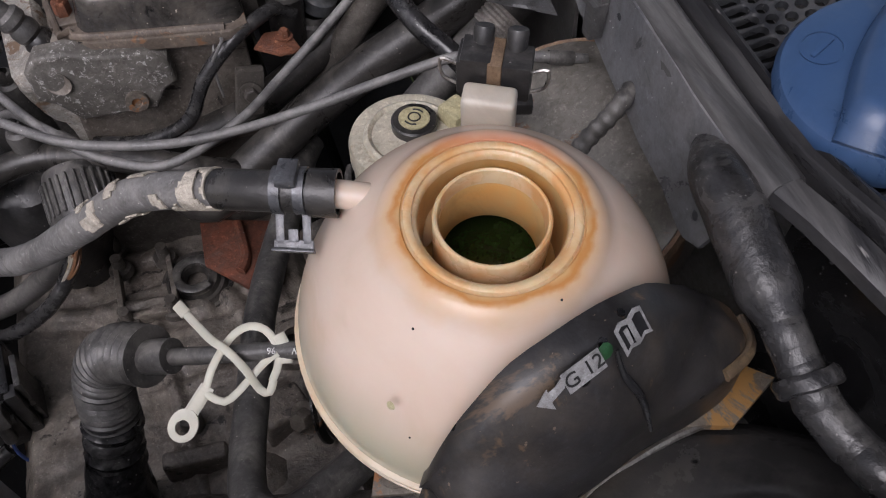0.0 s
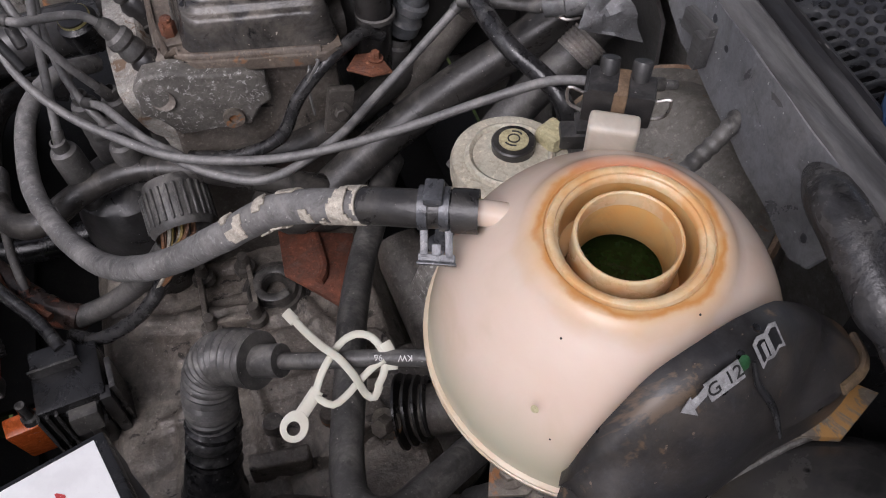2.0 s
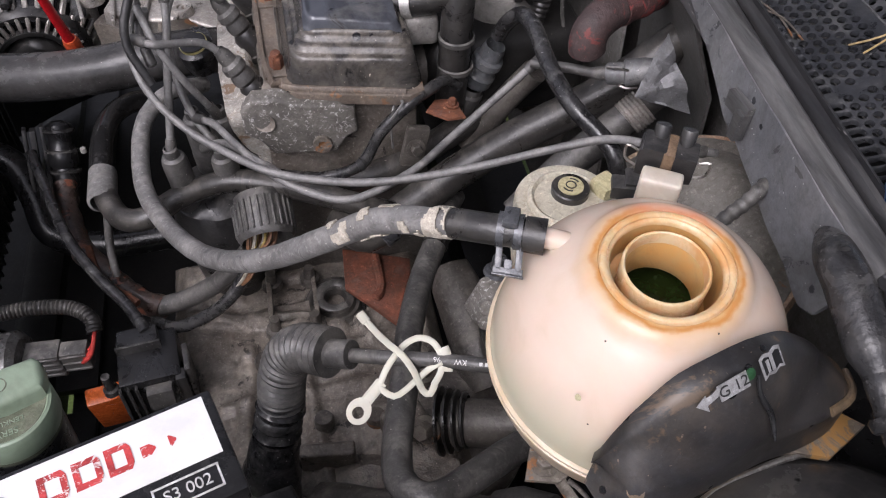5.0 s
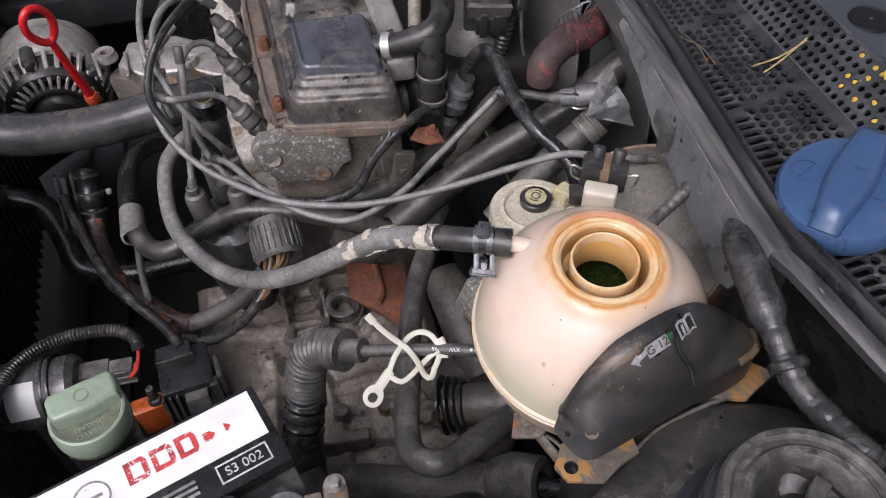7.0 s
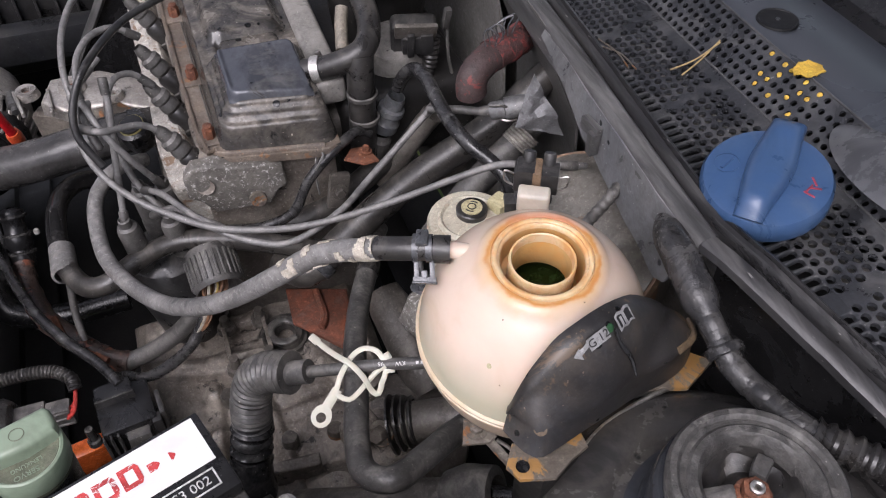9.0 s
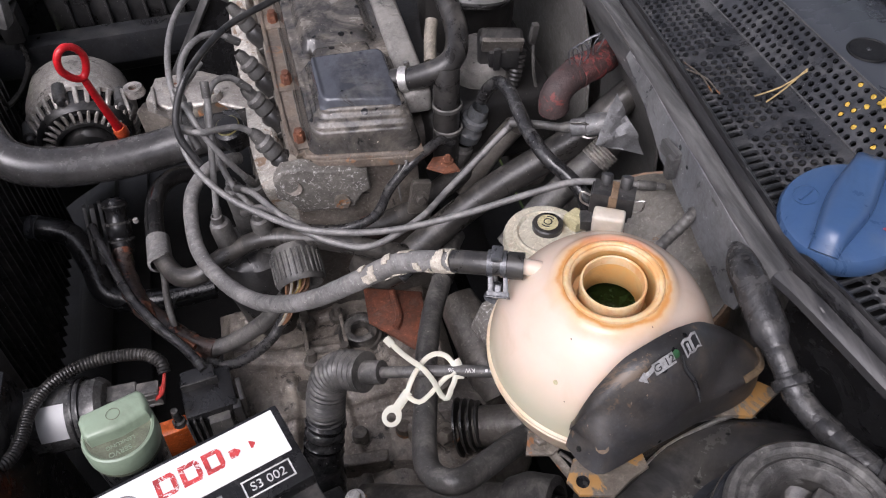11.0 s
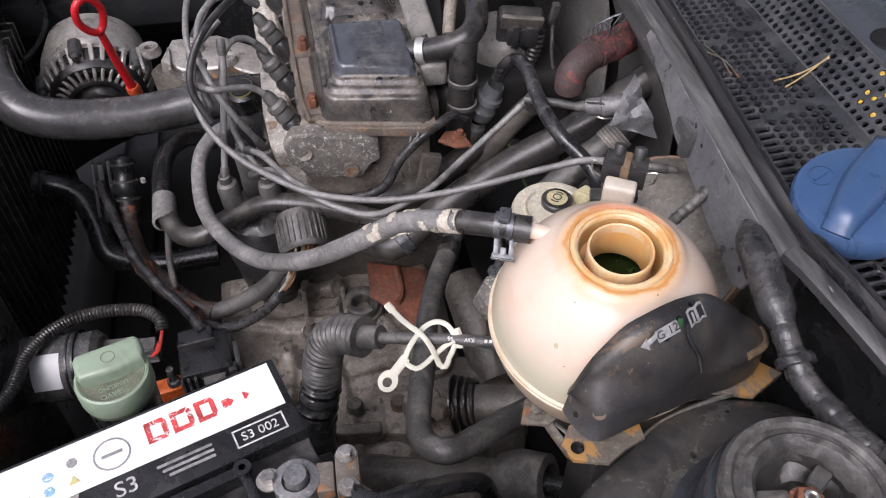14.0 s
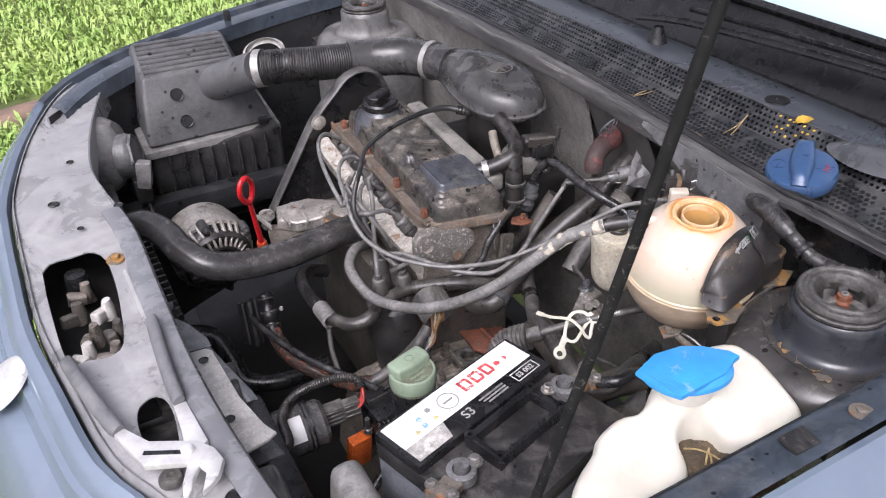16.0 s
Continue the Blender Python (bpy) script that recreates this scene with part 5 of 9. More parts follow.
def make_bracket():
    b = thing("tank_bracket", (0.1, 0.15, 0.82), "rust-streaked steel bracket bolted under the coolant tank", "bracket")
    part("ear", rough_up(prism([(0.060, 0.163), (0.068, 0.182), (0.088, 0.178), (0.093, 0.165), (0.078, 0.158)], 0.838, 0.8405, None, 0.0006), 0.0004), RUSTY_BRACKET, b)
    part("bolt", join(hexbolt((0.0735, 0.1705, 0.8405), 0.0052, 0.0045), lathe([(0.0085, 0), (0.0085, 0.001), (0, 0.001)], pose(0.0735, 0.1705, 0.8405), 18)), RUSTY_BRACKET, b, "rusty hexagon bolt")
    part("strap", tube([(0.078, 0.165, 0.838), (0.086, 0.152, 0.828), (0.095, 0.138, 0.818), (0.108, 0.12, 0.80)], 0.004, 8, 0.006, squash=0.4), RUSTY_BRACKET, b)
    part("wire_loop", tube([(0.084, 0.158, 0.84), (0.092, 0.15, 0.835), (0.098, 0.135, 0.827), (0.106, 0.122, 0.812), (0.112, 0.118, 0.80)], 0.0014, 8, 0.005), STEEL, b, "thin bright wire")
    lip = prism([(0.074, 0.120), (0.0645, 0.106), (0.069, 0.0955), (0.089, 0.0885), (0.104, 0.0965), (0.118, 0.102), (0.118, 0.118), (0.09, 0.122)], 0.9005, 0.9035, None, 0.001)
    part("lug", rough_up(lip, 0.0012, 60), OCHRE, b, "ochre-stained mounting lug")
    part("lug_hole", lathe([(0, 0), (0.0036, 0), (0.0043, 0.0012)], pose(0.0735, 0.1025, 0.9037), 16), BLACK, b)
    wing = rough_up(prism([(0.178, 0.132), (0.205, 0.122), (0.233, 0.135), (0.215, 0.155)], 0.888, 0.892, None, 0.001), 0.001, 60)
    part("wing", wing, OCHRE, b, "ochre-stained rear wing")
    part("foot", rough_up(box((0.036, 0.024, 0.12), pose(0.094, 0.108, 0.838, 0, 0, 20), 0.004), 0.002, 40), DARK, b)
    part("rod", tube([(0.112, 0.104, 0.888), (0.14, 0.118, 0.8885), (0.175, 0.126, 0.889), (0.2, 0.128, 0.889)], 0.0018, 8, 0.006), STEEL, b, "bright edge rod")


def clamp(at, axis, r, width=0.009, label="spring steel hose clamp", lug=True):
    c = thing("hose_clamp", at, label, "hose clamp", "hose clamps")
    m = aim(at, axis)
    part("band", lathe([(r, -width / 2), (r + 0.0012, -width / 2), (r + 0.0012, width / 2), (r, width / 2)], m, 28), CLAMP_STEEL if "bright" in label or "pale" in label else STEEL_DARK, c)
    if lug:
        part("screw", join(box((0.006, 0.012, 0.007), m @ pose(r + 0.003, 0, 0), 0.001), lathe([(0, 0), (0.003, 0), (0.003, 0.004), (0, 0.004)], m @ pose(r + 0.004, 0.006, 0, -90), 6)), STEEL, c)
    return c


CLAMP_STEEL = mat("bright_clamp_steel", (0.62, 0.61, 0.59), (0.45, 0.44, 0.42), 0.3, 0.6, 60, 0.1, 0, grime=0.25)
STEEL_DARK = mat("dull_clamp_steel", (0.13, 0.135, 0.145), (0.08, 0.083, 0.09), 0.4, 0.35, 60, 0.2, 0.3)


def make_tank_hose():
    pts = [(0.0758, 0.2346, 0.9633), (0.066, 0.2386, 0.9641), (0.053, 0.2445, 0.9630), (0.034, 0.2575, 0.9575), (0.0, 0.283, 0.939), (-0.031, 0.303, 0.907), (-0.057, 0.324, 0.875), (-0.080, 0.344, 0.850), (-0.104, 0.371, 0.825), (-0.128, 0.411, 0.797), (-0.153, 0.462, 0.775), (-0.172, 0.513, 0.765), (-0.177, 0.555, 0.766), (-0.175, 0.594, 0.770), (-0.164, 0.616, 0.775), (-0.145, 0.636, 0.775), (-0.12, 0.66, 0.76)]
    h = thing("overflow_hose", (-0.06, 0.4, 0.76), "long worn grey rubber hose with a peeling white layer", "hose")
    part("hose", tube(pts[3:], 0.0078, 18, 0.006, rough=0.05), RUBBER_WORN, h)
    part("end_section", tube(pts[:4], 0.0082, 18, 0.005, rough=0.03), RUBBER, h, "black hose end")

    def flakes(a, b, seed, cover):
        path = smooth_path(pts, 0.0025)
        bm = tube(path[a:b], 0.0088, 22, 0.002, caps=False, rough=0.06)
        dead = [f for f in bm.faces if noise.noise(f.calc_center_median() * 110 + Vector((seed, 0, 0))) > cover or f.calc_center_median().z < min(path[k].z for k in range(a, b)) - 0.004]
        bmesh.ops.delete(bm, geom=dead, context="FACES")
        return thick(bm, 0.0008)
    part("peeled_layer", flakes(18, 25, 3.0, 0.08), PEELED, h, "flaking off-white outer layer")
    part("peeled_layer", flakes(25, 52, 9.0, -0.24), PEELED, h, "sparse pale flakes")
    m0, ax = Vector((0.0605, 0.2412, 0.9640)), Vector((-0.9, 0.40, -0.03))
    c = thing("hose_clamp", m0, "dark spring clamp with raised ears on the tank hose", "hose clamp", "hose clamps")
    m = aim(m0, ax)
    for s in (-0.0045, 0.0045):
        part("band", lathe([(0.0084, s - 0.002), (0.0094, s - 0.002), (0.0094, s + 0.002), (0.0084, s + 0.002)], m, 28), STEEL_DARK, c)
    ear = Vector((-0.004, -0.0125, -0.0105))
    side = ax.normalized()
    face = Matrix((side, ear.normalized(), side.cross(ear.normalized()))).transposed().to_4x4()
    face.translation = m0 + Vector((-0.0015, -0.0065, -0.0045))
    for s in (-0.0052, 0.0052):
        part("ear", box((0.0034, 0.0135, 0.0011), face @ pose(s, 0.006, 0), 0.0004), STEEL_DARK, c)
    part("ear_bridge", box((0.0155, 0.0038, 0.0011), face @ pose(0, 0.0128, 0.0), 0.0004), STEEL_DARK, c)
    part("ear_lip", box((0.0165, 0.0012, 0.0034), face @ pose(0, 0.0150, 0.0012, 12), 0.0004), STEEL_DARK, c)
    part("ear_tooth", box((0.0040, 0.0050, 0.0011), face @ pose(0, 0.0092, 0.0004), 0.0004), STEEL_DARK, c)
    part("keeper", box((0.012, 0.008, 0.004), m @ pose(0, 0.0098, 0, 90, 0, 0), 0.001), STEEL_DARK, c)
    part("collar", lathe([(0.0082, -0.0055), (0.0095, -0.0055), (0.0095, 0.0055), (0.0082, 0.0055)], aim((0.0722, 0.2360, 0.9636), ax), 28), RUBBER, c, "black rubber collar")


def make_sensor_plug():
    p = thing("sensor_plug", (0.155, 0.268, 0.955), "grey two-part electrical plug with wire clips on the tank", "connector")
    turn = -30
    b = pose(0.155, 0.2695, 0.9725, 8, 0, turn)
    part("body", join(box((0.031, 0.014, 0.02), b, 0.0015), box((0.013, 0.0145, 0.021), b @ pose(-0.0075, 0.0005, 0.001), 0.001)), BLACK_DUSTY, p)
    part("centre_strip", box((0.006, 0.016, 0.021), b @ pose(0.0005, 0, 0.0008), 0.001), OCHRE_DULL, p, "brown centre strip")
    for x in (-0.006, 0.008):
        part("socket", lathe([(0.0042, 0), (0.0045, 0.008), (0.004, 0.009), (0, 0.008)], b @ pose(x, 0.005, 0.008, -30), 16), BLACK_DUSTY, p)
    for s in (-1, 1):
        part("wire_clip", tube([b @ Vector((s * 0.0155, -0.004, 0.006)), b @ Vector((s * 0.022, -0.004, 0.008)), b @ Vector((s * 0.0215, -0.004, -0.002)), b @ Vector((s * 0.0155, -0.004, -0.006))], 0.0008, 6, 0.002), STEEL, p, "bright wire clip")
    q = thing("sensor_plug", (0.142, 0.305, 0.92), "grimy black plug behind the brake fluid reservoir", "connector")
    part("body", join(box((0.026, 0.014, 0.012), pose(0.186, 0.350, 0.866, 4, 0, -18), 0.002), box((0.014, 0.010, 0.009), pose(0.208, 0.347, 0.868, 4, 0, -18), 0.002), box((0.010, 0.016, 0.003), pose(0.188, 0.352, 0.8735, 4, 0, -18), 0.001)), BLACK_DUSTY, q)


OCHRE_DULL = mat("brown_plug_strip", (0.2, 0.13, 0.075), (0.13, 0.09, 0.06), 0.7, 0, 60, 0.3)


def make_reservoir():
    r = thing("brake_fluid_reservoir", (0.14, 0.36, 0.78), "yellowed brake fluid reservoir with a round cap", "fluid reservoir")
    part("body", rough_up(lathe([(0.028, 0.775), (0.033, 0.785), (0.035, 0.80), (0.036, 0.835), (0.0363, 0.842)], pose(0.1435, 0.3565, 0), 40), 0.0008, 40), RES_WHITE, r)
    part("cap", lathe([(0.0365, 0.838), (0.0373, 0.842), (0.0373, 0.851), (0.0362, 0.8545), (0.0335, 0.8555), (0.0285, 0.855), (0.0275, 0.8575), (0.0255, 0.8585), (0.0238, 0.8575), (0.0232, 0.8565), (0.0, 0.858)], pose(0.1435, 0.3565, 0), 56), RES_WHITE, r, "ribbed cream cap")
    part("plug_ring", lathe([(0.0135, 0.855), (0.0138, 0.8625), (0.0128, 0.8635), (0.0092, 0.8635), (0.009, 0.862)], pose(0.147, 0.361, 0), 32), RUBBER, r, "black rubber ring")
    part("plug_disc", lathe([(0.0092, 0.862), (0.0092, 0.8645), (0.0, 0.865)], pose(0.147, 0.361, 0), 28), LABEL_CREAM, r, "pale yellow printed disc")
    for rr, a0, a1 in ((0.0035, 0, 6.283), (0.0062, 0.3, 1.4), (0.0062, 3.4, 4.6)):
        pts = [(0.147 + rr * math.cos(a0 + (a1 - a0) * k / 14), 0.361 + rr * math.sin(a0 + (a1 - a0) * k / 14), 0.8651) for k in range(15)]
        part("symbol", tube(pts, 0.0005, 6, 0.001), PRINT_BLACK, r, "printed warning symbol")
    part("terminal", rough_up(box((0.016, 0.018, 0.012), pose(0.172, 0.358, 0.862, 0, 0, 20), 0.003), 0.001, 80), LABEL_CREAM, r, "white terminal lump")


LABEL_CREAM = mat("cream_print", (0.66, 0.6, 0.36), (0.55, 0.5, 0.3), 0.5, 0, 60, 0.1, 0.2)


def make_booster():
    b = thing("brake_booster", (0.25, 0.34, 0.75), "rusting round brake booster behind the reservoir", "brake booster")
    m = aim((0.242, 0.335, 0.80), (-0.55, -0.1, 0.82))
    part("drum", rough_up(lathe([(0, 0.05), (0.03, 0.05), (0.06, 0.046), (0.072, 0.036), (0.078, 0.026), (0.088, 0.022), (0.089, 0.01), (0.085, -0.03)], m, 56), 0.001, 30), BOOSTER, b)
    part("rim", lathe([(0.086, 0.02), (0.0915, 0.021), (0.0925, 0.014), (0.089, 0.008)], m, 56), RUST_EDGE, b, "rusty rolled rim")
    part("lead", tube([(0.188, 0.266, 0.893), (0.205, 0.269, 0.913), (0.217, 0.269, 0.928), (0.226, 0.272, 0.936), (0.240, 0.285, 0.93)], 0.0042, 10, 0.006, ring=0.0009, pitch=0.006), RUBBER_GREY, b, "spiral-wrapped lead")


BOOSTER = mat("grimy_booster_paint", (0.24, 0.225, 0.195), (0.15, 0.14, 0.12), 0.6, 0.05, 16, 0.3, 0.5, (0.2, 0.19, 0.17), spots=(0.17, 0.085, 0.04), spot_scale=22, spot_cut=0.57)
RUST_EDGE = mat("rust_on_cream_rim", (0.33, 0.25, 0.17), (0.2, 0.1, 0.055), 0.8, 0.1, 45, 0.5, 0.3)

make_tank()
make_cover()
make_bracket()
make_tank_hose()
make_sensor_plug()
make_reservoir()
make_booster()


# ---- battery ----
BO, BU, BV = Vector((-0.110, 0.2495, 0.851)), Vector((-0.9565, -0.2917, 0)), Vector((0.2917, -0.9565, 0))


def bat(u, v, z=0.0):
    return BO + BU * u + BV * v + Vector((0, 0, z))


def bat_m(u, v, z, flip=True):
    """A frame on the battery's top: x along its length as the print runs, y towards the engine."""
    m = Matrix((-BU, -BV, Vector((0, 0, 1)))).transposed().to_4x4()
    m.translation = bat(u, v, z)
    return m


def make_battery():
    b = thing("car_battery", bat(0.1045, 0.0875, -0.19), "black car battery with a worn white label strip", "battery")
    part("case", box((0.207, 0.173, 0.155), bat_m(0.1045, 0.0875, -0.1125), 0.004), GREY_CASE, b, "grey case")
    part("lid", box((0.209, 0.175, 0.024), bat_m(0.1045, 0.0875, -0.0245), 0.003), BLACK_DUSTY, b, "black lid")
    part("raised_strip", box((0.209, 0.069, 0.014), bat_m(0.1045, 0.0345, -0.007), 0.0025), BLACK, b, "raised black strip")
    part("label", prism([(-0.099, -0.008), (-0.045, -0.008), (-0.045, -0.008), (0.099, -0.008), (0.099, 0.031), (-0.099, 0.031)], 0, 0.0005, bat_m(0.1045, 0.0345, 0.0002)), LABEL, b, "white label")
    part("label", prism([(-0.099, -0.030), (-0.052, -0.030), (-0.045, -0.0085), (-0.099, -0.0085)], 0, 0.0005, bat_m(0.1045, 0.0345, 0.0002)), LABEL_WORN, b, "rubbed white label")
    for k, (u, w) in enumerate(((0.092, 0.015), (0.074, 0.015), (0.057, 0.014), (0.0415, 0.008), (0.028, 0.004))):
        h = 0.0175 if k < 3 else 0.007
        c = bat_m(u, 0.021 + (0.002 if k > 2 else 0), 0.0009)
        outer = [(-w / 2, -h / 2), (w / 2 - 0.003, -h / 2), (w / 2, -h / 2 + 0.003), (w / 2, h / 2 - 0.003), (w / 2 - 0.003, h / 2), (-w / 2, h / 2)]
        if k < 3:
            t0 = 0.0036
            bars = [prism(q, 0, 0.0002, c) for q in ([(-w / 2, -h / 2), (w / 2 - 0.002, -h / 2), (w / 2, -h / 2 + t0), (-w / 2, -h / 2 + t0)], [(-w / 2, h / 2 - t0), (w / 2, h / 2 - t0), (w / 2 - 0.002, h / 2), (-w / 2, h / 2)], [(-w / 2, -h / 2 + t0), (-w / 2 + t0, -h / 2 + t0), (-w / 2 + t0, h / 2 - t0), (-w / 2, h / 2 - t0)], [(w / 2 - t0, -h / 2 + t0), (w / 2, -h / 2 + t0), (w / 2, h / 2 - t0), (w / 2 - t0, h / 2 - t0)])]
            part("brand_block", join(*bars), PRINT_RED, b, "worn hollow red print")
        else:
            part("brand_block", prism(outer, 0, 0.0002, c), PRINT_RED, b, "worn red print")
    part("roundel", lathe([(0.0125, 0), (0.0125, 0.0003), (0.0112, 0.0003), (0.0112, 0)], bat_m(0.1235, 0.0245, 0.0008), 40), PRINT_GREY, b, "grey printed ring")
    part("roundel_bar", prism([(-0.007, -0.0012), (0.007, -0.0012), (0.007, 0.0012), (-0.007, 0.0012)], 0, 0.0002, bat_m(0.1235, 0.0245, 0.0008)), PRINT_GREY, b)
    part("lettering", letters("S3", 0.0165, bat_m(0.121, 0.0535, 0.0004), 0.0002), PRINT_WHITE, b, "white lettering S3")
    part("side_print", join(*[rough_up(box((0.012, 0.0006, 0.02), bat_m(0.045 + 0.02 * k, 0.1745, -0.075), 0.0002, 1), 0.0008, 90, k) for k in range(4)]), PRINT_RED, b, "worn red print on the side")
    tag = bat_m(0.029, 0.0545, 0.0003)
    bars = [prism([(x0, y0), (x1, y0), (x1, y1), (x0, y1)], 0, 0.0003, tag) for x0, x1, y0, y1 in ((-0.0185, 0.0185, 0.0062, 0.0074), (-0.0185, 0.0185, -0.0074, -0.0062), (-0.0185, -0.0173, -0.0062, 0.0062), (0.0173, 0.0185, -0.0062, 0.0062))]
    part("tag_border", join(*bars), PRINT_WHITE, b, "white printed border")
    part("lettering", letters("S3 002", 0.0098, tag, 0.0002), PRINT_WHITE, b, "white lettering S3 002")
    for k in range(3):
        part("small_print", prism([(-0.022 + 0.003 * k, -0.0011), (0.016, -0.0011), (0.016, 0.0011), (-0.022 + 0.003 * k, 0.0011)], 0, 0.0002, bat_m(0.078, 0.0495 + 0.0045 * k, 0.0004)), PRINT_GREY, b, "unreadable small print")
    for u, v, mt in ((0.165, 0.022, PRINT_BLUE), (0.166, 0.033, PRINT_BLUE), (0.149, 0.0185, PRINT_GREY), (0.15, 0.032, PRINT_YELLOW), (0.178, 0.034, PRINT_YELLOW)):
        shape = [(-0.0038, -0.0028), (0.0038, -0.0028), (0, 0.0036)] if mt is PRINT_YELLOW else [(0.0037 * math.cos(a), 0.0037 * math.sin(a)) for a in (k * 0.785 for k in range(8))]
        part("symbol", prism(shape, 0, 0.0002, bat_m(u, v, 0.0009)), mt, b, "small printed symbol")
    for w, d, h, u, v, z in ((0.102, 0.008, 0.018, 0.098, 0.079, -0.006), (0.102, 0.006, 0.018, 0.098, 0.121, -0.006), (0.007, 0.05, 0.018, 0.05, 0.1, -0.006), (0.007, 0.05, 0.018, 0.146, 0.1, -0.006)):
        part("tray_wall", box((w, d, h), bat_m(u, v, z), 0.0015), BLACK, b, "black raised tray wall")
    part("tray_floor", box((0.09, 0.04, 0.003), bat_m(0.098, 0.1, -0.012), 0.001), BLACK_DUSTY, b, "dusty tray floor")
    for u, v in ((0.05, 0.079), (0.146, 0.079), (0.05, 0.121), (0.146, 0.121)):
        part("tray_lug", lathe([(0.0025, 0), (0.006, 0), (0.006, 0.008), (0.0025, 0.008)], bat_m(u, v, -0.002), 14), BLACK, b)
    for u, lab in ((0.022, "negative"), (0.186, "positive")):
        part("terminal_post", lathe([(0, 0.016), (0.0075, 0.0155), (0.0088, 0.0), (0.009, -0.01)], bat_m(u, 0.105, -0.002), 24), LEAD, b, "dull lead terminal post")


GREY_CASE = mat("grey_battery_case", (0.14, 0.15, 0.17), (0.11, 0.12, 0.135), 0.5, 0, 20, 0.15, 0.4)
LABEL_WORN = mat("rubbed_label", (0.7, 0.68, 0.64), (0.4, 0.39, 0.37), 0.5, 0, 60, 0.1, 0.2, contrast=0.06)
LEAD = mat("dull_lead", (0.3, 0.3, 0.31), (0.2, 0.2, 0.2), 0.55, 0.6, 60, 0.4, 0.3)


def make_terminal(u, v, spin, label):
    t = thing("battery_terminal", bat(u, v, -0.012), label, "terminal clamp", "battery terminal clamps")
    m = bat_m(u, v, -0.002) @ pose(0, 0, 0, 0, 0, spin)
    part("ring", lathe([(0.009, -0.004), (0.0155, -0.004), (0.0155, 0.008), (0.0095, 0.009)], m, 24), LEAD, t)
    part("jaw", join(box((0.012, 0.022, 0.011), m @ pose(0.019, 0, 0.002), 0.002), box((0.016, 0.03, 0.014), m @ pose(0.034, 0, 0.004), 0.002)), RUSTY_BRACKET, t)
    for s in (-0.012, 0.012):
        part("bolt", hexbolt(m @ Vector((0.034, s, 0.011)), 0.0045, 0.005), STEEL, t, "bright clamp bolt")
    part("side_nut", hexbolt(m @ Vector((-0.018, 0.004, 0.004)), 0.0055, 0.007), STEEL, t)


def make_washer_bottle():
    b = thing("washer_bottle", (-0.03, 0.01, 0.66), "white plastic washer fluid bottle with a notch and blue lid", "washer bottle")
    body = [(0.050, 0.069), (0.0625, 0.058), (0.066, 0.028), (0.067, -0.010), (0.0625, -0.033), (0.040, -0.045), (0.005, -0.046), (-0.014, -0.038), (-0.026, -0.030), (-0.033, -0.018), (-0.034, -0.004), (-0.038, 0.006), (-0.052, 0.010), (-0.066, 0.005), (-0.074, -0.008), (-0.080, -0.024), (-0.090, -0.038), (-0.106, -0.051), (-0.135, -0.058), (-0.175, -0.050), (-0.198, -0.03), (-0.198, -0.004), (-0.175, 0.016), (-0.150, 0.030), (-0.137, 0.042), (-0.120, 0.049), (-0.104, 0.052), (-0.093, 0.049), (-0.085, 0.044), (-0.074, 0.046), (-0.058, 0.056), (-0.03, 0.068), (0.0, 0.073), (0.03, 0.074)]
    path = smooth_path([(x, y, 0) for x, y in body + body[:1]], 0.005)[:-1]

    def crest(x, y):
        """The top of the bottle: it swells up to the filler under the lid and sinks to the lobe and the notch."""
        swell = math.exp(-((x + 0.036) ** 2 + (y - 0.036) ** 2) / (2 * 0.028 ** 2))
        back = max(0.0, min(1.0, (x + 0.05) / 0.06)) * max(0.0, min(1.0, (y + 0.03) / 0.06))
        return 0.889 + 0.036 * swell + 0.020 * back * (1 - 0.6 * swell)
    normals = []
    for k, p in enumerate(path):
        d = path[(k + 1) % len(path)] - path[k - 1]
        normals.append(Vector((d.y, -d.x, 0)).normalized())
    centre = Vector((0.016, 0.018, 0))
    side = 1.0 if normals[0].dot(centre - path[0]) > 0 else -1.0
    rows = []
    for inset, drop in ((0.006, 0.26), (0.0, 0.22), (0.0, 0.06), (0.0, 0.018), (0.0006, 0.0115), (0.0022, 0.0070), (0.0048, 0.0035), (0.0080, 0.0012), (0.0115, 0.0)):
        ring = [p + n * (side * inset) for p, n in zip(path, normals)]
        rows.append([(q.x, q.y, crest(q.x, q.y) - drop) for q in ring])
    bm = loft(rows, close=True)
    cap = bmesh.new()
    rim = [cap.verts.new(p) for p in rows[-1]]
    bmesh.ops.triangulate(cap, faces=[cap.faces.new(rim)])
    for _ in range(3):
        bmesh.ops.subdivide_edges(cap, edges=[e for e in cap.edges if len(e.link_faces) == 2 and e.calc_length() > 0.009], cuts=1)
        bmesh.ops.triangulate(cap, faces=cap.faces[:])
    for v in cap.verts:
        v.co.z = crest(v.co.x, v.co.y)
    bm = join(bm, cap)
    bmesh.ops.remove_doubles(bm, verts=bm.verts[:], dist=0.00002)
    bmesh.ops.recalc_face_normals(bm, faces=bm.faces[:])
    part("body", bm, BOTTLE, b, sharp=70)
    part("neck", lathe([(0.028, 0.912), (0.0285, 0.925), (0.028, 0.938)], pose(-0.038, 0.032, 0), 40), BOTTLE, b)
    part("lid", lathe([(0, 0.9475), (0.025, 0.947), (0.036, 0.9445), (0.041, 0.9405), (0.0415, 0.9355), (0.038, 0.934)], pose(-0.042, 0.026, 0) @ pose(0, 0, 0, 0, 0, -18) @ Matrix.Diagonal((1.08, 0.72, 1, 1)), 48), BLUE_BRIGHT, b, "bright blue hinged lid")
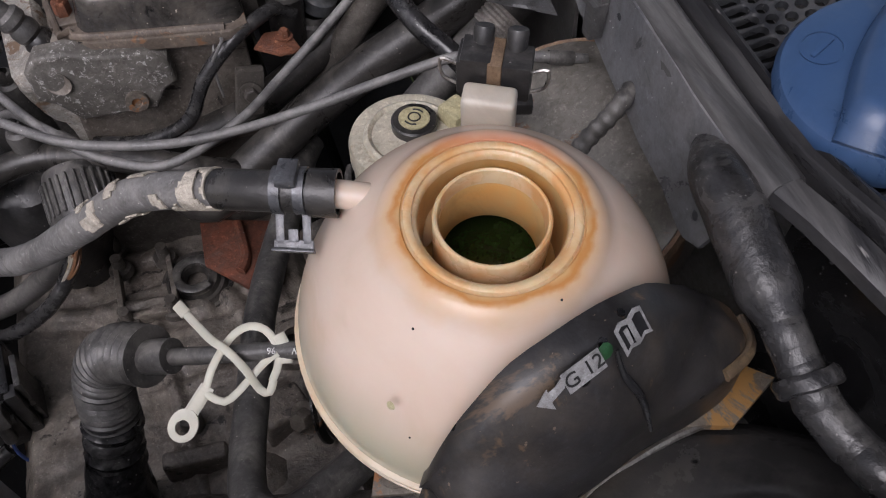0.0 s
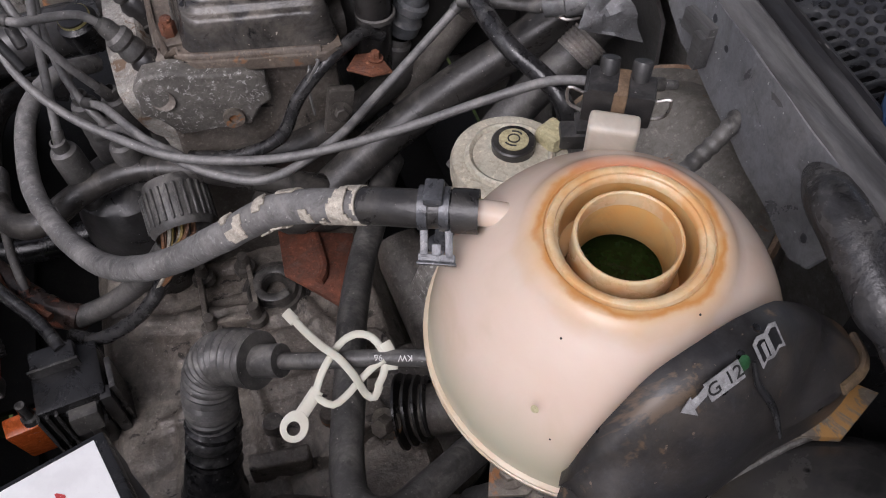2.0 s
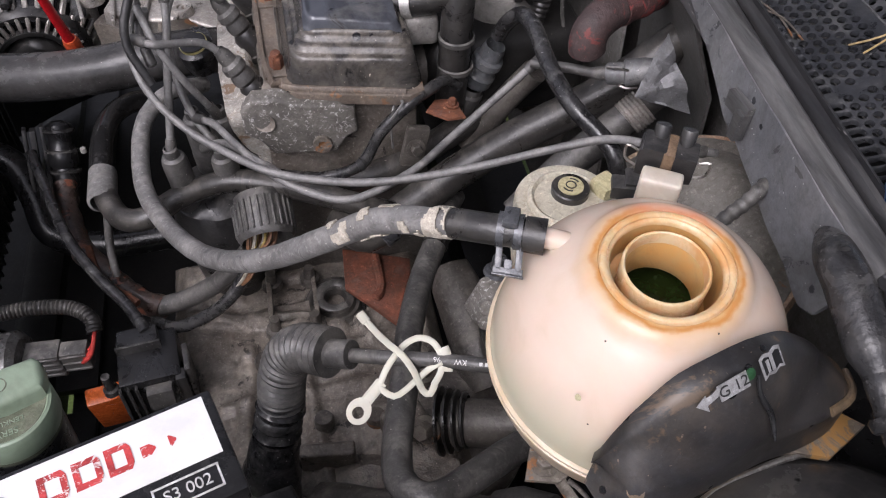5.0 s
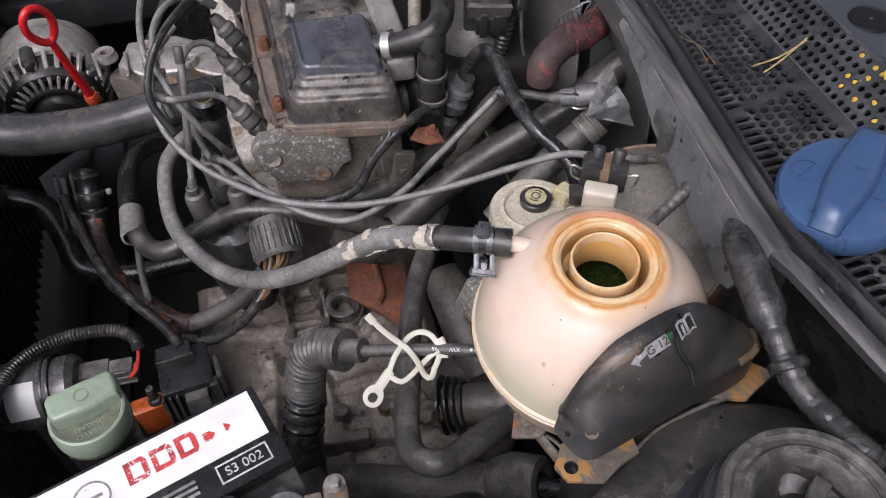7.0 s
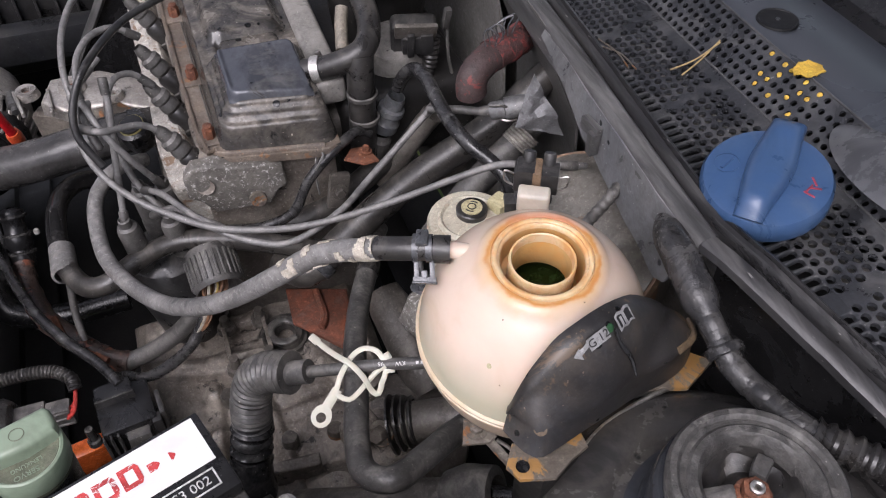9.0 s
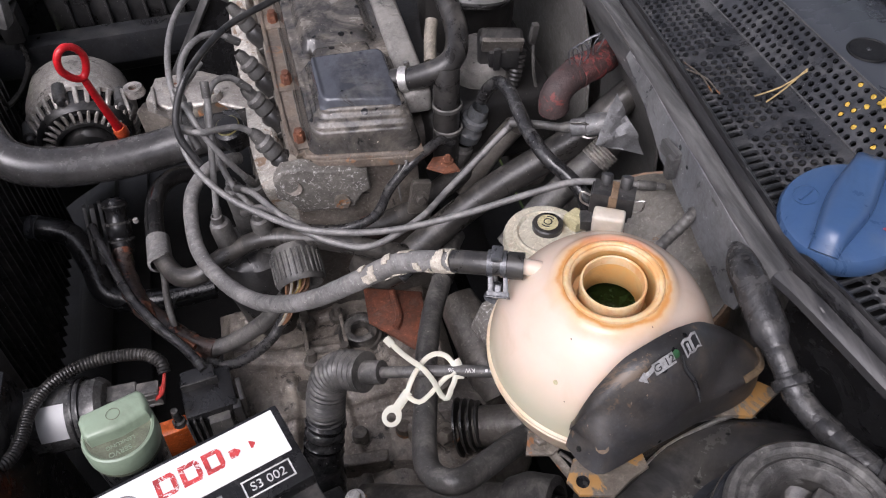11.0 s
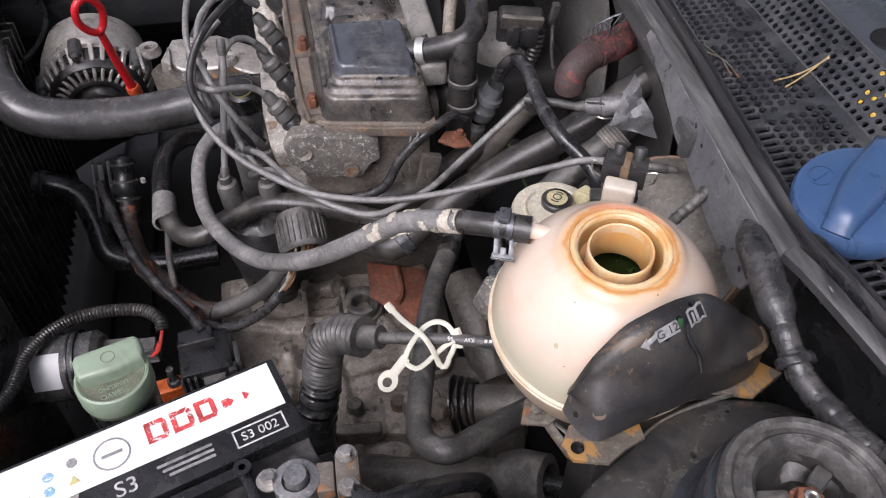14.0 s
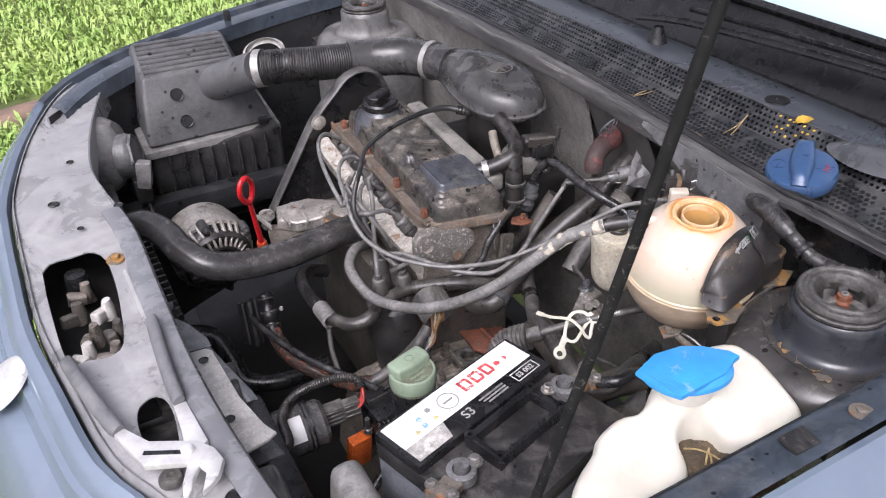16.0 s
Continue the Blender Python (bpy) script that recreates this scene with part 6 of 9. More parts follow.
    tab = prism([(-0.092, 0.045), (-0.087, 0.012), (-0.078, -0.003), (-0.02, 0.0), (0.0, 0.01), (0.009, 0.012), (0.006, 0.022), (-0.012, 0.042), (-0.03, 0.052), (-0.06, 0.056)], 0.9425, 0.9475, None, 0.0015, 2)
    part("lid_plate", rough_up(tab, 0.0006, 40), BLUE_BRIGHT, b, "flat blue lid plate")
    for k in range(5):
        part("lid_rib", tube([(-0.087 + 0.004 * k, 0.036 - 0.002 * k, 0.948), (-0.08 + 0.0035 * k, 0.004, 0.948)], 0.0007, 6, 0.01), BLUE_BRIGHT, b)
    soil = prism([(-0.125, -0.075), (-0.100, -0.050), (-0.084, -0.030), (-0.076, -0.012), (-0.070, 0.003), (-0.056, 0.012), (-0.040, 0.010), (-0.030, -0.004), (-0.029, -0.018), (-0.016, -0.033), (0.0, -0.045), (0.0, -0.075)], 0.80, 0.866, None, 0.003)
    bmesh.ops.triangulate(soil, faces=[f for f in soil.faces if len(f.verts) > 4])
    bmesh.ops.subdivide_edges(soil, edges=[e for e in soil.edges if e.calc_length() > 0.012], cuts=3)
    rough_up(soil, 0.007, 60)
    solo("dry_twig", join(tube([(-0.067, -0.006, 0.876), (-0.060, -0.014, 0.879), (-0.053, -0.024, 0.879), (-0.046, -0.038, 0.876)], 0.0009, 8, 0.004), tube([(-0.061, -0.030, 0.873), (-0.054, -0.024, 0.879), (-0.049, -0.021, 0.881)], 0.0010, 8, 0.004), tube([(-0.058, -0.036, 0.872), (-0.053, -0.028, 0.877), (-0.052, -0.023, 0.880)], 0.0010, 8, 0.004)), STRAW, "pale dry twig lying in the leaf litter", "twig")
    solo("leaf_litter", soil, mat("damp_litter", (0.16, 0.12, 0.075), (0.07, 0.055, 0.035), 0.9, 0, 70, 1.0), "damp brown leaf litter in the notch beside the bottle", "litter", kind="stuff")


def make_power_steering():
    p = thing("power_steering_reservoir", (-0.228, 0.262, 0.74), "dark power steering reservoir with a pale green screw cap", "fluid reservoir")
    m = pose(-0.228, 0.264, 0.19) @ Matrix.Diagonal((0.78, 0.78, 0.775, 1))
    part("body", lathe([(0.026, 0.70), (0.030, 0.73), (0.0335, 0.80), (0.0335, 0.825)], m, 36), BLACK, p)
    cap = part("cap", lathe([(0.0345, 0.815), (0.035, 0.822), (0.035, 0.838), (0.0335, 0.842), (0.030, 0.843), (0.028, 0.8415), (0, 0.8415)], m, 48), GREEN_DIRTY, p, "grimy pale green cap")
    part("cap_rim", lathe([(0.0352, 0.82), (0.0358, 0.822), (0.0358, 0.839), (0.0345, 0.8435), (0.0325, 0.8445), (0.031, 0.8435)], m, 48), GREEN, p)
    grip = prism([(-0.032, -0.004), (-0.029, -0.012), (0.0, -0.0155), (0.029, -0.012), (0.032, -0.004), (0.032, 0.012), (0.028, 0.018), (-0.028, 0.018), (-0.032, 0.012)], 0.841, 0.8585, m @ pose(0, 0.008, 0, 0, 0, 16), 0.0058, 5)
    part("grip", grip, GREEN, p, "raised pale green grip")
    part("symbol", lathe([(0.0068, 0.8587), (0.0068, 0.859), (0.006, 0.859), (0.006, 0.8587)], m @ pose(0, 0.009, 0), 28), GREEN_DIRTY, p)
    part("lettering", letters("SERVO", 0.0075, m @ pose(0.002, -0.0225, 0.8418, 0, 0, 196), 0.0003), GREEN, p, "raised lettering SERVO")
    part("lettering", letters("LENKUNG", 0.006, m @ pose(0.002, -0.0135, 0.8418, 0, 0, 196), 0.0003), GREEN, p, "raised lettering LENKUNG")


def make_battery_cable():
    hose_pts = [bat(0.022, 0.105, 0.0) + Vector((0.035, -0.012, 0.002)), (-0.052, 0.113, 0.862), (-0.02, 0.118, 0.858), (0.02, 0.13, 0.83), (0.04, 0.15, 0.76)]
    c = thing("battery_cable", (-0.05, 0.115, 0.76), "thick black battery cable leaving the corroded clamp", "cable")
    part("cable", tube(hose_pts, 0.0068, 14, 0.008), BLACK, c)
    part("bare_end", tube([hose_pts[0], hose_pts[1]], 0.0055, 10, 0.004, ring=0.0008, pitch=0.003), RUSTY_BRACKET, c, "corroded strand end")


def make_prop_rod():
    r = thing("bonnet_prop_rod", (-0.25, -0.02, 0.86), "dusty black steel rod propping the open bonnet", "prop rod")
    part("rod", tube([(-0.258, -0.010, 0.865), (-0.236, -0.017, 0.955), (-0.1935, -0.0368, 1.15), (-0.151, -0.056, 1.36), (-0.068, -0.095, 1.78), (-0.024, -0.115, 2.0)], 0.0046, 12, 0.03), ROD, r)
    part("pivot", rough_up(box((0.03, 0.02, 0.02), pose(-0.26, -0.010, 0.862), 0.005), 0.002), DARK, r)


ROD = mat("scuffed_rod_paint", (0.006, 0.006, 0.0065), (0.016, 0.0155, 0.015), 0.8, 0.0, 60, 0.5, 0.0, spots=(0.075, 0.07, 0.062), spot_scale=110, spot_cut=0.60, grime=0.2, speck=False)
ROD.node_tree.nodes["Principled BSDF"].inputs["Specular IOR Level"].default_value = 0.25

make_battery()
make_terminal(0.022, 0.105, -20, "corroded lead clamp and bright bolts on the battery post")
make_terminal(0.186, 0.105, 190, "corroded positive clamp on the battery post")
make_washer_bottle()
make_power_steering()
make_battery_cable()
make_prop_rod()


# ---- engine ----
def slope(bm):
    """The engine rises a little towards its belt end."""
    for v in bm.verts:
        v.co.z += 0.085 * (v.co.y - 0.58)
    return bm


def make_valve_cover():
    c = thing("valve_cover", (0.01, 0.73, 0.82), "dusty dark valve cover with a rust-stained rail and stepped front", "valve cover")
    rail = prism([(-0.060, 0.585), (-0.047, 0.563), (-0.034, 0.552), (0.062, 0.533), (0.077, 0.540), (0.080, 0.93), (-0.062, 0.93)], 0.814, 0.824, None, 0.002)
    part("rail", slope(rough_up(rail, 0.0006, 50)), GASKET, c, "brown stained mounting rail")
    part("rail_edge", slope(tube([(-0.060, 0.93, 0.8255), (-0.0585, 0.60, 0.8255), (-0.045, 0.567, 0.8255), (-0.033, 0.5565, 0.8255), (0.06, 0.538, 0.8255)], 0.003, 8, 0.02, squash=0.7)), GASKET, c, "raised rail edge")
    part("rail_groove", slope(tube([(-0.0425, 0.93, 0.8245), (-0.0425, 0.61, 0.8245), (-0.040, 0.578, 0.8245)], 0.0012, 6, 0.02)), CAST_DARK, c)
    def step(x, y, x0, x1, y0, y1, rise, ramp, corner=0.007):
        """One pressed tier: full height inside the rectangle, easing off over the ramp, with round corners."""
        dx, dy = max(x0 + corner - x, x - x1 + corner, 0.0), max(y0 + corner - y, y - y1 + corner, 0.0)
        u = max(0.0, min(1.0, 1.0 - (math.hypot(dx, dy) - corner) / ramp))
        return rise * u * u * (3 - 2 * u)

    def slant(x, v):
        """How far the front end of the cover, cut at a slant, is shifted."""
        return 0.17 * (x + 0.0335) * max(0.0, min(1.0, (0.68 - v) / 0.07))

    def pressed(x, v):
        y = v - slant(x, v)
        z = 0.8225 + step(x, v, -0.0335, 0.070, 0.5650, 0.91, 0.0285, 0.0085, 0.012)
        z += step(x, v, -0.0275, 0.068, 0.5735, 0.666, 0.0050, 0.0040)
        z += step(x, v, -0.0225, 0.065, 0.5815, 0.663, 0.0050, 0.0040)
        top = step(x, v, -0.0165, 0.0585, 0.5900, 0.6575, 0.0115, 0.0055)
        z += top * (1.0 - 0.3 * max(0.0, min(1.0, (x - 0.0) / 0.05)) * max(0.0, min(1.0, (0.635 - v) / 0.035)))
        z += step(x, v, -0.013, 0.050, 0.700, 0.90, 0.0135, 0.0135)
        z += step(x, v, -0.020, -0.018, 0.60, 0.84, 0.003, 0.006, 0.0)
        z -= step(x, v, 0.0, 0.045, 0.676, 0.684, 0.006, 0.010, 0.0)
        return (x, y, z + 0.085 * (y - 0.58) + 0.0005 * noise.noise(Vector((x * 70, y * 70, 1.0))))
    xs, rows_v = [-0.0415 + 0.118 * k / 84 for k in range(85)], [0.5545 + 0.3705 * k / 210 for k in range(211)]
    whole, crown = loft([[pressed(x, v) for x in xs] for v in rows_v]), loft([[pressed(x, v) for x in xs if -0.0215 < x < 0.0635] for v in rows_v if 0.585 < v < 0.663])
    bmesh.ops.translate(crown, verts=crown.verts[:], vec=(0, 0, 0.0003))
    part("pressing", whole, COVER_PAINT, c, "pressed steel cover with dusty steps", sharp=70)
    part("breather_box", crown, COVER_TOP, c, "raised breather box with rubbed top and a painted bluish sky sheen", sharp=70)
    for k in range(3):
        p = Vector((-0.0165 + 0.003 * k, 0.588 - 0.001 * k, 0))
        part("red_scrape", rough_up(box((0.003, 0.0016, 0.0006), pose(p.x, p.y, pressed(p.x, p.y)[2] + 0.0004, 0, 0, 20 * k), 0.0002, 1), 0.0005, 300, k), RED_TAPE, c, "red paint scrape")
    part("filler_dome", slope(rough_up(lathe([(0.052, 0.828), (0.050, 0.846), (0.043, 0.859), (0.033, 0.867), (0.031, 0.872)], pose(0.012, 0.866, 0), 40), 0.0006, 40)), COVER_TOP, c)
    part("saddle", slope(rough_up(bev_block(-0.016, 0.054, 0.655, 0.70, 0.845, 0.857, 0.006, 0.005), 0.0006, 40)), COVER_PAINT, c)
    for y in (0.586, 0.683, 0.80, 0.90):
        part("bolt", slope(join(hexbolt((-0.047, y, 0.8245), 0.0062, 0.012), lathe([(0.0045, 0), (0.0045, 0.016), (0.003, 0.017), (0, 0.017)], pose(-0.047, y, 0.8245), 10))), RUST, c, "rusty stud nut")
        part("bolt_saddle", slope(rough_up(prism([(-0.058, y - 0.013), (-0.038, y - 0.013), (-0.036, y), (-0.038, y + 0.013), (-0.058, y + 0.013)], 0.8235, 0.8265, None, 0.0008), 0.0004)), GASKET, c)
    o = part("oil_cap", slope(lathe([(0.031, 0.869), (0.033, 0.872), (0.033, 0.880), (0.030, 0.883), (0, 0.883)], pose(0.012, 0.866, 0), 36)), BLACK, c, "black oil filler cap")
    part("grip", slope(prism([(-0.024, -0.011), (0.022, -0.009), (0.025, 0.0), (0.022, 0.009), (-0.024, 0.011), (-0.028, 0.0)], 0.882, 0.896, pose(0.012, 0.866, 0, 0, 0, 35), 0.003, 3)), BLACK, o, "cap grip")
    p = thing("rail_cover", (0.084, 0.70, 0.85), "flat dusty cover bar with water spots beside the valve cover", "cover bar")
    part("bar", slope(rough_up(box((0.03, 0.29, 0.028), pose(0.0845, 0.735, 0.842), 0.006, 3), 0.0007, 40)), COVER_BAR, p)


COVER_BAR = mat("spotted_cover_bar", (0.2, 0.193, 0.18), (0.27, 0.258, 0.24), 0.6, 0.05, 25, 0.3, 0.8, (0.33, 0.312, 0.283), spots=(0.06, 0.058, 0.055), spot_scale=30, spot_cut=0.6, drops=70)


def make_throttle_clutter():
    t = thing("throttle_linkage", (0.19, 0.63, 0.80), "grimy throttle body flank with a ribbed cable boot", "throttle linkage")
    part("housing", rough_up(box((0.05, 0.03, 0.045), pose(0.19, 0.635, 0.862, 5, 0, -20), 0.008, 3), 0.003, 50), BLACK_DUSTY, t)
    part("plug", rough_up(join(box((0.03, 0.016, 0.022), pose(0.186, 0.617, 0.866, 10, 0, -14), 0.003), box((0.014, 0.006, 0.026), pose(0.196, 0.609, 0.866, 10, 0, -14), 0.0015), box((0.008, 0.005, 0.03), pose(0.178, 0.609, 0.868, 10, 0, -14), 0.0015)), 0.0006, 80), BLACK_DUSTY, t, "ribbed black sensor plug")
    part("bracket", rough_up(box((0.045, 0.006, 0.02), pose(0.185, 0.612, 0.882, 20, 5, -12), 0.002), 0.001, 60), CAST_DARK, t)
    part("ribbed_boot", tube([(0.205, 0.618, 0.868), (0.203, 0.615, 0.85), (0.198, 0.612, 0.83), (0.19, 0.61, 0.815)], lambda u: 0.0085 - 0.003 * u, 14, ring=0.0015, pitch=0.0055), RUBBER, t)
    part("canister", rough_up(lathe([(0, 0.02), (0.03, 0.018), (0.036, 0.008), (0.037, -0.03), (0.034, -0.034), (0.033, -0.09)], aim((0.172, 0.650, 0.838), (-0.1, -0.2, 0.95)), 32), 0.001, 50), COVER_BAR, t, "dusty cast canister")
    part("strap", lathe([(0.0365, -0.022), (0.038, -0.021), (0.038, -0.016), (0.0365, -0.015)], aim((0.172, 0.650, 0.838), (-0.1, -0.2, 0.95)), 32), CAST_DARK, t)
    part("cable_end", box((0.008, 0.008, 0.026), pose(0.223, 0.62, 0.885, 10, 4, 0), 0.002), RUBBER_GREY, t, "pale cable end")
    part("cable", tube([(0.223, 0.62, 0.872), (0.222, 0.61, 0.84), (0.226, 0.60, 0.81)], 0.002, 8, 0.006), RUBBER_GREY, t)
    part("stub", tube([(0.19, 0.575, 0.80), (0.172, 0.581, 0.772), (0.146, 0.582, 0.735), (0.13, 0.582, 0.71)], 0.0125, 18, 0.008, rough=0.03), CAST_DARK, t, "dull grey coolant stub")


def make_head():
    h = thing("cylinder_head", (0.0, 0.74, 0.66), "corroded aluminium cylinder head crusted with white oxide", "cylinder head")
    part("casting", slope(rough_up(box((0.14, 0.375, 0.12), pose(0.005, 0.745, 0.753), 0.006, 2), 0.003, 40)), CAST, h)
    bm = slope(box((0.028, 0.36, 0.085), pose(-0.072, 0.745, 0.762, 0, -22), 0.006, 2))
    bmesh.ops.subdivide_edges(bm, edges=bm.edges[:], cuts=6, use_grid_fill=True)
    part("plug_ledge", rough_up(bm, 0.005, 55), OXIDE_CRUST, h, "ledge crusted with white oxide")
    for k, y in enumerate((0.60, 0.675, 0.755, 0.835)):
        part("plug_well", slope(lathe([(0.012, 0), (0.016, 0.0), (0.0165, 0.02), (0.013, 0.024)], aim((-0.072, y, 0.775), (-0.62, 0.05, 0.78)), 18)), CAST, h)
    plate = prism([(-0.054, -0.002), (-0.054, 0.022), (-0.044, 0.034), (-0.022, 0.036), (-0.004, 0.029), (0.030, 0.027), (0.044, 0.016), (0.046, -0.004), (0.036, -0.010), (0.026, -0.027), (-0.03, -0.027), (-0.042, -0.010)], 0, 0.016, pose(-0.028, 0.558, 0.787, 90, 0, -6), 0.0035, 3)
    bmesh.ops.triangulate(plate, faces=[f for f in plate.faces if len(f.verts) > 4])
    part("end_plate", rough_up(plate, 0.0008, 60), OXIDE, h, "speckled oxidised end plate")
    part("plate_bolt", join(lathe([(0.003, 0.002), (0.004, 0.006), (0.0085, 0.006), (0.009, 0.0)], aim((-0.016, 0.5425, 0.772), (-0.1, -0.97, 0.1)), 18), hexbolt((-0.016, 0.5425, 0.772), 0.0045, 0.004, (-0.24, -0.97, 0.1), False)), RUSTY_BRACKET, h, "recessed plate bolt")
    part("plate_dimple", lathe([(0, 0), (0.008, 0.001), (0.0095, 0.0022)], aim((-0.064, 0.547, 0.798), (-0.24, -0.97, 0.1)), 18), CAST, h)
    part("rust_patch", rough_up(lathe([(0, 0.004), (0.006, 0.0035), (0.0085, 0.0), (0.011, -0.002), (0.012, -0.01)], aim((0.010, 0.552, 0.716), (0.1, -0.9, 0.4)), 20), 0.0012, 120), RUST, h, "rusty core plug")
    part("lower_casting", rough_up(box((0.12, 0.05, 0.05), pose(0.0, 0.59, 0.70), 0.008), 0.003, 50), CAST_DARK, h)
    b = thing("engine_block", (-0.01, 0.74, 0.3), "grimy cast engine block", "engine block")
    part("block", rough_up(box((0.20, 0.40, 0.34), pose(-0.01, 0.76, 0.53), 0.012, 2), 0.004, 25), CAST_DARK, b)
    part("intake", rough_up(box((0.16, 0.30, 0.09), pose(0.17, 0.74, 0.78), 0.02, 3), 0.004, 25), DARK, b, "dark intake manifold")
    for k in range(4):
        part("intake_runner", tube([(0.07, 0.62 + 0.08 * k, 0.77), (0.13, 0.62 + 0.08 * k, 0.80), (0.20, 0.63 + 0.07 * k, 0.76), (0.24, 0.64 + 0.06 * k, 0.66)], 0.021, 12, 0.02), CAST_DARK, b)


OXIDE_CRUST = mat("crusty_white_oxide", (0.62, 0.6, 0.55), (0.36, 0.32, 0.27), 0.9, 0, 60, 1.0, 0.2, spots=(0.22, 0.15, 0.10), spot_scale=50, spot_cut=0.58)


def make_belt_cover():
    c = thing("timing_belt_cover", (-0.05, 0.945, 0.66), "dusty black timing belt cover with a pale rim", "belt cover")
    edge = [(-0.215, 0.675), (-0.146, 0.783), (-0.092, 0.865), (-0.045, 0.912), (-0.02, 0.934), (0.012, 0.940), (0.04, 0.925), (0.062, 0.88)]
    bm = prism([(x, z) for x, z in edge] + [(0.07, 0.70), (-0.15, 0.64)], -0.03, -0.015, pose(0, 0.92, 0, 90, 0, 0))
    part("plate", bm, BLACK, c)
    part("rim", tube([(x, 0.938, z) for x, z in edge], 0.0055, 12, 0.012, squash=2.4, up=(0, 0, 1)), BELT_RIM, c, "pale dusty rim")
    part("rim_bolt", hexbolt((-0.088, 0.922, 0.866), 0.009, 0.006, (0, -1, 0)), ALU, c)
    part("cam_pulley", lathe([(0, 0.006), (0.02, 0.006), (0.05, 0.004), (0.052, -0.012)], aim((0.0, 0.94, 0.875), (0, -1, 0)), 36), DARK, c)


BELT_RIM = mat("dusty_black_rim", (0.05, 0.05, 0.05), (0.08, 0.078, 0.076), 0.5, 0, 20, 0.2, 0.7, (0.2, 0.193, 0.18))
RIM_GREY = mat("pale_dusty_rim", (0.16, 0.16, 0.16), (0.22, 0.215, 0.205), 0.6, 0, 25, 0.3, 0.8, (0.33, 0.32, 0.3))


def make_air_system():
    a = thing("air_hood", (0.15, 0.70, 0.90), "spotted black air intake hood with a round emblem", "air intake hood")
    outline = [(0.20, 0.598), (0.222, 0.64), (0.225, 0.70), (0.205, 0.77), (0.17, 0.815), (0.13, 0.835), (0.098, 0.815), (0.088, 0.765), (0.078, 0.69), (0.09, 0.63), (0.12, 0.595), (0.16, 0.582)]
    path = smooth_path([(x, y, 0) for x, y in outline] + [(outline[0][0], outline[0][1], 0)], 0.012)[:-1]
    path = [Vector((0.181 + (p.x - 0.152) * 0.945, 0.766 + (p.y - 0.705) * 0.945, 0)) for p in path]
    cx, cy = 0.177, 0.75
    rows = [[(cx + (p.x - cx) * s, cy + (p.y - cy) * s, z - 0.004 + 0.09 * (p.y - cy)) for p in path] for s, z in ((0.97, 0.915), (1.0, 0.92), (1.035, 0.9225), (1.04, 0.926), (1.0, 0.929), (0.985, 0.940), (0.93, 0.953), (0.8, 0.963), (0.55, 0.969), (0.25, 0.970))]
    bm = loft(rows, close=True)
    bm.faces.new([v for v in bm.verts][-len(path):])
    part("hood", rough_up(bm, 0.0005, 40), HOOD, a)
    em = pose(0.188, 0.747, 0.9615)
    part("emblem", join(lathe([(0.0215, 0.0035), (0.023, 0.0045), (0.0215, 0.0052), (0.0205, 0.0042)], em, 36), box((0.03, 0.003, 0.002), em @ pose(0, 0, 0.004, 0, 0, 35), 0.0008), box((0.03, 0.003, 0.002), em @ pose(0, 0, 0.004, 0, 0, 95), 0.0008)), EMBLEM, a, "plain ring emblem")
    part("snorkel", tube([(0.150, 0.845, 0.945), (0.142, 0.878, 0.944), (0.131, 0.908, 0.943)], 0.0325, 28, 0.01), HOOD, a)
    part("throttle_body", rough_up(lathe([(0.058, 0.917), (0.058, 0.88), (0.056, 0.85), (0.05, 0.80), (0.06, 0.76)], pose(0.178, 0.735, 0), 32), 0.002, 40), DARK, a, "dark throttle body")
    part("vacuum_nozzle", tube([(0.128, 0.735, 0.902), (0.113, 0.735, 0.908), (0.099, 0.742, 0.912)], 0.007, 12, 0.006, ring=0.001, pitch=0.005), RUBBER, a)
    h = thing("air_duct", (-0.02, 0.95, 0.92), "black ribbed air duct from the airbox to the hood", "air duct")
    part("ribbed_section", tube([(-0.155, 1.035, 0.945), (-0.12, 1.018, 0.948), (-0.055, 0.995, 0.947), (0.008, 0.982, 0.944)], 0.0305, 28, ring=0.0016, pitch=0.0042), BLACK_DUSTY, h)
    part("smooth_section", tube([(0.006, 0.9825, 0.944), (0.056, 0.972, 0.942), (0.105, 0.942, 0.943), (0.134, 0.899, 0.943)], 0.034, 28, 0.01), HOOD, h)
    clamp((0.135, 0.897, 0.943), (0.4, -0.9, 0), 0.0347, 0.011, "bright steel band clamp on the air duct")
    clamp((-0.148, 1.03, 0.947), (0.8, -0.55, 0.1), 0.033, 0.014, "wide pale clamp at the airbox outlet")
    b = thing("airbox", (-0.24, 1.2, 0.62), "dusty black air filter box with a ribbed lid", "airbox")
    lid = bmesh.new()
    lo = [(-0.366, 1.098, 0.812), (-0.116, 1.122, 0.800), (-0.10, 1.33, 0.815), (-0.36, 1.31, 0.825)]
    hi = [(-0.345, 1.135, 0.935), (-0.165, 1.15, 0.925), (-0.15, 1.30, 0.945), (-0.335, 1.285, 0.955)]
    lv, hv = [lid.verts.new(p) for p in lo], [lid.verts.new(p) for p in hi]
    lid.faces.new(hv)
    lid.faces.new(lv[::-1])
    for k in range(4):
        lid.faces.new((lv[k], lv[(k + 1) % 4], hv[(k + 1) % 4], hv[k]))
    bmesh.ops.recalc_face_normals(lid, faces=lid.faces[:])
    bmesh.ops.bevel(lid, geom=lid.edges[:], offset=0.008, segments=3, profile=0.5, affect="EDGES")
    top = part("lid", lid, BOX_PLASTIC, b, "smooth dusty lid")
    for k in range(7):
        u = 0.1 + 0.8 * k / 6
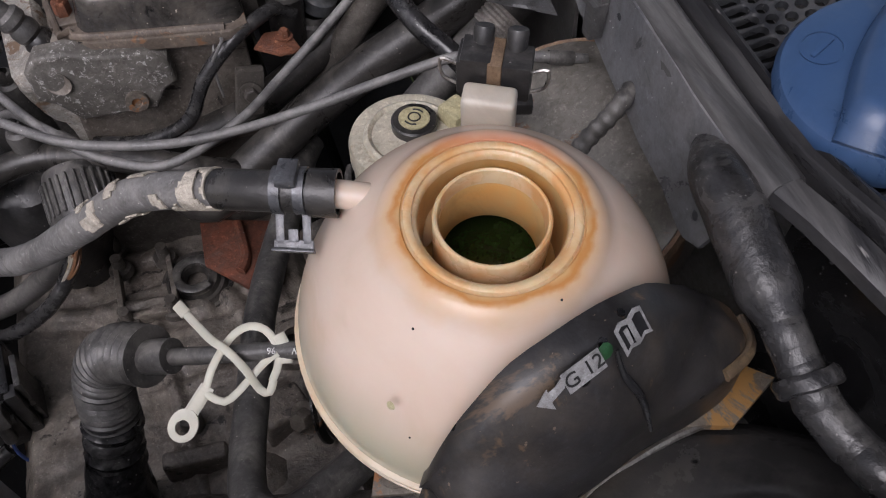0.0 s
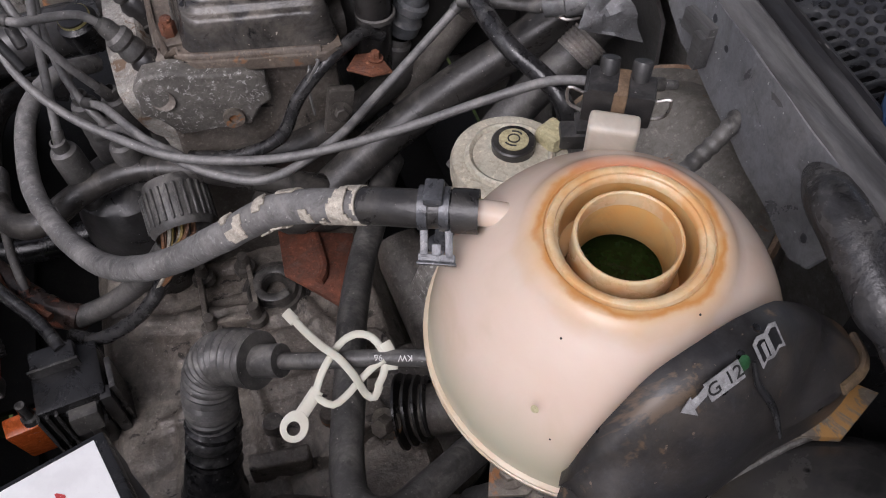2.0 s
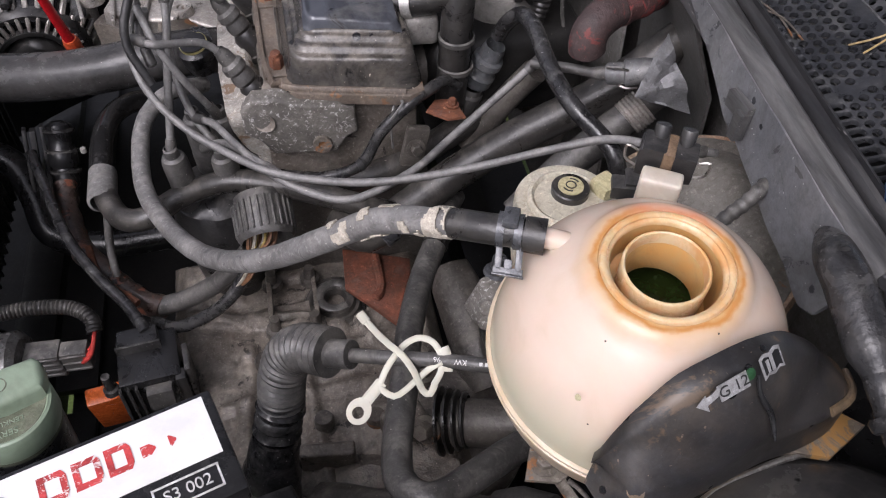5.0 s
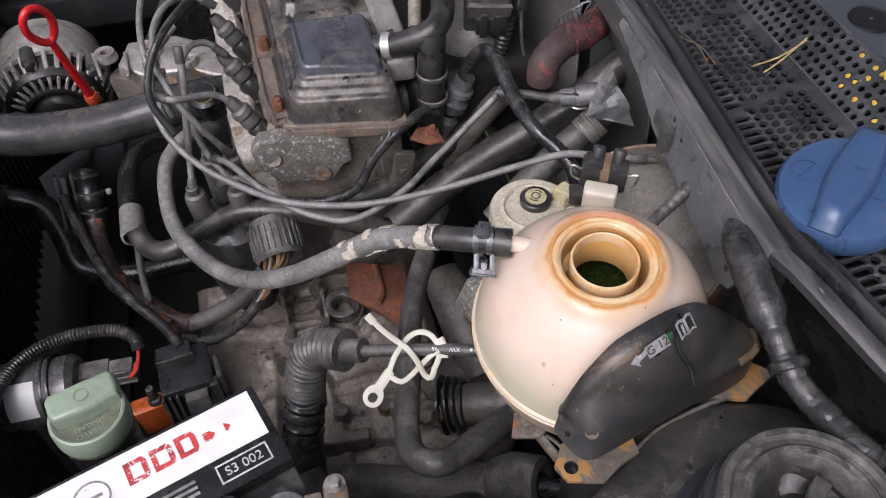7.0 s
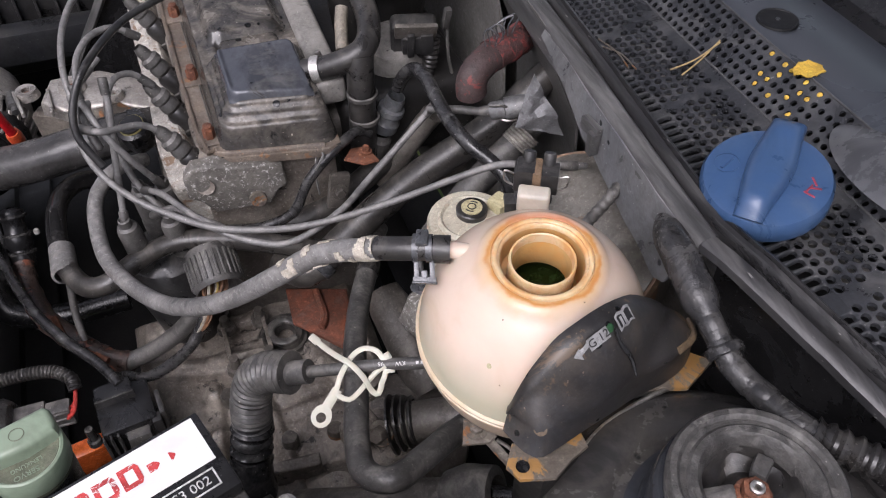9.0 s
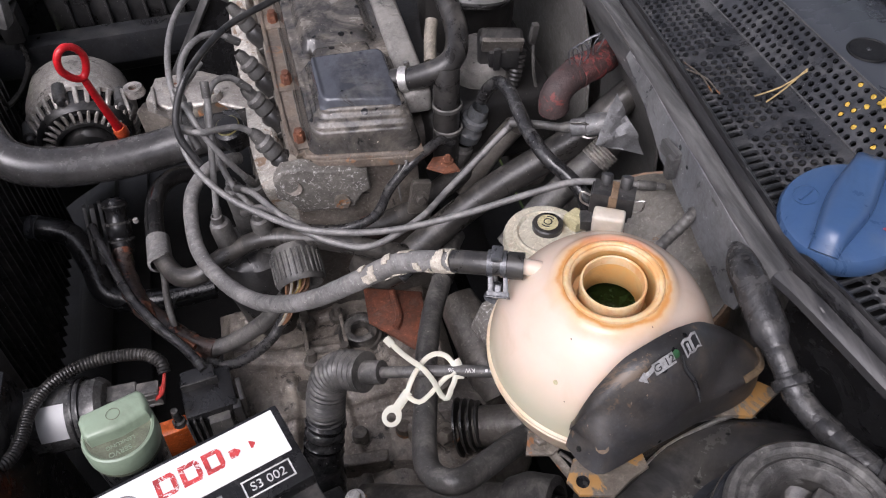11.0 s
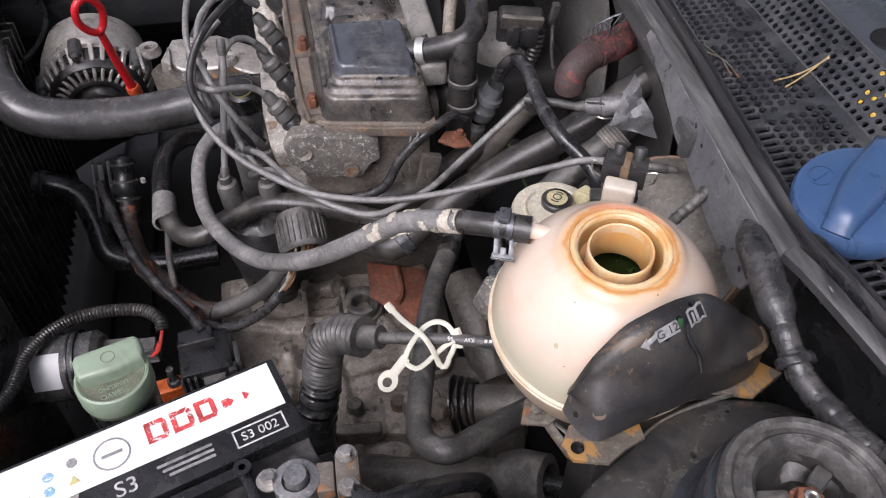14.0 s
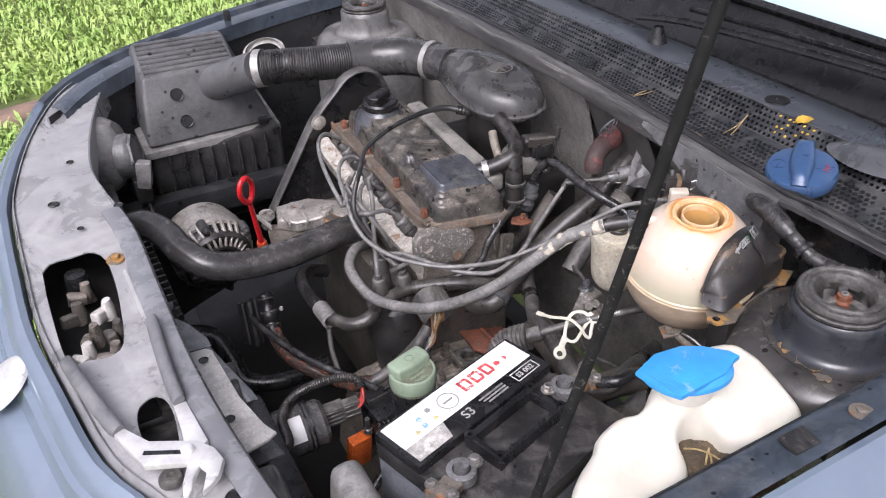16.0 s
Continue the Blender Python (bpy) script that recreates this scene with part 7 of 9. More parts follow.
        p0, p1 = Vector(hi[0]).lerp(Vector(hi[3]), u), Vector(hi[1]).lerp(Vector(hi[2]), u)
        part("rib", tube([p0.lerp(p1, 0.04) + Vector((0, 0, 0.001)), p0.lerp(p1, 0.96) + Vector((0, 0, 0.001))], 0.0045, 8, 0.03), BOX_PLASTIC, top)
    rim = prism([(-0.376, 1.088), (-0.106, 1.112), (-0.092, 1.34), (-0.37, 1.32)], 0.0, 0.014, None, 0.003)
    for v in rim.verts:
        v.co.z += 0.795 - 0.045 * (v.co.x + 0.37) + 0.04 * (v.co.y - 1.1)
    part("rim", rough_up(rim, 0.0006), RIM_GREY, b, "pale dusty joint rim")
    part("lower_box", bev_block(-0.365, -0.112, 1.104, 1.32, 0.62, 0.80, -0.004, 0.01), BLACK_DUSTY, b)
    for k in range(8):
        x = -0.335 + 0.027 * k
        part("front_rib", box((0.004, 0.012, 0.12), pose(x, 1.098, 0.73), 0.0015), BLACK_DUSTY, b)
    part("catch_block", box((0.02, 0.014, 0.012), pose(-0.14, 1.108, 0.812), 0.002), BLACK, b)
    for x, z in ((-0.29, 0.895), (-0.285, 0.845)):
        part("dimple", lathe([(0, 0.0), (0.0105, 0.0), (0.012, 0.0012)], aim((x, 1.1155 - 0.3 * (0.86 - z), z), (0.05, -0.95, 0.3)), 18), BLACK, b)
    part("outlet", tube([(-0.215, 1.15, 0.892), (-0.19, 1.095, 0.918), (-0.152, 1.035, 0.945)], 0.033, 24, 0.012), BOX_PLASTIC, b)
    part("outlet_flange", rough_up(lathe([(0.03, 0), (0.038, 0.0), (0.04, 0.006), (0.034, 0.010)], aim((-0.125, 1.075, 0.955), (-0.2, -0.3, 0.9)), 24), 0.001), LABEL_CREAM2, b, "pale sensor flange")


HOOD = mat("spotted_hood_plastic", (0.05, 0.05, 0.052), (0.075, 0.074, 0.072), 0.38, 0, 16, 0.15, 0.6, (0.19, 0.185, 0.175), spots=(0.018, 0.018, 0.019), spot_scale=50, spot_cut=0.64, drops=90)
EMBLEM = mat("dusty_emblem", (0.2, 0.19, 0.17), None, 0.6, 0.1, 50, 0.2, 0.5)
BOX_PLASTIC = mat("airbox_plastic", (0.10, 0.101, 0.105), (0.13, 0.13, 0.132), 0.45, 0, 9, 0.1, 0.6, (0.2, 0.196, 0.19), drops=60)
LABEL_CREAM2 = mat("pale_grey_plastic", (0.5, 0.49, 0.46), (0.4, 0.39, 0.37), 0.5, 0, 40, 0.15, 0.3)


def make_alternator():
    a = thing("alternator", (-0.30, 0.88, 0.64), "dusty aluminium alternator with cooling fins", "alternator")
    ax = Vector((0.10, -1, -0.12))
    m = aim((-0.322, 0.860, 0.682), ax)
    part("body", rough_up(lathe([(0.066, -0.030), (0.072, -0.034), (0.0725, -0.06), (0.066, -0.095), (0.02, -0.105)], m, 44), 0.001, 50), ALU, a)
    part("vent_backing", lathe([(0, 0.006), (0.048, 0.006), (0.058, -0.002), (0.064, -0.02), (0.066, -0.034)], m, 40), BLACK, a, "black depth behind the vents")
    for name, ring in (("outer_ring", [(0.0655, -0.022), (0.0705, -0.024), (0.0735, -0.033), (0.0725, -0.036)]), ("middle_ring", [(0.0520, 0.0085), (0.0570, 0.0082), (0.0615, 0.003), (0.0625, -0.003), (0.0595, -0.003)]), ("hub_ring", [(0.034, 0.014), (0.0365, 0.0175), (0.0405, 0.0165), (0.0415, 0.010)])):
        part(name, rough_up(lathe(ring, m, 48), 0.0005, 70), ALU if name == "outer_ring" else BLACK_DUSTY, a, "ring between the slots")
    for k in range(30):
        turn = m @ pose(0, 0, 0, 0, 0, 12 * k)
        part("shoulder_bar", box((0.026, 0.0062, 0.007), turn @ pose(0.0645, 0, -0.0125, 0, 66, 0), 0.0014, 1), ALU, a)
        part("face_bar", box((0.018, 0.0044, 0.006), turn @ pose(0.0470, 0, 0.0095, 0, 24, 0), 0.0012, 1), ALU if k % 30 < 17 else ALU_DARK, a)
    part("rear_cover", rough_up(lathe([(0, 0.024), (0.026, 0.023), (0.031, 0.019), (0.034, 0.008)], m @ pose(0.002, -0.004, 0), 36), 0.0008, 60), BLACK_DUSTY, a, "black plastic rear cover")
    for an in (35, 100, 165, 280):
        part("case_bolt", lathe([(0, 0.004), (0.0045, 0.003), (0.005, -0.004), (0.0085, -0.006), (0.009, -0.03)], m @ pose(0.070 * math.cos(math.radians(an)), 0.070 * math.sin(math.radians(an)), 0), 14), ALU_DARK, a)
    br = thing("alternator_bracket", (-0.2, 0.82, 0.70), "cast aluminium bracket beside the alternator", "bracket")
    part("arm", rough_up(prism([(-0.262, 0.80), (-0.25, 0.845), (-0.19, 0.85), (-0.12, 0.80), (-0.105, 0.76), (-0.13, 0.745), (-0.18, 0.775), (-0.235, 0.775)], 0.735, 0.755, pose(0, 0, 0, 0, 3, 0), 0.005, 3), 0.0025, 45), ALU, br)
    part("web", rough_up(box((0.10, 0.025, 0.05), pose(-0.19, 0.80, 0.72, 0, 0, -25), 0.006), 0.003, 40), CAST, br)
    for x, y, r in ((-0.235, 0.818, 0.013), (-0.185, 0.818, 0.016), (-0.14, 0.785, 0.012)):
        boss = part("boss", lathe([(r * 0.35, 0.0), (r * 0.42, 0.009), (r * 0.9, 0.010), (r, 0.007), (r * 1.1, 0)], pose(x, y, 0.754 - x * 0.052), 22), ALU, br)
        part("bolt_hole", lathe([(0, 0.004), (r * 0.4, 0.004), (r * 0.4, 0.0)], pose(x, y, 0.754 - x * 0.052), 14), RUST, boss, "rusty bolt eye")
    for k in range(4):
        part("rib", rough_up(box((0.004, 0.05, 0.008), pose(-0.245 + 0.034 * k, 0.80 - 0.006 * k, 0.7695 - 0.0016 * k, 0, 3, 12 - 9 * k), 0.001, 1), 0.0005), ALU, br)
    part("rust_clip", rough_up(box((0.04, 0.03, 0.012), pose(-0.14, 0.745, 0.765, 10, 20, 40), 0.003), 0.005, 60), RUSTY_BRACKET, br)


ALU_DARK = mat("dark_slotted_metal", (0.1, 0.1, 0.1), (0.06, 0.06, 0.06), 0.55, 0.3, 60, 0.3, 0.4)


def make_dipstick():
    d = thing("dipstick", (-0.26, 0.78, 0.73), "red plastic oil dipstick with a loop handle", "dipstick")
    part("collar", lathe([(0.007, 0), (0.0085, 0.002), (0.009, 0.012), (0.0075, 0.018), (0.006, 0.018)], aim((-0.2585, 0.782, 0.731), (-0.1, -0.2, 0.95)), 18), ORANGE_RED, d, "orange-red collar")
    part("shaft", tube([(-0.2595, 0.779, 0.742), (-0.266, 0.768, 0.79), (-0.2715, 0.7585, 0.835)], lambda u: 0.0062 - 0.0015 * u, 12, 0.01, squash=0.7), RED, d)
    c0, u, v = Vector((-0.275, 0.7515, 0.862)), Vector((0.75, 0.55, 0.1)).normalized(), Vector((-0.12, -0.22, 0.97)).normalized()
    loop = [c0 + u * 0.0155 * math.cos(t) * (1 - 0.25 * (math.sin(t) < 0) * abs(math.sin(t))) + v * 0.024 * math.sin(t) for t in (2 * math.pi * k / 18 - 1.571 for k in range(19))]
    part("loop", tube(loop, 0.0044, 10, 0.004), RED, d)


ORANGE_RED = mat("orange_red_plastic", (0.6, 0.09, 0.03), None, 0.45, 0, 60, 0.1, 0.3)


def hose(name, pts, r, material, label, category="hose", cuffs=None, **kw):
    """A run of hose or cable; with cuffs it is a thing with sleeves or bands at the given shares of its length."""
    bm = tube(pts, r, **kw)
    if cuffs is None:
        return solo(name, bm, material, label, category)
    path = smooth_path(pts, 0.004)
    h = thing(name, path[len(path) // 2] - Vector((0, 0, 0.02)), label, category)
    part("outer", bm, material, h)
    for where, length, grow, mt, word in cuffs:
        k = max(1, min(len(path) - 2, int(where * (len(path) - 1))))
        rr = (r(where) if callable(r) else r) * grow
        prof = [(rr * 0.93, -length / 2), (rr, -length * 0.42), (rr, length * 0.42), (rr * 0.93, length / 2)]
        part(word, lathe(prof, aim(path[k], path[k + 1] - path[k - 1]), 18), mt, h)
    return h


def make_hoses():
    hose("radiator_hose", [(-0.50, 0.82, 0.79), (-0.462, 0.823, 0.808), (-0.432, 0.814, 0.818), (-0.408, 0.78, 0.813), (-0.393, 0.735, 0.80), (-0.370, 0.70, 0.787), (-0.33, 0.688, 0.775), (-0.27, 0.69, 0.766), (-0.217, 0.694, 0.765), (-0.15, 0.70, 0.77), (-0.10, 0.715, 0.76)], 0.0232, RUBBER_BIG, "thick black upper radiator hose curving to the engine", cuffs=[(0.03, 0.014, 1.06, STEEL_DARK, "clamp_band"), (0.95, 0.014, 1.06, STEEL_DARK, "clamp_band")], seg=28, step=0.01, rough=0.015)
    h = thing("heater_hose", (-0.2, 0.55, 0.68), "black rubber heater hose with a pale worn joint", "hose")
    part("upper_hose", tube([(-0.17, 0.735, 0.68), (-0.200, 0.73, 0.695), (-0.222, 0.705, 0.702), (-0.230, 0.665, 0.708), (-0.230, 0.618, 0.708), (-0.2265, 0.590, 0.709)], 0.0112, 18, 0.008), GLOSS_BLACK, h, "glossy black upper length")
    part("hose", tube([(-0.228, 0.597, 0.709), (-0.223, 0.572, 0.710), (-0.205, 0.535, 0.714), (-0.180, 0.524, 0.722), (-0.155, 0.534, 0.73), (-0.128, 0.543, 0.733), (-0.099, 0.544, 0.735), (-0.059, 0.528, 0.738), (-0.021, 0.506, 0.740), (0.02, 0.492, 0.73), (0.07, 0.50, 0.70)], 0.0108, 16, 0.008, rough=0.04), RUBBER_DUSTY, h)
    part("joint", rough_up(lathe([(0.0105, -0.022), (0.0135, -0.02), (0.0138, 0.02), (0.0105, 0.022)], aim((-0.2265, 0.585, 0.709), (0.05, -1, 0.02)), 20), 0.0012), RUBBER_WORN, h, "pale worn joint sleeve")
    hose("coolant_hose", [(0.31, 0.52, 0.87), (0.288, 0.515, 0.86), (0.250, 0.511, 0.832), (0.207, 0.512, 0.803), (0.164, 0.516, 0.777), (0.125, 0.517, 0.752), (0.083, 0.508, 0.731), (0.047, 0.497, 0.714), (0.015, 0.487, 0.699), (-0.01, 0.52, 0.688)], 0.0165, RUBBER_DUSTY, "thick dusty black coolant hose running to the firewall", cuffs=[(0.85, 0.014, 1.1, STEEL_DARK, "clamp_band")], seg=22, step=0.01, rough=0.03)
    hose("coolant_pipe", [(0.235, 0.62, 0.79), (0.17, 0.60, 0.755), (0.103, 0.574, 0.73), (0.065, 0.559, 0.722), (0.029, 0.551, 0.715), (-0.02, 0.556, 0.705)], 0.0135, RUBBER_DUSTY, "grimy coolant pipe along the head", "pipe", seg=18, step=0.01, rough=0.05)
    hose("return_hose", [(0.105, 0.525, 0.70), (0.092, 0.504, 0.70), (0.074, 0.466, 0.70), (0.052, 0.424, 0.70), (0.029, 0.356, 0.72), (0.015, 0.302, 0.728), (0.002, 0.256, 0.732), (-0.002, 0.222, 0.742), (0.008, 0.203, 0.752), (0.022, 0.200, 0.753), (0.041, 0.210, 0.746), (0.080, 0.233, 0.730), (0.114, 0.251, 0.715), (0.16, 0.275, 0.70)], 0.0112, RUBBER_GREY, "greyed rubber hose bending under the tank", cuffs=[(0.12, 0.02, 1.1, RUBBER, "end_sleeve"), (0.9, 0.02, 1.1, RUBBER, "end_sleeve")], seg=18, step=0.008, rough=0.03)
    v = thing("vent_hose", (0.17, 0.48, 0.79), "glossy black vent hose with a blue-grey fitting", "hose")
    part("hose", tube([(0.153, 0.583, 0.838), (0.158, 0.574, 0.858), (0.166, 0.562, 0.872), (0.169, 0.535, 0.876), (0.168, 0.50, 0.874), (0.169, 0.468, 0.871), (0.176, 0.440, 0.865), (0.190, 0.421, 0.855), (0.199, 0.404, 0.845), (0.203, 0.385, 0.82)], 0.0072, 16, 0.006), GLOSS_HOSE, v)
    part("fitting", lathe([(0.0095, 0.026), (0.011, 0.02), (0.011, 0.012), (0.0145, 0.010), (0.015, 0.004), (0.012, 0.001), (0.0125, -0.006), (0.015, -0.009), (0.0145, -0.02), (0.011, -0.024)], aim((0.143, 0.585, 0.805), (0.3, -0.15, 0.9)), 24), FITTING, v, "stepped blue-grey fitting")
    part("base_fitting", lathe([(0.012, 0.012), (0.013, 0.006), (0.0155, 0.004), (0.0155, -0.006), (0.013, -0.03)], aim((0.128, 0.588, 0.772), (0.3, -0.1, 0.9)), 24), RUBBER_GREY, v)
    r = thing("breather_pipe", (0.11, 0.58, 0.74), "grimy black breather elbow from the valve cover", "pipe")
    part("elbow", tube([(0.062, 0.611, 0.863), (0.080, 0.602, 0.868), (0.10, 0.594, 0.876), (0.119, 0.592, 0.885), (0.132, 0.606, 0.892), (0.139, 0.635, 0.901), (0.138, 0.67, 0.915)], 0.0125, 18, 0.006, rough=0.02), RUBBER, r)
    part("downpipe", tube([(0.117, 0.590, 0.882), (0.114, 0.583, 0.86), (0.111, 0.577, 0.82), (0.11, 0.58, 0.76)], 0.0145, 18, 0.01, rough=0.03), RUBBER, r)
    for z in (0.845, 0.815):
        part("band", lathe([(0.0148, -0.003), (0.0165, -0.002), (0.0165, 0.002), (0.0148, 0.003)], pose(0.1125, 0.576, z), 24), RUBBER_GREY, r)
    part("side_pipe", tube([(0.118, 0.655, 0.90), (0.112, 0.64, 0.89), (0.105, 0.615, 0.875)], 0.007, 12, 0.006), TIE_PIPE, r, "pale thin pipe")
    clamp((0.0745, 0.6045, 0.8665), (0.9, -0.42, 0.22), 0.0129, 0.009, "bright worm-drive clamp on the breather hose")
    p = thing("heater_pipe", (0.21, 0.48, 0.86), "faded red heater pipe with twisted wire", "pipe")
    part("elbow", tube([(0.274, 0.534, 0.905), (0.249, 0.514, 0.910), (0.231, 0.505, 0.912), (0.211, 0.495, 0.910), (0.200, 0.489, 0.904), (0.196, 0.486, 0.895), (0.197, 0.486, 0.886)], 0.0148, 22, 0.007, rough=0.05), RED_TAPE, p)
    for k in range(5):
        a0 = Vector((0.222 + 0.006 * k, 0.492 + 0.004 * k, 0.9275))
        part("wire_twist", tube([a0, a0 + Vector((0.004 * math.sin(k * 2), -0.002, 0.013)), a0 + Vector((-0.006 + 0.004 * k, 0.003, 0.019)), a0 + Vector((-0.010, 0.005, 0.012)), a0 + Vector((-0.008, 0.003, 0.0))], 0.0007, 6, 0.003), STEEL_DARK, p, "twisted binding wire")
    part("red_coat", tube([(0.268, 0.529, 0.9062), (0.249, 0.514, 0.910), (0.231, 0.505, 0.912), (0.222, 0.5005, 0.9115)], 0.0155, 22, 0.004, rough=0.1), RED_CRUST, p, "crusted red paint")
    f = thing("flexible_pipe", (0.24, 0.51, 0.76), "grey ribbed flexible pipe", "pipe")
    part("pipe", tube([(0.29, 0.50, 0.835), (0.262, 0.495, 0.815), (0.227, 0.488, 0.786), (0.19, 0.482, 0.755), (0.15, 0.47, 0.72)], 0.0155, 20, rough=0.02, step=0.008), RUBBER_GREY, f)
    part("ribbed_collar", tube([(0.262, 0.490, 0.818), (0.247, 0.487, 0.806)], 0.0165, 20, ring=0.0015, pitch=0.0035), ALU, f)
    g = thing("vacuum_fitting", (0.245, 0.45, 0.84), "grey pipe fitting with bright clips and a crumpled flap", "fitting")
    part("cone", rough_up(lathe([(0.0075, -0.036), (0.0085, -0.034), (0.0085, -0.022), (0.0105, -0.021), (0.0105, -0.006), (0.009, 0.002), (0.008, 0.006), (0, 0.0065)], aim((0.240, 0.452, 0.885), (0.85, -0.3, 0.2)), 28), 0.0006, 60), FITTING_GREY, g)
    apex, top, foot = Vector((0.2225, 0.440, 0.872)), Vector((0.240, 0.442, 0.926)), Vector((0.274, 0.432, 0.853))
    fold = []
    for k in range(13):
        a, b = apex.lerp(top, k / 12), apex.lerp(foot, k / 12)
        row = [a.lerp(b, q / 12) for q in range(13)]
        fold.append([p + Vector((0, -0.5, 0.35)).normalized() * (0.007 * noise.noise(p * 55) + 0.003 * noise.noise(p * 140) - 0.004 * abs(q - 7) / 6 * k / 12) for q, p in enumerate(row)])
    flap = loft(fold)
    bmesh.ops.remove_doubles(flap, verts=flap.verts[:], dist=0.0004)
    part("flap", thick(flap, 0.0009), FLAP, g, "crumpled dusty grey flap", sharp=24)
    part("tail", tube([(0.16, 0.507, 0.862), (0.185, 0.488, 0.868), (0.205, 0.472, 0.872), (0.224, 0.461, 0.88)], lambda u: 0.0042 + 0.0016 * (u > 0.7), 14, 0.006), RUBBER_GREY, g)
    for k in (0, 1):
        part("clip", tube([(0.205 + 0.008 * k, 0.461, 0.886 - 0.015 * k), (0.212 + 0.008 * k, 0.453, 0.89 - 0.02 * k), (0.222 + 0.008 * k, 0.452, 0.886 - 0.016 * k)], 0.0012, 6, 0.003), STEEL, g)
    bands = [(w, 0.012 + 0.006 * (k % 3), 1.04 + 0.03 * (k % 2), TAPE, "tape_wrap") for k, w in enumerate((0.60, 0.68, 0.74, 0.83, 0.93))]
    fat = lambda u: 0.0122 if u < 0.52 else 0.0122 - 0.0042 * min(1.0, (u - 0.52) / 0.05)
    w = hose("wiring_loom", [(0.255, 0.235, 0.94), (0.223, 0.199, 0.960), (0.2155, 0.177, 0.963), (0.2135, 0.159, 0.959), (0.2125, 0.142, 0.953), (0.2120, 0.121, 0.945), (0.2140, 0.103, 0.937), (0.2185, 0.084, 0.935), (0.223, 0.062, 0.937), (0.229, 0.043, 0.940)], fat, TAPE, "wiring loom in a fat dusty sleeve, taped below", "wiring loom", cuffs=bands, seg=22, step=0.003, rough=0.02)
    part("sleeve_hem", rough_up(lathe([(0.0112, -0.003), (0.0124, -0.001), (0.0123, 0.003), (0.0112, 0.004)], aim((0.2127, 0.1135, 0.9415), (0.0, -0.9, -0.35)), 22), 0.0008, 160), TAPE, w, "ragged end of the sleeve")
    hose("loom_sleeve", [(0.228, 0.046, 0.939), (0.24, 0.03, 0.939), (0.256, 0.012, 0.939), (0.29, -0.01, 0.939), (0.33, -0.03, 0.938)], 0.0085, RUBBER, "ribbed black sleeve at the loom's end", "cable sleeve", seg=18, ring=0.003, pitch=0.008)
    hose("lower_hose", [(-0.45, 0.80, 0.60), (-0.41, 0.785, 0.605), (-0.372, 0.775, 0.59), (-0.356, 0.75, 0.555), (-0.345, 0.72, 0.52), (-0.29, 0.70, 0.51), (-0.2, 0.70, 0.51)], 0.0165, BLACK, "black lower radiator hose", cuffs=[(0.12, 0.014, 1.08, STEEL_DARK, "clamp_band")], seg=20, step=0.01)


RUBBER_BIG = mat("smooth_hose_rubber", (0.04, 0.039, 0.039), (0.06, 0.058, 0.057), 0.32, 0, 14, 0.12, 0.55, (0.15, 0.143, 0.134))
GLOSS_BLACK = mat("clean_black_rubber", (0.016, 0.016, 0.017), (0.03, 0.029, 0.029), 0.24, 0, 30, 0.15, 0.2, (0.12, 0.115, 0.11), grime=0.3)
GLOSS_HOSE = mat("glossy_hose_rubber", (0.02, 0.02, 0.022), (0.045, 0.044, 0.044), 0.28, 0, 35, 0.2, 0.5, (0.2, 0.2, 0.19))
FITTING = mat("blue_grey_fitting", (0.085, 0.092, 0.10), (0.12, 0.122, 0.125), 0.5, 0, 60, 0.3, 0.6, (0.25, 0.245, 0.23))
RED_CRUST = mat("crusted_red_paint", (0.12, 0.045, 0.042), (0.06, 0.038, 0.036), 0.85, 0, 60, 1.0, 0.3, (0.16, 0.11, 0.1), spots=(0.24, 0.05, 0.045), spot_scale=90, spot_cut=0.54)
FLAP = mat("crumpled_grey_plastic", (0.22, 0.223, 0.23), (0.15, 0.152, 0.158), 0.5, 0, 40, 0.3, 0.6, (0.33, 0.325, 0.31), spots=(0.06, 0.06, 0.062), spot_scale=60, spot_cut=0.62, grime=0.4)
FITTING_GREY = mat("dusty_grey_fitting", (0.13, 0.133, 0.138), (0.18, 0.18, 0.18), 0.5, 0.1, 30, 0.3, 0.6, (0.38, 0.37, 0.35), spots=(0.07, 0.07, 0.07), spot_scale=40, spot_cut=0.6)
TIE_PIPE = mat("tan_pipe", (0.30, 0.27, 0.22), (0.2, 0.175, 0.14), 0.6, 0, 60, 0.3, 0.5)


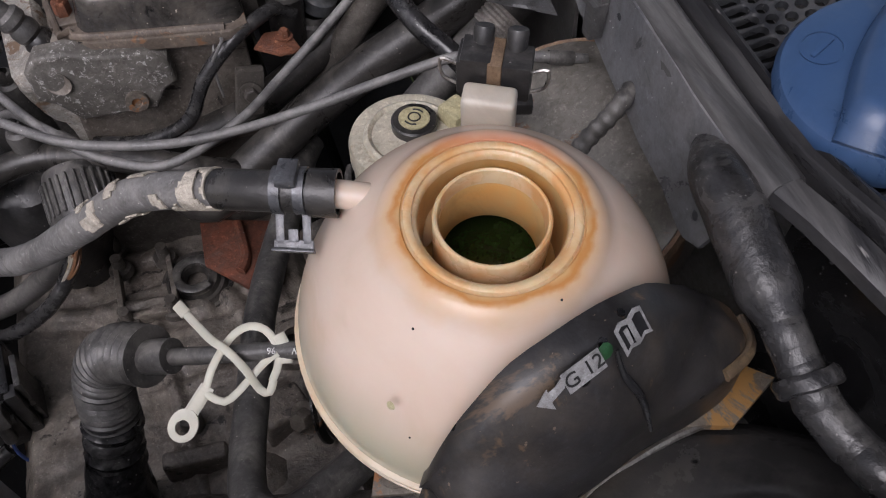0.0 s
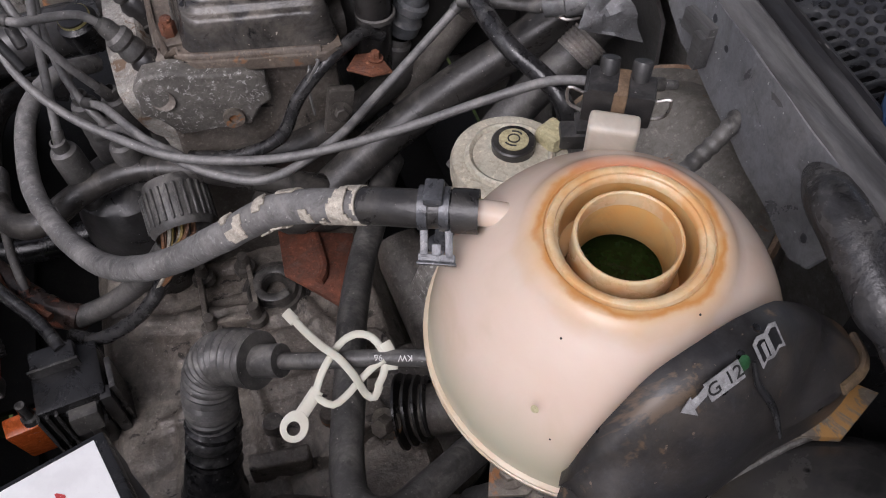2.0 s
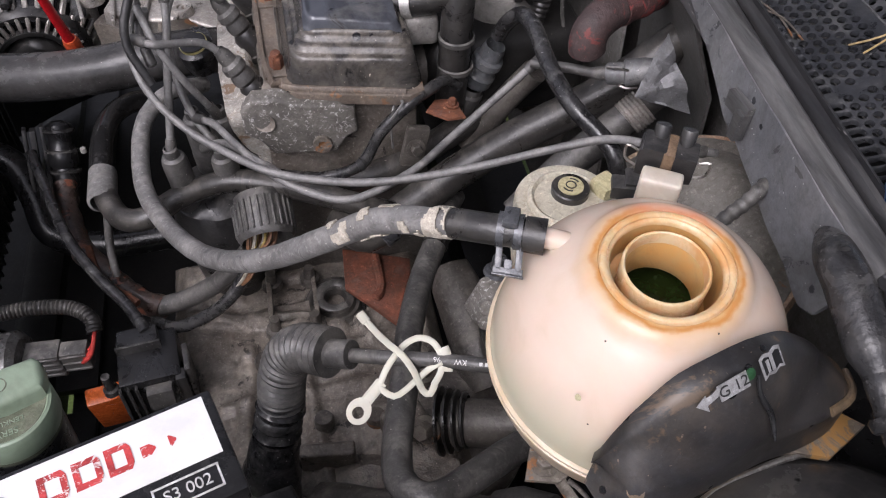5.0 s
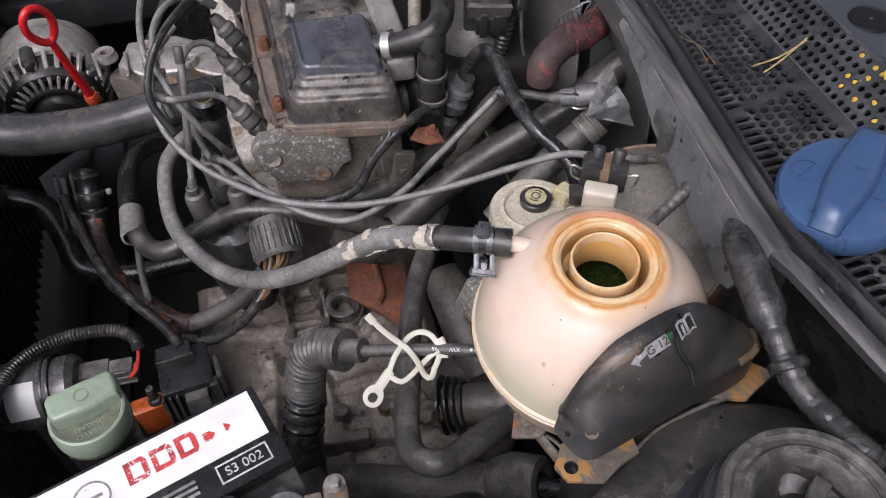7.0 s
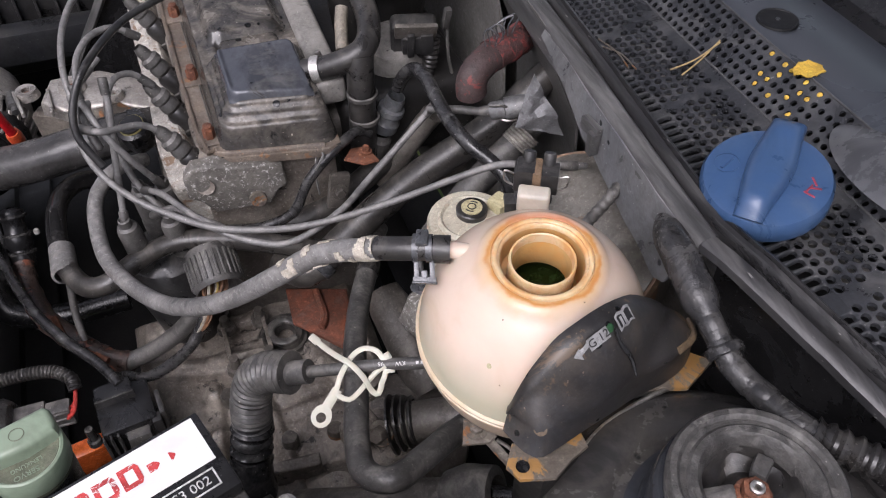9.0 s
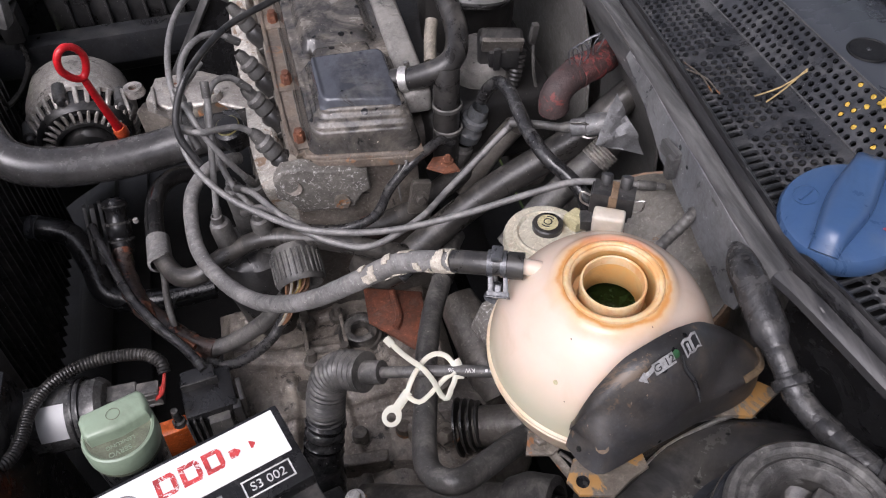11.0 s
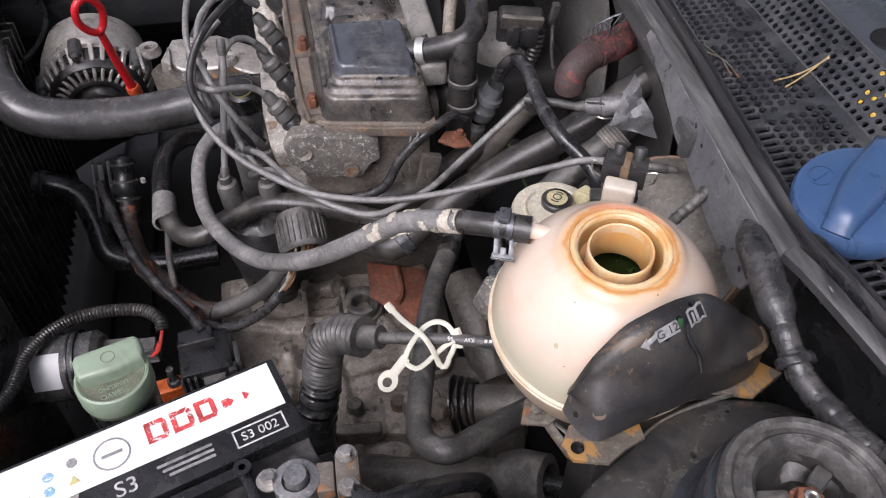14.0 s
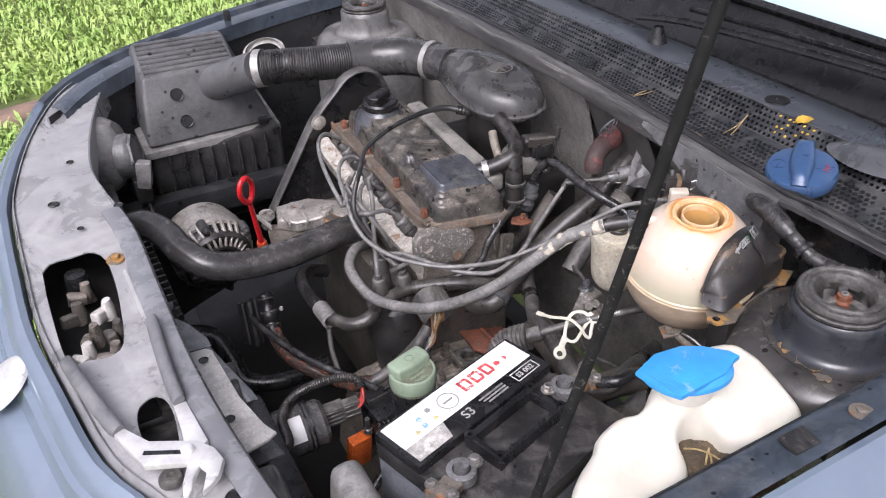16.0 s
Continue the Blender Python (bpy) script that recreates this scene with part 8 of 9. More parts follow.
def make_leads():
    def lead(pts, label, r=0.0034):
        hose("ignition_lead", pts, r, LEAD_RUBBER, label, "ignition lead", cuffs=[(0.03, 0.016, 1.35, RUBBER_GREY, "end_sleeve"), (0.97, 0.016, 1.35, RUBBER_GREY, "end_sleeve")], seg=10, step=0.006)
    grey = "dusty grey ignition lead looping round the engine"
    lead([(0.262, 0.37, 0.868), (0.235, 0.378, 0.871), (0.215, 0.387, 0.870), (0.19, 0.408, 0.86), (0.147, 0.419, 0.845), (0.101, 0.429, 0.828), (0.05, 0.443, 0.81), (0.005, 0.456, 0.80), (-0.036, 0.468, 0.80), (-0.068, 0.484, 0.80), (-0.098, 0.508, 0.803), (-0.128, 0.532, 0.812), (-0.152, 0.556, 0.83), (-0.163, 0.578, 0.85), (-0.162, 0.605, 0.87), (-0.152, 0.63, 0.888), (-0.13, 0.65, 0.90)], "long dusty grey ignition lead crossing to the firewall")
    lead([(0.17, 0.513, 0.862), (0.136, 0.503, 0.838), (0.087, 0.482, 0.812), (0.05, 0.458, 0.803), (0.0, 0.448, 0.79), (-0.035, 0.462, 0.79), (-0.066, 0.487, 0.795), (-0.09, 0.52, 0.80), (-0.108, 0.55, 0.80), (-0.126, 0.576, 0.788)], grey)
    lead([(-0.128, 0.60, 0.905), (-0.130, 0.588, 0.88), (-0.136, 0.577, 0.85), (-0.143, 0.563, 0.81), (-0.1485, 0.547, 0.776)], grey)
    lead([(-0.156, 0.612, 0.895), (-0.150, 0.596, 0.88), (-0.14, 0.578, 0.86), (-0.124, 0.57, 0.83), (-0.107, 0.578, 0.79)], grey)
    lead([(-0.088, 0.592, 0.836), (-0.105, 0.592, 0.853), (-0.127, 0.583, 0.862), (-0.143, 0.575, 0.868), (-0.158, 0.585, 0.868)], grey)
    lead([(-0.09, 0.652, 0.858), (-0.105, 0.655, 0.872), (-0.122, 0.645, 0.876), (-0.134, 0.628, 0.862), (-0.137, 0.605, 0.83), (-0.128, 0.578, 0.795), (-0.107, 0.552, 0.768)], grey)
    lead([(-0.092, 0.708, 0.882), (-0.112, 0.706, 0.897), (-0.134, 0.692, 0.90), (-0.15, 0.665, 0.895), (-0.156, 0.636, 0.88), (-0.157, 0.608, 0.86), (-0.15, 0.585, 0.84)], grey)
    lead([(-0.095, 0.80, 0.885), (-0.118, 0.80, 0.90), (-0.143, 0.765, 0.905), (-0.16, 0.71, 0.90), (-0.166, 0.66, 0.885), (-0.163, 0.625, 0.862)], grey)
    lead([(-0.12, 0.555, 0.77), (-0.10, 0.535, 0.79), (-0.08, 0.507, 0.797), (-0.06, 0.483, 0.797)], grey)
    hose("vacuum_line", [(0.106, 0.737, 0.911), (0.083, 0.752, 0.916), (0.045, 0.750, 0.919), (-0.008, 0.737, 0.918), (-0.052, 0.716, 0.916), (-0.10, 0.672, 0.920), (-0.138, 0.608, 0.92), (-0.158, 0.588, 0.895), (-0.163, 0.574, 0.87), (-0.15, 0.56, 0.84)], lambda u: 0.0055 - 0.0018 * min(1, u * 2.2), BLACK_DUSTY, "black vacuum line arching over the valve cover", "hose", seg=12, step=0.008)
    for p, label in (((-0.1485, 0.547, 0.775), "a"), ((-0.107, 0.551, 0.765), "b"), ((-0.128, 0.585, 0.785), "c"), ((-0.105, 0.583, 0.785), "d")):
        b = thing("lead_boot", (p[0], p[1], p[2] - 0.06), "grey rubber boot on the distributor", "rubber boot", "distributor boots")
        part("boot", lathe([(0.0046, 0.006), (0.0062, 0.005), (0.0066, -0.003), (0.0100, -0.005), (0.0112, -0.009), (0.0116, -0.012), (0.0119, -0.046), (0.0126, -0.047), (0.0127, -0.068), (0.011, -0.072)], pose(*p, 3, -4), 24), RUBBER_GREY, b)
    d = thing("distributor", (-0.12, 0.565, 0.60), "dark distributor below the ignition boots", "distributor")
    part("cap", rough_up(lathe([(0, 0.716), (0.03, 0.714), (0.042, 0.705), (0.046, 0.685), (0.047, 0.66), (0.04, 0.62), (0.03, 0.56)], pose(-0.12, 0.567, 0), 32), 0.001), BLACK_DUSTY, d)
    part("cam_cap", lathe([(0.014, -0.01), (0.017, 0.004), (0.017, 0.016), (0.0125, 0.019), (0.0125, 0.023), (0, 0.023)], pose(-0.118, 0.66, 0.79, 10, -10), 28), BLACK, d, "black round plug")
    part("yellow_ring", lathe([(0.0123, 0.021), (0.0134, 0.0222), (0.0134, 0.0195)], pose(-0.118, 0.66, 0.79, 10, -10), 28), PRINT_YELLOW, d, "yellow painted ring")
    for k, (y, dz) in enumerate(((0.59, 0.0), (0.652, 0.012), (0.708, 0.022), (0.80, 0.03))):
        s = thing("spark_plug_connector", (-0.075, y, 0.79 + dz), "ribbed grey spark plug cap", "spark plug connector", "spark plug connectors")
        prof = [(0.0045, 0.064), (0.007, 0.058), (0.0075, 0.05), (0.0105, 0.047), (0.011, 0.041), (0.009, 0.038), (0.0105, 0.034), (0.0105, 0.028), (0.0092, 0.025), (0.0125, 0.02), (0.0125, 0.002), (0.0135, -0.004)]
        mc = aim((-0.062, y - 0.004, 0.79 + dz), (-0.5, 0.12, 0.84))
        part("cap", lathe(prof[:8], mc, 20), RUBBER_GREY, s)
        part("barrel", lathe(prof[7:], mc, 20), RUBBER, s, "black lower barrel")
        part("foot_ring", lathe([(0.0126, -0.006), (0.0142, -0.005), (0.0142, 0.001), (0.0126, 0.002)], mc, 20), RUBBER_GREY, s)
    t = thing("cable_clip", (-0.157, 0.62, 0.86), "small pale clip holding the ignition leads", "cable clip")
    part("clip", box((0.02, 0.006, 0.012), pose(-0.157, 0.615, 0.872, 20, 10, 15), 0.002), RIM_GREY, t)


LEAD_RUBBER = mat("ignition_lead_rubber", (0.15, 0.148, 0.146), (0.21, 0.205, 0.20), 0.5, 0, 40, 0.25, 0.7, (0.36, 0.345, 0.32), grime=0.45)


def make_gearbox():
    g = thing("gearbox", (-0.05, 0.43, 0.36), "oily cast aluminium gearbox housing with ribs and bolts", "gearbox")

    def lump(size, m, mt=CAST, amount=0.004, bevel=0.015, cuts=3):
        bm = box(size, m, bevel, 3)
        bmesh.ops.subdivide_edges(bm, edges=[e for e in bm.edges if e.calc_length() > 0.03], cuts=cuts, use_grid_fill=True)
        return rough_up(bm, amount, 28, size[0] * 50)
    def relief(x, y):
        """Height of the cast top: walls, ribs, pads and pits."""
        z = 0.578 + 0.05 * (x + 0.06) * 0.4 + 0.006 * noise.noise(Vector((x * 14, y * 14, 0.3)))
        z += 0.0022 * noise.noise(Vector((x * 60, y * 60, 4.0))) + 0.0009 * noise.noise(Vector((x * 190, y * 190, 9.0)))
        for ax, ay, bx, by, w, h in ((-0.17, 0.515, -0.02, 0.475, 0.006, 0.008), (-0.155, 0.565, -0.05, 0.548, 0.005, 0.006), (-0.115, 0.46, -0.125, 0.33, 0.006, 0.007), (-0.065, 0.47, -0.05, 0.30, 0.004, 0.006), (-0.14, 0.40, 0.03, 0.405, 0.004, 0.005), (0.0, 0.48, 0.035, 0.41, 0.006, 0.007)):
            dx, dy = bx - ax, by - ay
            u = max(0.0, min(1.0, ((x - ax) * dx + (y - ay) * dy) / (dx * dx + dy * dy)))
            d = math.hypot(x - ax - u * dx, y - ay - u * dy)
            z += h * max(0.0, min(1.0, 1.8 - d / w))
        for cx, cy, hx, hy, h in ((-0.075, 0.50, 0.03, 0.009, 0.006), (-0.10, 0.43, 0.022, 0.018, -0.008), (-0.02, 0.44, 0.026, 0.016, 0.006), (-0.135, 0.54, 0.016, 0.012, 0.007), (-0.09, 0.36, 0.02, 0.025, -0.009), (0.005, 0.35, 0.022, 0.022, 0.007), (-0.07, 0.585, 0.04, 0.012, 0.012)):
            q = max(abs(x - cx) / hx, abs(y - cy) / hy)
            z += h * max(0.0, min(1.0, (1.35 - q) * 3))
        rim = max(abs(x + 0.055) / 0.135, abs(y - 0.42) / 0.185)
        return z - 0.22 * max(0.0, rim - 0.9) - 0.6 * max(0.0, rim - 1.02)
    top = loft([[(x, y, relief(x, y)) for x in [-0.22 + 0.33 * k / 120 for k in range(121)]] for y in [0.205 + 0.43 * k / 140 for k in range(141)]])
    part("housing_top", top, CAST, g, sharp=60)
    part("bell_housing", lump((0.25, 0.14, 0.27), pose(-0.055, 0.53, 0.42, 0, 4, 4)), CAST, g)
    part("main_case", lump((0.20, 0.22, 0.24), pose(-0.03, 0.38, 0.42, 0, 6, 0)), CAST, g)
    part("end_case", lump((0.17, 0.08, 0.2), pose(-0.03, 0.27, 0.42), CAST), CAST, g)
    part("final_drive", rough_up(lathe([(0, 0.05), (0.05, 0.048), (0.07, 0.035), (0.078, 0.0), (0.08, -0.1)], pose(0.07, 0.36, 0.52, 25, 0), 36), 0.003, 30), CAST_DARK, g)
    part("boss", lathe([(0.009, 0.006), (0.012, 0.013), (0.019, 0.0135), (0.0215, 0.009), (0.025, 0.0095), (0.028, 0.005), (0.0315, 0.005), (0.034, -0.002), (0.035, -0.02)], pose(-0.022, 0.503, 0.580, 8, 0), 40), RUBBER_DUSTY, g, "black ringed boss")
    hook = [(-0.022 + 0.0165 * math.cos(a), 0.503 + 0.0165 * math.sin(a), 0.5965) for a in (0.35 + 5.0 * k / 14 for k in range(15))]
    part("hook_ring", tube([(0.026, 0.488, 0.597), (0.016, 0.498, 0.598), (0.004, 0.508, 0.5975)] + hook, 0.0016, 8, 0.004, squash=2.8, up=(0, 0, 1)), RUBBER_GREY, g, "grey hooked ring clip")
    for x, y, z in ((-0.05, 0.366, 0.585), (-0.002, 0.357, 0.59), (-0.10, 0.445, 0.58), (0.03, 0.43, 0.575), (-0.09, 0.56, 0.60)):
        part("bolt", rough_up(join(lathe([(0, 0.016), (0.008, 0.016), (0.0095, 0.012), (0.0095, 0.0), (0.0125, 0.0), (0.0125, -0.006)], pose(x, y, z - 0.008), 16)), 0.0006, 90), CAST_DARK if x < -0.03 else RUSTY_BRACKET, g, "grimy bolt head")
    part("cast_block", lump((0.038, 0.03, 0.035), pose(0.022, 0.343, 0.592, 0, 6, 18), CAST, 0.003, 0.005, 2), CAST, g, "square cast block")
    part("cast_flange", lump((0.05, 0.014, 0.03), pose(-0.05, 0.329, 0.588, 0, 0, -8), CAST, 0.002, 0.004, 2), CAST, g)
    part("cast_plate", lump((0.04, 0.034, 0.012), pose(-0.102, 0.311, 0.592, 6, 0, 12), CAST, 0.0015, 0.004, 2), CAST_DARK, g, "oily bolted plate")
    part("plate_bolt", hexbolt((-0.102, 0.311, 0.598), 0.007, 0.006), RUSTY_BRACKET, g, "grimy bolt head")
    part("ring_boss", rough_up(lathe([(0.008, -0.004), (0.009, 0.008), (0.016, 0.008), (0.018, 0.002), (0.022, 0.0), (0.024, -0.02)], pose(0.046, 0.405, 0.596, 10, 8), 28), 0.001, 50), CAST, g, "cast ring boss")
    for x, y in ((-0.085, 0.475), (-0.045, 0.475), (-0.085, 0.535), (-0.045, 0.535)):
        part("stud", rough_up(lathe([(0, 0.014), (0.005, 0.014), (0.006, 0.0), (0.010, -0.001), (0.011, -0.008)], pose(x, y, 0.594), 14), 0.0006, 90), CAST_DARK, g)
    part("casting_rib", rough_up(join(box((0.044, 0.005, 0.014), pose(-0.065, 0.475, 0.591, 0, 0, -6), 0.0015), box((0.005, 0.06, 0.014), pose(-0.088, 0.505, 0.591), 0.0015), box((0.005, 0.06, 0.014), pose(-0.042, 0.505, 0.591), 0.0015)), 0.001, 60), CAST, g, "raised casting ribs")
    part("rear_cover", rough_up(lathe([(0, 0.03), (0.03, 0.028), (0.042, 0.018), (0.047, 0)], pose(-0.02, 0.295, 0.55, 20, 0), 28), 0.002, 40), CAST, g)
    r = thing("rust_plate", (0.03, 0.53, 0.50), "rust-red shield plate behind the gearbox", "shield plate")
    part("plate", rough_up(prism([(-0.008, 0.56), (0.062, 0.535), (0.052, 0.47), (0.034, 0.452), (0.012, 0.478), (-0.010, 0.505)], 0.598, 0.603, None, 0.001), 0.003, 40), RUST_PLATE, r)
    part("rib", rough_up(tube([(0.026, 0.54, 0.605), (0.026, 0.50, 0.605), (0.018, 0.485, 0.605)], 0.005, 8, 0.01), 0.001), RUST_PLATE, r)
    d = thing("drive_shaft", (0.09, 0.32, 0.55), "dark drive shaft with a ribbed boot", "drive shaft")
    part("shaft", rough_up(tube([(0.06, 0.335, 0.60), (0.10, 0.32, 0.612), (0.16, 0.30, 0.62), (0.24, 0.26, 0.62)], 0.022, 20, 0.015), 0.001), CAST_DARK, d)
    for k in range(4):
        part("boot_ring", lathe([(0.022, -0.003), (0.032 - 0.002 * k, -0.001), (0.032 - 0.002 * k, 0.001), (0.022, 0.003)], aim((0.056 + 0.007 * k, 0.337 - 0.002 * k, 0.60 + 0.002 * k), (0.93, -0.3, 0.25)), 28), RUBBER, d)
    part("flange_bolt", hexbolt((0.04, 0.325, 0.612), 0.009, 0.012, (-0.6, -0.5, 0.6)), RUSTY_BRACKET, d)
    m = thing("engine_mount", (0.09, 0.22, 0.60), "dark mounting arm below the tank", "engine mount")
    part("arm", rough_up(tube([(-0.06, 0.27, 0.60), (-0.02, 0.245, 0.62), (0.04, 0.22, 0.64), (0.10, 0.19, 0.66)], 0.03, 16, 0.015, squash=0.7), 0.003, 30), CAST_DARK, m)
    part("joint", rough_up(lathe([(0.016, 0.03), (0.024, 0.028), (0.026, 0.0), (0.02, -0.02)], aim((0.085, 0.205, 0.672), (0.7, -0.5, 0.4)), 24), 0.001), RUBBER_GREY, m, "worn grey joint sleeve")
    part("tie_bar", tube([(0.10, 0.19, 0.685), (0.13, 0.165, 0.70), (0.17, 0.13, 0.71)], 0.009, 12, 0.01), BLACK, m)
    a = thing("brake_valve", (0.098, 0.362, 0.72), "grey brake pressure valve with steel lines", "valve")
    part("body", rough_up(box((0.034, 0.022, 0.045), pose(0.100, 0.360, 0.747, 12, 10, 20), 0.005, 3), 0.0018, 60), OXIDE, a)
    part("side_port", rough_up(lathe([(0, 0.02), (0.007, 0.019), (0.008, 0.008), (0.010, 0.006), (0.010, 0)], aim((0.112, 0.352, 0.738), (0.8, -0.5, 0.1)), 14), 0.0005), OXIDE, a)
    part("top_nut", rough_up(lathe([(0.003, 0.016), (0.0055, 0.015), (0.0065, 0.004), (0.011, 0.003), (0.012, 0)], aim((0.103, 0.368, 0.768), (0.1, 0.25, 0.95)), 14), 0.0004), STEEL_DARK, a)
    for k in range(4):
        part("lug", rough_up(lathe([(0, 0.01), (0.006, 0.01), (0.007, 0.0)], aim((0.090 + 0.012 * (k % 2), 0.349, 0.735 + 0.02 * (k // 2)), (-0.2, -0.8, 0.5)), 12), 0.0005), OXIDE, a)
    part("line", tube([(0.104, 0.370, 0.775), (0.108, 0.388, 0.778), (0.113, 0.412, 0.775), (0.120, 0.424, 0.768), (0.128, 0.42, 0.75)], 0.0026, 8, 0.006), RUBBER_GREY, a, "steel brake line")
    part("line", tube([(0.098, 0.362, 0.73), (0.096, 0.37, 0.69), (0.11, 0.36, 0.65), (0.14, 0.33, 0.63)], 0.0026, 8, 0.006), RUBBER_GREY, a)
    part("cylinder", rough_up(lathe([(0, 0.075), (0.02, 0.07), (0.025, 0.05), (0.025, -0.04), (0.018, -0.06)], aim((0.105, 0.43, 0.60), (-0.1, 0.7, 0.3)), 24), 0.001), CAST_DARK, a, "dark brake cylinder")


def make_shift_boot():
    s = thing("shift_cable_boot", (-0.09, 0.305, 0.60), "ribbed black rubber elbow boot on the shift cable", "rubber boot")
    part("elbow", tube([(-0.079, 0.319, 0.705), (-0.0745, 0.325, 0.735), (-0.066, 0.329, 0.757), (-0.053, 0.323, 0.771), (-0.036, 0.309, 0.78)], 0.0165, 24, ring=0.0022, pitch=0.0052), RUBBER_GREY, s, "ribbed grey elbow")
    part("bellows", tube([(-0.088, 0.307, 0.672), (-0.0835, 0.313, 0.692), (-0.078, 0.3195, 0.71)], 0.0165, 24, ring=0.0035, pitch=0.0115), GLOSS_HOSE, s)
    part("skirt", lathe([(0.018, 0.04), (0.02, 0.03), (0.0215, 0.012), (0.024, 0.004), (0.0245, -0.006), (0.02, -0.012)], aim((-0.096, 0.296, 0.642), (0.2, 0.28, 0.94)), 28), GLOSS_HOSE, s)
    part("sleeve", tube([(-0.040, 0.311, 0.778), (-0.022, 0.300, 0.787)], 0.0105, 18, 0.005), RUBBER_GREY, s)
    part("post", rough_up(lathe([(0.02, 0.06), (0.024, 0.0), (0.03, -0.06)], aim((-0.10, 0.29, 0.60), (0.15, 0.2, 1)), 20), 0.002), CAST_DARK, s)
    c = thing("shift_cable", (0.03, 0.28, 0.78), "black shift cable with small white print", "cable")
    part("cable", tube([(-0.03, 0.3045, 0.783), (0.001, 0.287, 0.796), (0.036, 0.274, 0.802), (0.068, 0.2585, 0.809), (0.11, 0.245, 0.812), (0.16, 0.24, 0.80)], 0.0052, 16, 0.006), RUBBER_GREY, c)
    d = Vector((0.034, -0.014, 0.006)).normalized()
    toward = Vector((-0.3, -0.5, 1.0))
    nrm = (toward - toward.dot(d) * d).normalized()
    for txt, p in (("96", (0.0345, 0.2745, 0.802)), ("KW", (0.049, 0.2675, 0.805))):
        m = Matrix((-d, -(nrm.cross(d)), nrm)).transposed().to_4x4()
        m.translation = Vector(p) + nrm * 0.0054
        part("lettering", letters(txt, 0.0052, m, 0.0002), PRINT_WHITE, c, "small white print " + txt)
    m = Matrix((-d, -(nrm.cross(d)), nrm)).transposed().to_4x4()
    m.translation = Vector((0.066, 0.2595, 0.8087)) + nrm * 0.0053
    part("small_print", join(*[prism([(x, -0.0012), (x + 0.0022, -0.0012), (x + 0.0022, 0.0012), (x, 0.0012)], 0, 0.0003, m) for x in (-0.006, -0.003, 0.0, 0.004)]), PRINT_WHITE, c, "unreadable white print")


def make_tie():
    t = thing("cable_strap", (0.0, 0.28, 0.78), "cream plastic strap knotted round the shift cable", "cable strap")

    def strip(name, pts, width=0.0052, thin=0.0016, label=""):
        part(name, tube(pts, thin / 2, 12, 0.003, squash=width / thin, up=(-0.15, -0.5, 1)), TIE, t, label)
    strip("tongue_head", [(-0.0125, 0.3255, 0.7992), (-0.0085, 0.3165, 0.7996)], 0.0068, 0.0022)
    strip("tongue", [(-0.009, 0.318, 0.7995), (-0.003, 0.304, 0.802), (0.0033, 0.2885, 0.8085), (0.010, 0.279, 0.8085), (0.0165, 0.269, 0.801), (0.021, 0.2605, 0.7895), (0.0255, 0.2578, 0.7885), (0.0295, 0.2615, 0.7935)], 0.0048)
    strip("loop", [(0.0285, 0.261, 0.7935), (0.0345, 0.2665, 0.8005), (0.0362, 0.275, 0.8065), (0.0325, 0.285, 0.809), (0.0245, 0.2905, 0.8085), (0.0155, 0.2895, 0.8065), (0.007, 0.2838, 0.8035), (-0.001, 0.2765, 0.799), (-0.0065, 0.2695, 0.7935)], 0.0046)
    strip("cross_strip", [(0.036, 0.2705, 0.8055), (0.028, 0.2705, 0.8), (0.0185, 0.2665, 0.7955), (0.009, 0.2615, 0.792), (0.001, 0.2595, 0.790), (-0.0055, 0.2645, 0.7915), (-0.0075, 0.2685, 0.7925)], 0.0044)
    strip("collar", [(0.0385, 0.2795, 0.809), (0.0398, 0.2725, 0.806), (0.0385, 0.2655, 0.8005)], 0.0075, 0.002)
    strip("stem", [(-0.0055, 0.2700, 0.7935), (-0.0115, 0.2655, 0.7905), (-0.0185, 0.2605, 0.7865)], 0.0082, 0.002)
    paddle = [(0.0088 * math.cos(a) * (1.12 if math.cos(a) > 0 else 1.0), 0.0082 * math.sin(a)) for a in (2 * math.pi * k / 24 for k in range(24))]
    hole = [(0.0042 * math.cos(a) - 0.0008, 0.0040 * math.sin(a)) for a in (2 * math.pi * k / 24 for k in range(24))]
    lie = Vector((0.55, 0.6, 0.35)).normalized()
    nrm = (Vector((-0.15, -0.5, 1)) - Vector((-0.15, -0.5, 1)).dot(lie) * lie).normalized()
    flat = Matrix((lie, nrm.cross(lie), nrm)).transposed().to_4x4()
    flat.translation = Vector((-0.0235, 0.2562, 0.7832))
    eye = loft([[(x, y, z) for x, y in ring] for ring, z in ((hole, 0.0), (paddle, 0.0), (paddle, 0.002), (hole, 0.002), (hole, 0.0))], close=True)
    eye.transform(flat)
    part("eye", eye, TIE, t, "flat paddle with a keyhole")


